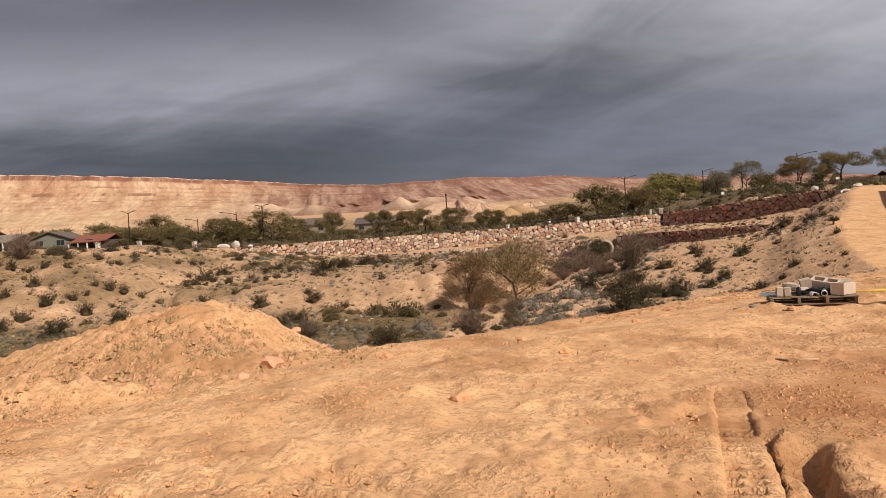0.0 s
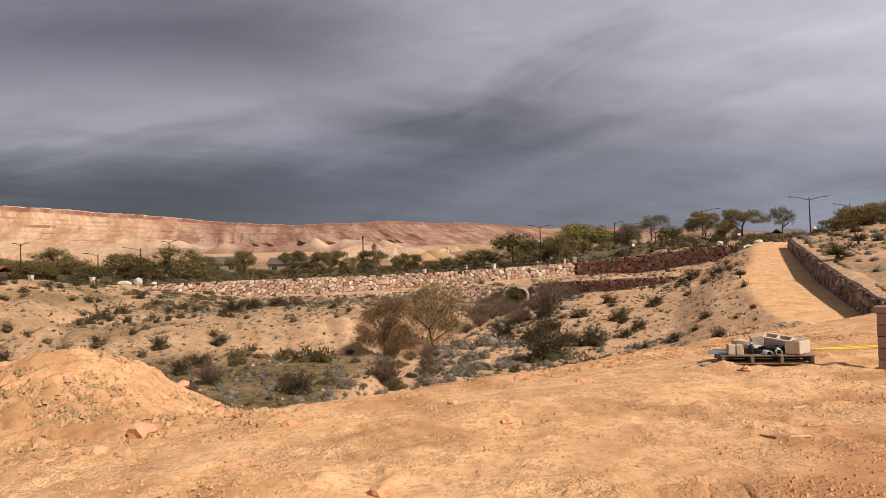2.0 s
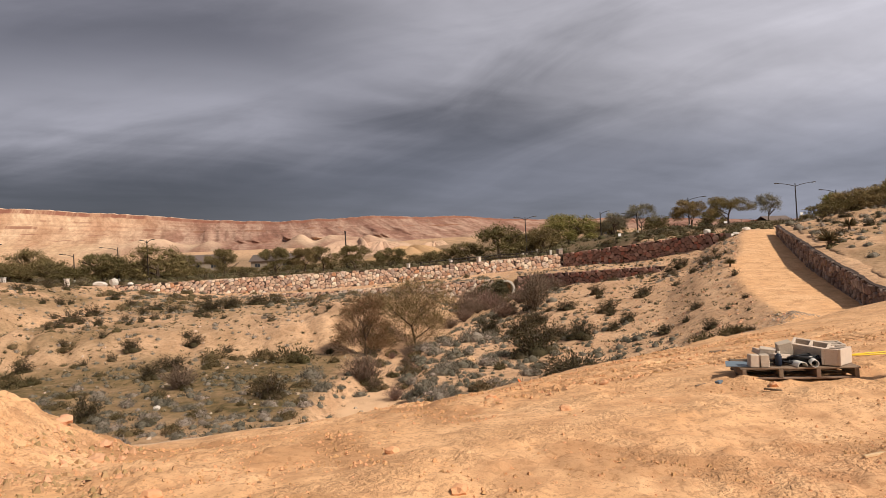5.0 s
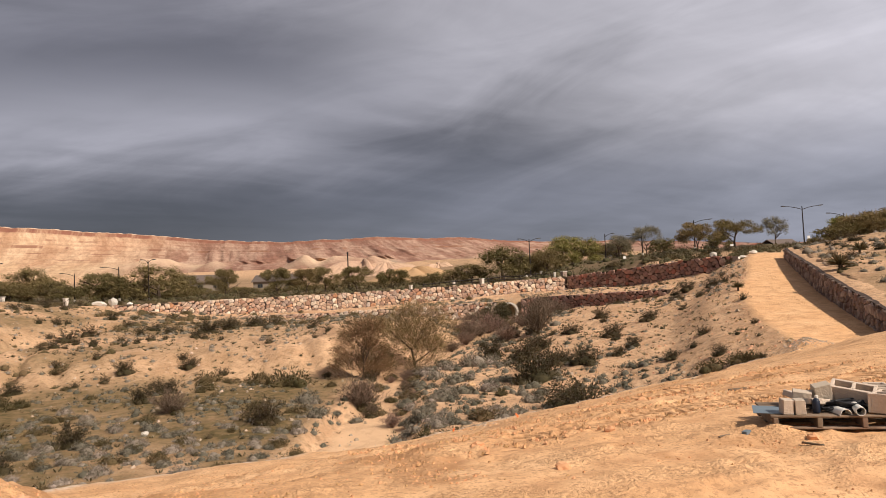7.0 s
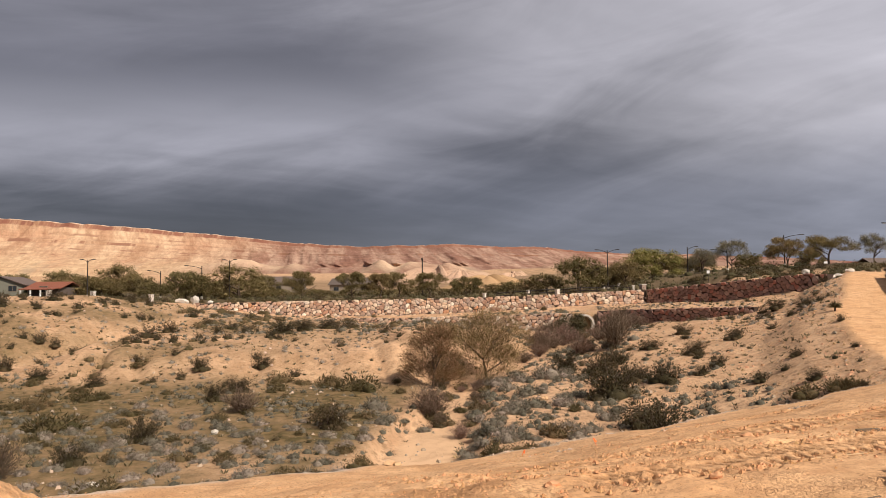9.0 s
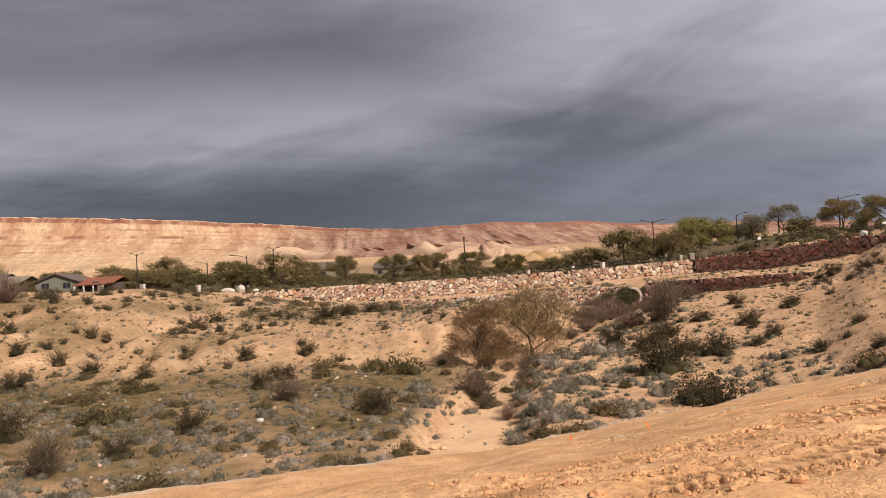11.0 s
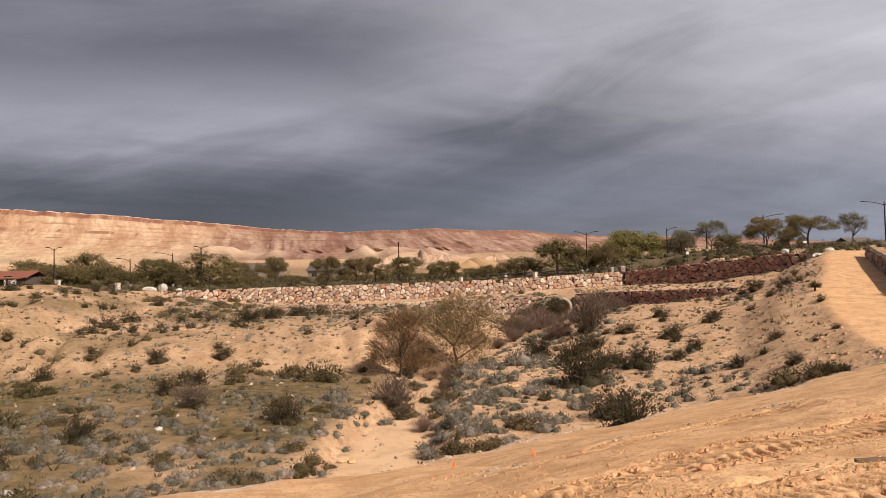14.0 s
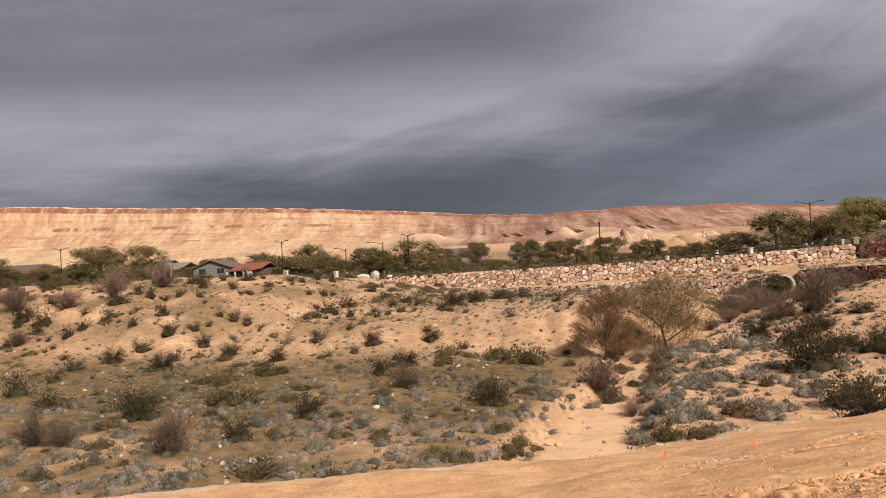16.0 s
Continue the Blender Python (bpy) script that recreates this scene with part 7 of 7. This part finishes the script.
solid_block(on_pallet(0.40, 0.60, 0.215, 8, 14, 30), (0.30, 0.19, 0.06), "broken tan slab under the heap")
solid_block(on_pallet(0.60, 0.60, 0.20, 4, 0, -20), (0.30, 0.18, 0.12), "tan block lying under the heap")
sheet = tagged(mesh_object("metal_sheet", [Vector(p) for p in ((-0.15, 0.10, 0.145), (0.30, 0.06, 0.134), (0.34, 0.42, 0.134), (-0.10, 0.46, 0.155), (-0.15, 0.10, 0.140), (0.30, 0.06, 0.129), (0.34, 0.42, 0.129), (-0.10, 0.46, 0.150))],
                           [(0, 1, 2, 3), (7, 6, 5, 4), (0, 4, 5, 1), (1, 5, 6, 2), (2, 6, 7, 3), (3, 7, 4, 0)], BLUE_SHEET), "bent blue-grey sheet sticking out from the pallet", "metal sheet")
sheet.matrix_world = on_pallet(0, 0, 0)
for k in range(5):
    pts, r0 = [], SITE.uniform(0.12, 0.22)
    for q in range(15):
        a = q / 14 * SITE.uniform(3.6, 5.8) + k
        pts.append((0.66 + 0.02 * k + r0 * 1.3 * math.cos(a), 0.26 + r0 * math.sin(a) * 0.7, 0.15 + 0.016 * k + 0.02 * math.sin(2 * a)))
    ob = tagged(mesh_object("hose", *tube(pts, [0.014] * 15, 6), BLACK_PLASTIC, smooth_shade=True), "coiled black plastic hose on the pallet", "hose", "hoses")
    ob.matrix_world = on_pallet(0, 0, 0)


def pipe_piece(m, radius, length, arc, label):
    n, soup = 20, Soup()
    for r, yy in ((radius, -length / 2), (radius, length / 2), (radius - 0.006, length / 2), (radius - 0.006, -length / 2)):
        for k in range(n + 1):
            a = arc * k / n
            soup.v.append(Vector((r * math.cos(a), yy, r * math.sin(a))))
    for q in range(4):
        for k in range(n):
            soup.f.append((q * (n + 1) + k, q * (n + 1) + k + 1, ((q + 1) % 4) * (n + 1) + k + 1, ((q + 1) % 4) * (n + 1) + k))
    ob = tagged(mesh_object("pipe", soup.v, soup.f, WHITE_PIPE), label, "pipe")
    ob.matrix_world = m


pipe_piece(on_pallet(0.78, 0.12, 0.172, 0, 0, -6), 0.042, 0.30, 2 * math.pi, "short white plastic pipe end on the pallet")
pipe_piece(on_pallet(0.62, 0.13, 0.135, 0, 0, 12), 0.055, 0.26, math.pi, "half shell of white plastic pipe on the pallet")
jug = tagged(new("bottle"), "dark blue plastic bottle on the pallet", "bottle")
jug.matrix_world = on_pallet(0.43, 0.16, 0.13)
mesh_object("body", *tube([(0, 0, 0), (0, 0, 0.01), (0, 0, 0.11), (0.005, 0, 0.14)], [0.03, 0.036, 0.036, 0.018], 12), NAVY, jug, smooth_shade=True)
mesh_object("cap", *tube([(0.005, 0, 0.138), (0.006, 0, 0.165)], [0.016, 0.016], 10), WHITE_PIPE, jug)

# hoses and sticks on the soil
for n, (pts) in enumerate((((6.45, 12.55), (7.0, 12.72), (7.7, 12.62), (9.4, 12.3)), ((6.4, 12.42), (7.1, 12.58), (7.8, 12.5), (9.4, 12.45)))):
    ob = tagged(mesh_object("yellow_hose", *tube([(x, y, height(x, y) + 0.035) for x, y in pts], [0.010] * 4, 6), YELLOW, smooth_shade=True), "bright yellow hose lying on the soil", "hose", "yellow hoses")


def stick(x, y, length, wide, yaw, mat, label, name="wood_stake"):
    ob = tagged(box_part(name, (length, wide, wide * 0.7), (0, 0, 0), mat, bevel=0.003), label, "stick", "sticks on the pad")
    ob.matrix_world = pose(x, y, height(x, y) + wide * 0.35, 0, SITE.uniform(-4, 4), yaw)


stick(3.98, 8.42, 0.25, 0.028, 8, STAKE, "pale pine stake lying on the soil")
stick(3.28, 7.30, 0.20, 0.028, 6, STAKE, "pale pine stake lying on the soil")
stick(3.05, 7.38, 0.14, 0.03, -50, WOOD, "dark broken piece of wood on the soil")
stick(4.62, 10.88, 0.19, 0.024, -58, WOOD, "dark broken stick beside the pallet")
stick(4.05, 11.35, 0.14, 0.02, 20, WOOD, "dark broken stick beside the pallet")
stick(4.75, 13.15, 0.62, 0.014, 10, STAKE, "long thin pale stick on the soil")
stick(5.80, 14.50, 0.26, 0.045, -3, WOOD, "dark plank end on the soil")
stick(4.30, 11.42, 0.10, 0.05, 40, BLUE_SHEET, "blue-grey scrap on the soil", "scrap")

for x, y, lean in ((2.43, 21.1, 16), (3.75, 19.95, -18)):
    flag = tagged(new("marker_flag"), "small orange survey flag at the rim", "marker flag", "marker flags")
    flag.matrix_world = pose(x, y, height(x, y), lean, lean, 30) @ Matrix.Scale(0.75, 4)
    mesh_object("wire", *tube([(0, 0, -0.05), (0, 0, 0.22)], [0.006, 0.006], 4), ORANGE, flag)
    mesh_object("cloth", [Vector(p) for p in ((0, 0, 0.22), (0.05, 0.02, 0.20), (0.07, 0.01, 0.09), (0, 0, 0.12), (0, 0.006, 0.22), (0.05, 0.026, 0.20), (0.07, 0.016, 0.09), (0, 0.006, 0.12))],
                [(0, 1, 2, 3), (7, 6, 5, 4), (0, 4, 5, 1), (1, 5, 6, 2), (2, 6, 7, 3), (3, 7, 4, 0)], ORANGE, flag)


# ---- stones and clods ----
def rock(x, y, size, seed, mat, label, category="rock", name="rock", group="rocks"):
    v, f = lump(random.Random(seed), size, 0.7, 2)
    ob = tagged(mesh_object(name, v, f, mat), label, category, group)
    ob.location = (x, y, height(x, y) + size * 0.08)
    ob.rotation_euler[2] = seed
    return ob


for n, (x, y, s) in enumerate(((2.37, 10.77, 0.13), (4.78, 11.12, 0.13), (-0.18, 6.38, 0.15), (-2.75, 8.35, 0.18), (-2.45, 8.15, 0.16), (-3.0, 8.0, 0.17), (-2.55, 8.95, 0.26), (-2.35, 11.3, 0.18), (-3.6, 8.0, 0.14), (-3.2, 10.1, 0.2), (-4.4, 7.9, 0.2),
                               (4.52, 14.76, 0.16), (3.3, 12.4, 0.12), (-1.1, 8.9, 0.15), (1.0, 8.35, 0.13), (0.6, 9.6, 0.12), (-5.2, 8.1, 0.18), (-3.1, 12.4, 0.2), (-2.6, 12.3, 0.15), (-5.0, 11.2, 0.18), (1.9, 12.6, 0.14))):
    rock(x, y, s, 400 + n, TURNED_CLOD if x < -2 else CLOD, "rough sandy clod on the graded soil", "clod", "clod", "clods")
for n, (x, y, s) in enumerate(((-11.6, 45.1, 0.42), (-2.0, 41.4, 0.55), (-1.6, 41.2, 0.4), (-13.0, 34.6, 0.5), (7.2, 55.2, 0.6), (-20.5, 39.5, 0.35), (1.2, 42.6, 0.3))):
    rock(x, y, s, 450 + n, WHITE_STONE if n in (0, 3, 5) else TAN_ROCK, "pale desert rock among the sage")


def crumb(rng):
    """A small blocky piece, narrower at the top."""
    v = [Vector((math.cos(a) * rng.uniform(0.38, 0.66), math.sin(a) * rng.uniform(0.38, 0.66), rng.uniform(-0.3, 0.05))) for a in (0.3, 1.6, 3.0, 4.7)]
    v += [Vector((math.cos(a) * rng.uniform(0.08, 0.34), math.sin(a) * rng.uniform(0.08, 0.34), rng.uniform(0.16, 0.46))) for a in (0.5, 1.9, 3.3, 5.0)]
    return v, [(0, 1, 5, 4), (1, 2, 6, 5), (2, 3, 7, 6), (3, 0, 4, 7), (4, 5, 6, 7)]


def pebbles(name, label, spots, mat, seed):
    """Loose stones, too many to count, in one mesh."""
    rng, soup = random.Random(seed), Soup()
    shapes = [crumb(random.Random(seed + k)) for k in range(12)]
    for x, y, z, s in spots:
        v, f = shapes[rng.randrange(12)]
        a = rng.uniform(0, 6.28)
        c, sn = math.cos(a) * s, math.sin(a) * s
        soup.add([(x + q.x * c - q.y * sn, y + q.x * sn + q.y * c, z + q.z * s + s * 0.05) for q in v], f)
    return tagged(mesh_object(name, soup.v, soup.f, mat), label, "gravel", kind="stuff")


def clod_spots(count, seed):
    rng = np.random.default_rng(seed)
    r, a = 3.2 + 19 * rng.random(count * 4) ** 1.25, np.radians(rng.uniform(-46, 43, count * 4))
    x, y = 1.0 + r * np.sin(a), -1.5 + r * np.cos(a)
    clump = grain(x, y, 1.1, 95) + 0.6 * grain(x, y, 0.4, 96) + 1.4 * np.exp(-(((x + 4.4) / 2.6) ** 2 + ((y - 10.2) / 3.2) ** 2))
    keep = (clump + 0.55 * rng.uniform(-1, 1, len(x)) > 0.22) & (edge_offset(x, y) < 0)
    for (ax, ay), (bx, by), half in TRACKS:
        s, c, length = along_track(x, y, ax, ay, bx, by)
        keep &= ~((np.abs(c) < half + 0.12) & (s > 0) & (s < length))
    for (ax, ay), (bx, by), wide, deep in RUTS:
        s, c, length = along_track(x, y, ax, ay, bx, by)
        keep &= ~((np.abs(c) < wide * 1.8) & (s > -0.2) & (s < length + 0.2))
    x, y = x[keep][:count], y[keep][:count]
    size = 0.012 + 0.034 * rng.random(len(x)) ** 4 + 0.012 * np.exp(-(((x + 4.4) / 2.4) ** 2 + ((y - 10.0) / 3.0) ** 2)) * rng.random(len(x))
    return np.stack([x, y, land(x, y), size], -1)


pebbles("dirt_clods", "loose orange dirt clods over the graded pad", clod_spots(46000, 3), CLOD, 500)


def mound_spots(count, seed):
    """Crumbs that have rolled down the dumped soil."""
    rng = np.random.default_rng(seed)
    x = np.concatenate([rng.normal(-3.7, 1.0, count), rng.normal(-5.5, 0.9, count), rng.uniform(-8.5, -2.3, count)])
    y = np.concatenate([rng.normal(9.6, 0.6, count), rng.normal(7.9, 0.4, count), rng.uniform(8.8, 12.6, count)])
    keep = grain(x, y, 0.7, 99) + 0.8 * rng.uniform(-1, 1, len(x)) > -0.1
    x, y = x[keep], y[keep]
    return np.stack([x, y, land(x, y), 0.022 + 0.085 * rng.random(len(x)) ** 4], -1)


pebbles("mound_clods", "crumbly orange clods on the dumped soil", mound_spots(6200, 13), TURNED_CLOD, 530)


def track_clods(seed):
    rng, out = np.random.default_rng(seed), []
    for (ax, ay), (bx, by), half in TRACKS:
        n = int((0 if half < 0.2 else 60 if half < 0.28 else 190) * math.hypot(bx - ax, by - ay))
        t, c = rng.random(n), np.where(rng.random(n) < 0.5, -1, 1) * (half + np.abs(rng.normal(0, 0.14, n)))
        length = math.hypot(bx - ax, by - ay)
        ux, uy = (bx - ax) / length, (by - ay) / length
        x, y = ax + (bx - ax) * t - uy * c, ay + (by - ay) * t + ux * c
        out.append(np.stack([x, y, land(x, y) + 0.016, 0.012 + 0.045 * rng.random(n) ** 3.5], -1))
    return np.concatenate(out)


pebbles("track_clods", "dirt clods thrown up along the tyre tracks", track_clods(4), CLOD, 520)


def rim_spots(count, seed):
    rng = np.random.default_rng(seed)
    x = rng.uniform(1.0, 24, count)
    off = rng.normal(-0.05, 0.22, count)
    y = 24 + 0.745 * x + off / 0.802
    keep = grain(x, y, 1.5, 97) + 0.4 * rng.uniform(-1, 1, count) > -0.15
    x, y = x[keep], y[keep]
    line_x = np.concatenate([rng.normal(m, 0.35, count // 24) for m in (3.2, 5.4, 8.6)])
    line_y = 17.2 + 0.66 * line_x - 0.6 + rng.normal(0, 0.12, len(line_x))
    x, y = np.concatenate([x, line_x]), np.concatenate([y, line_y])
    return np.stack([x, y, land(x, y) - 0.01, 0.022 + 0.10 * rng.random(len(x)) ** 5], -1)


pebbles("rim_gravel", "pale grey gravel along the rim of the pad", rim_spots(5000, 6), PALE_ROCK, 540)


def slope_spots(count, seed):
    rng = np.random.default_rng(seed)
    x, y = rng.uniform(-70, 46, count), 28 + 84 * rng.random(count)
    keep = (edge_offset(x, y) > 0.6) & (np.abs(x) < 0.95 * y) & ~((x > ramp_left(y)) & (x < ramp_right(y)))
    x, y = x[keep], y[keep]
    return np.stack([x, y, land(x, y), 0.05 + 0.32 * rng.random(len(x)) ** 5], -1)


pebbles("slope_gravel", "pale stones scattered over the desert slopes", slope_spots(6000, 7), PALE_ROCK, 560)


def right_spots(count, seed):
    rng = np.random.default_rng(seed)
    y = 36 + 66 * rng.random(count)
    x = ramp_left(y) - 0.2 - 15 * rng.random(count) ** 1.3
    keep = (edge_offset(x, y) > 0.4) & (grain(x, y, 2.2, 98) + 0.7 * rng.uniform(-1, 1, count) > -0.1)
    x, y = x[keep], y[keep]
    return np.stack([x, y, land(x, y), 0.05 + 0.26 * rng.random(len(x)) ** 6], -1)


pebbles("slope_rubble", "orange-tan rubble on the slope below the ramp", right_spots(9000, 17), RUBBLE, 570)
heap_rng = np.random.default_rng(8)
hx, hy = 23.4 + heap_rng.normal(0, 0.6, 420), 41.5 + heap_rng.normal(0, 0.5, 420)
hz = land(hx, hy)
pebbles("heap_gravel", "pale gravel on the small heap", np.stack([hx, hy, hz, 0.05 + 0.10 * heap_rng.random(420) ** 3], -1), PALE_ROCK, 580)

# spiky plants beside the ramp
def yucca(x, y, size, label):
    rng, soup = random.Random(int(x * 10)), Soup()
    for _ in range(150):
        d = Vector((rng.gauss(0, 1), rng.gauss(0, 1), abs(rng.gauss(0.6, 0.7)))).normalized()
        soup.leaf((0, 0, size * 0.22), d, size * rng.uniform(0.45, 0.7), size * 0.05, rng)
    root = tagged(new("yucca"), label, "yucca", "yuccas")
    root.location = (x, y, height(x, y))
    mesh_object("trunk", *tube([(0, 0, -0.1), (0, 0, size * 0.3)], [size * 0.09, size * 0.07], 6), BARK, root)
    mesh_object("leaves", soup.v, soup.f, OLIVE, root)


yucca(30.6, 62.4, 1.0, "dark spiky yucca at the edge of the ramp")
yucca(36.4, 57.6, 1.8, "green spiky yucca above the ramp wall")
yucca(44.0, 66.0, 1.6, "green spiky yucca above the ramp wall")
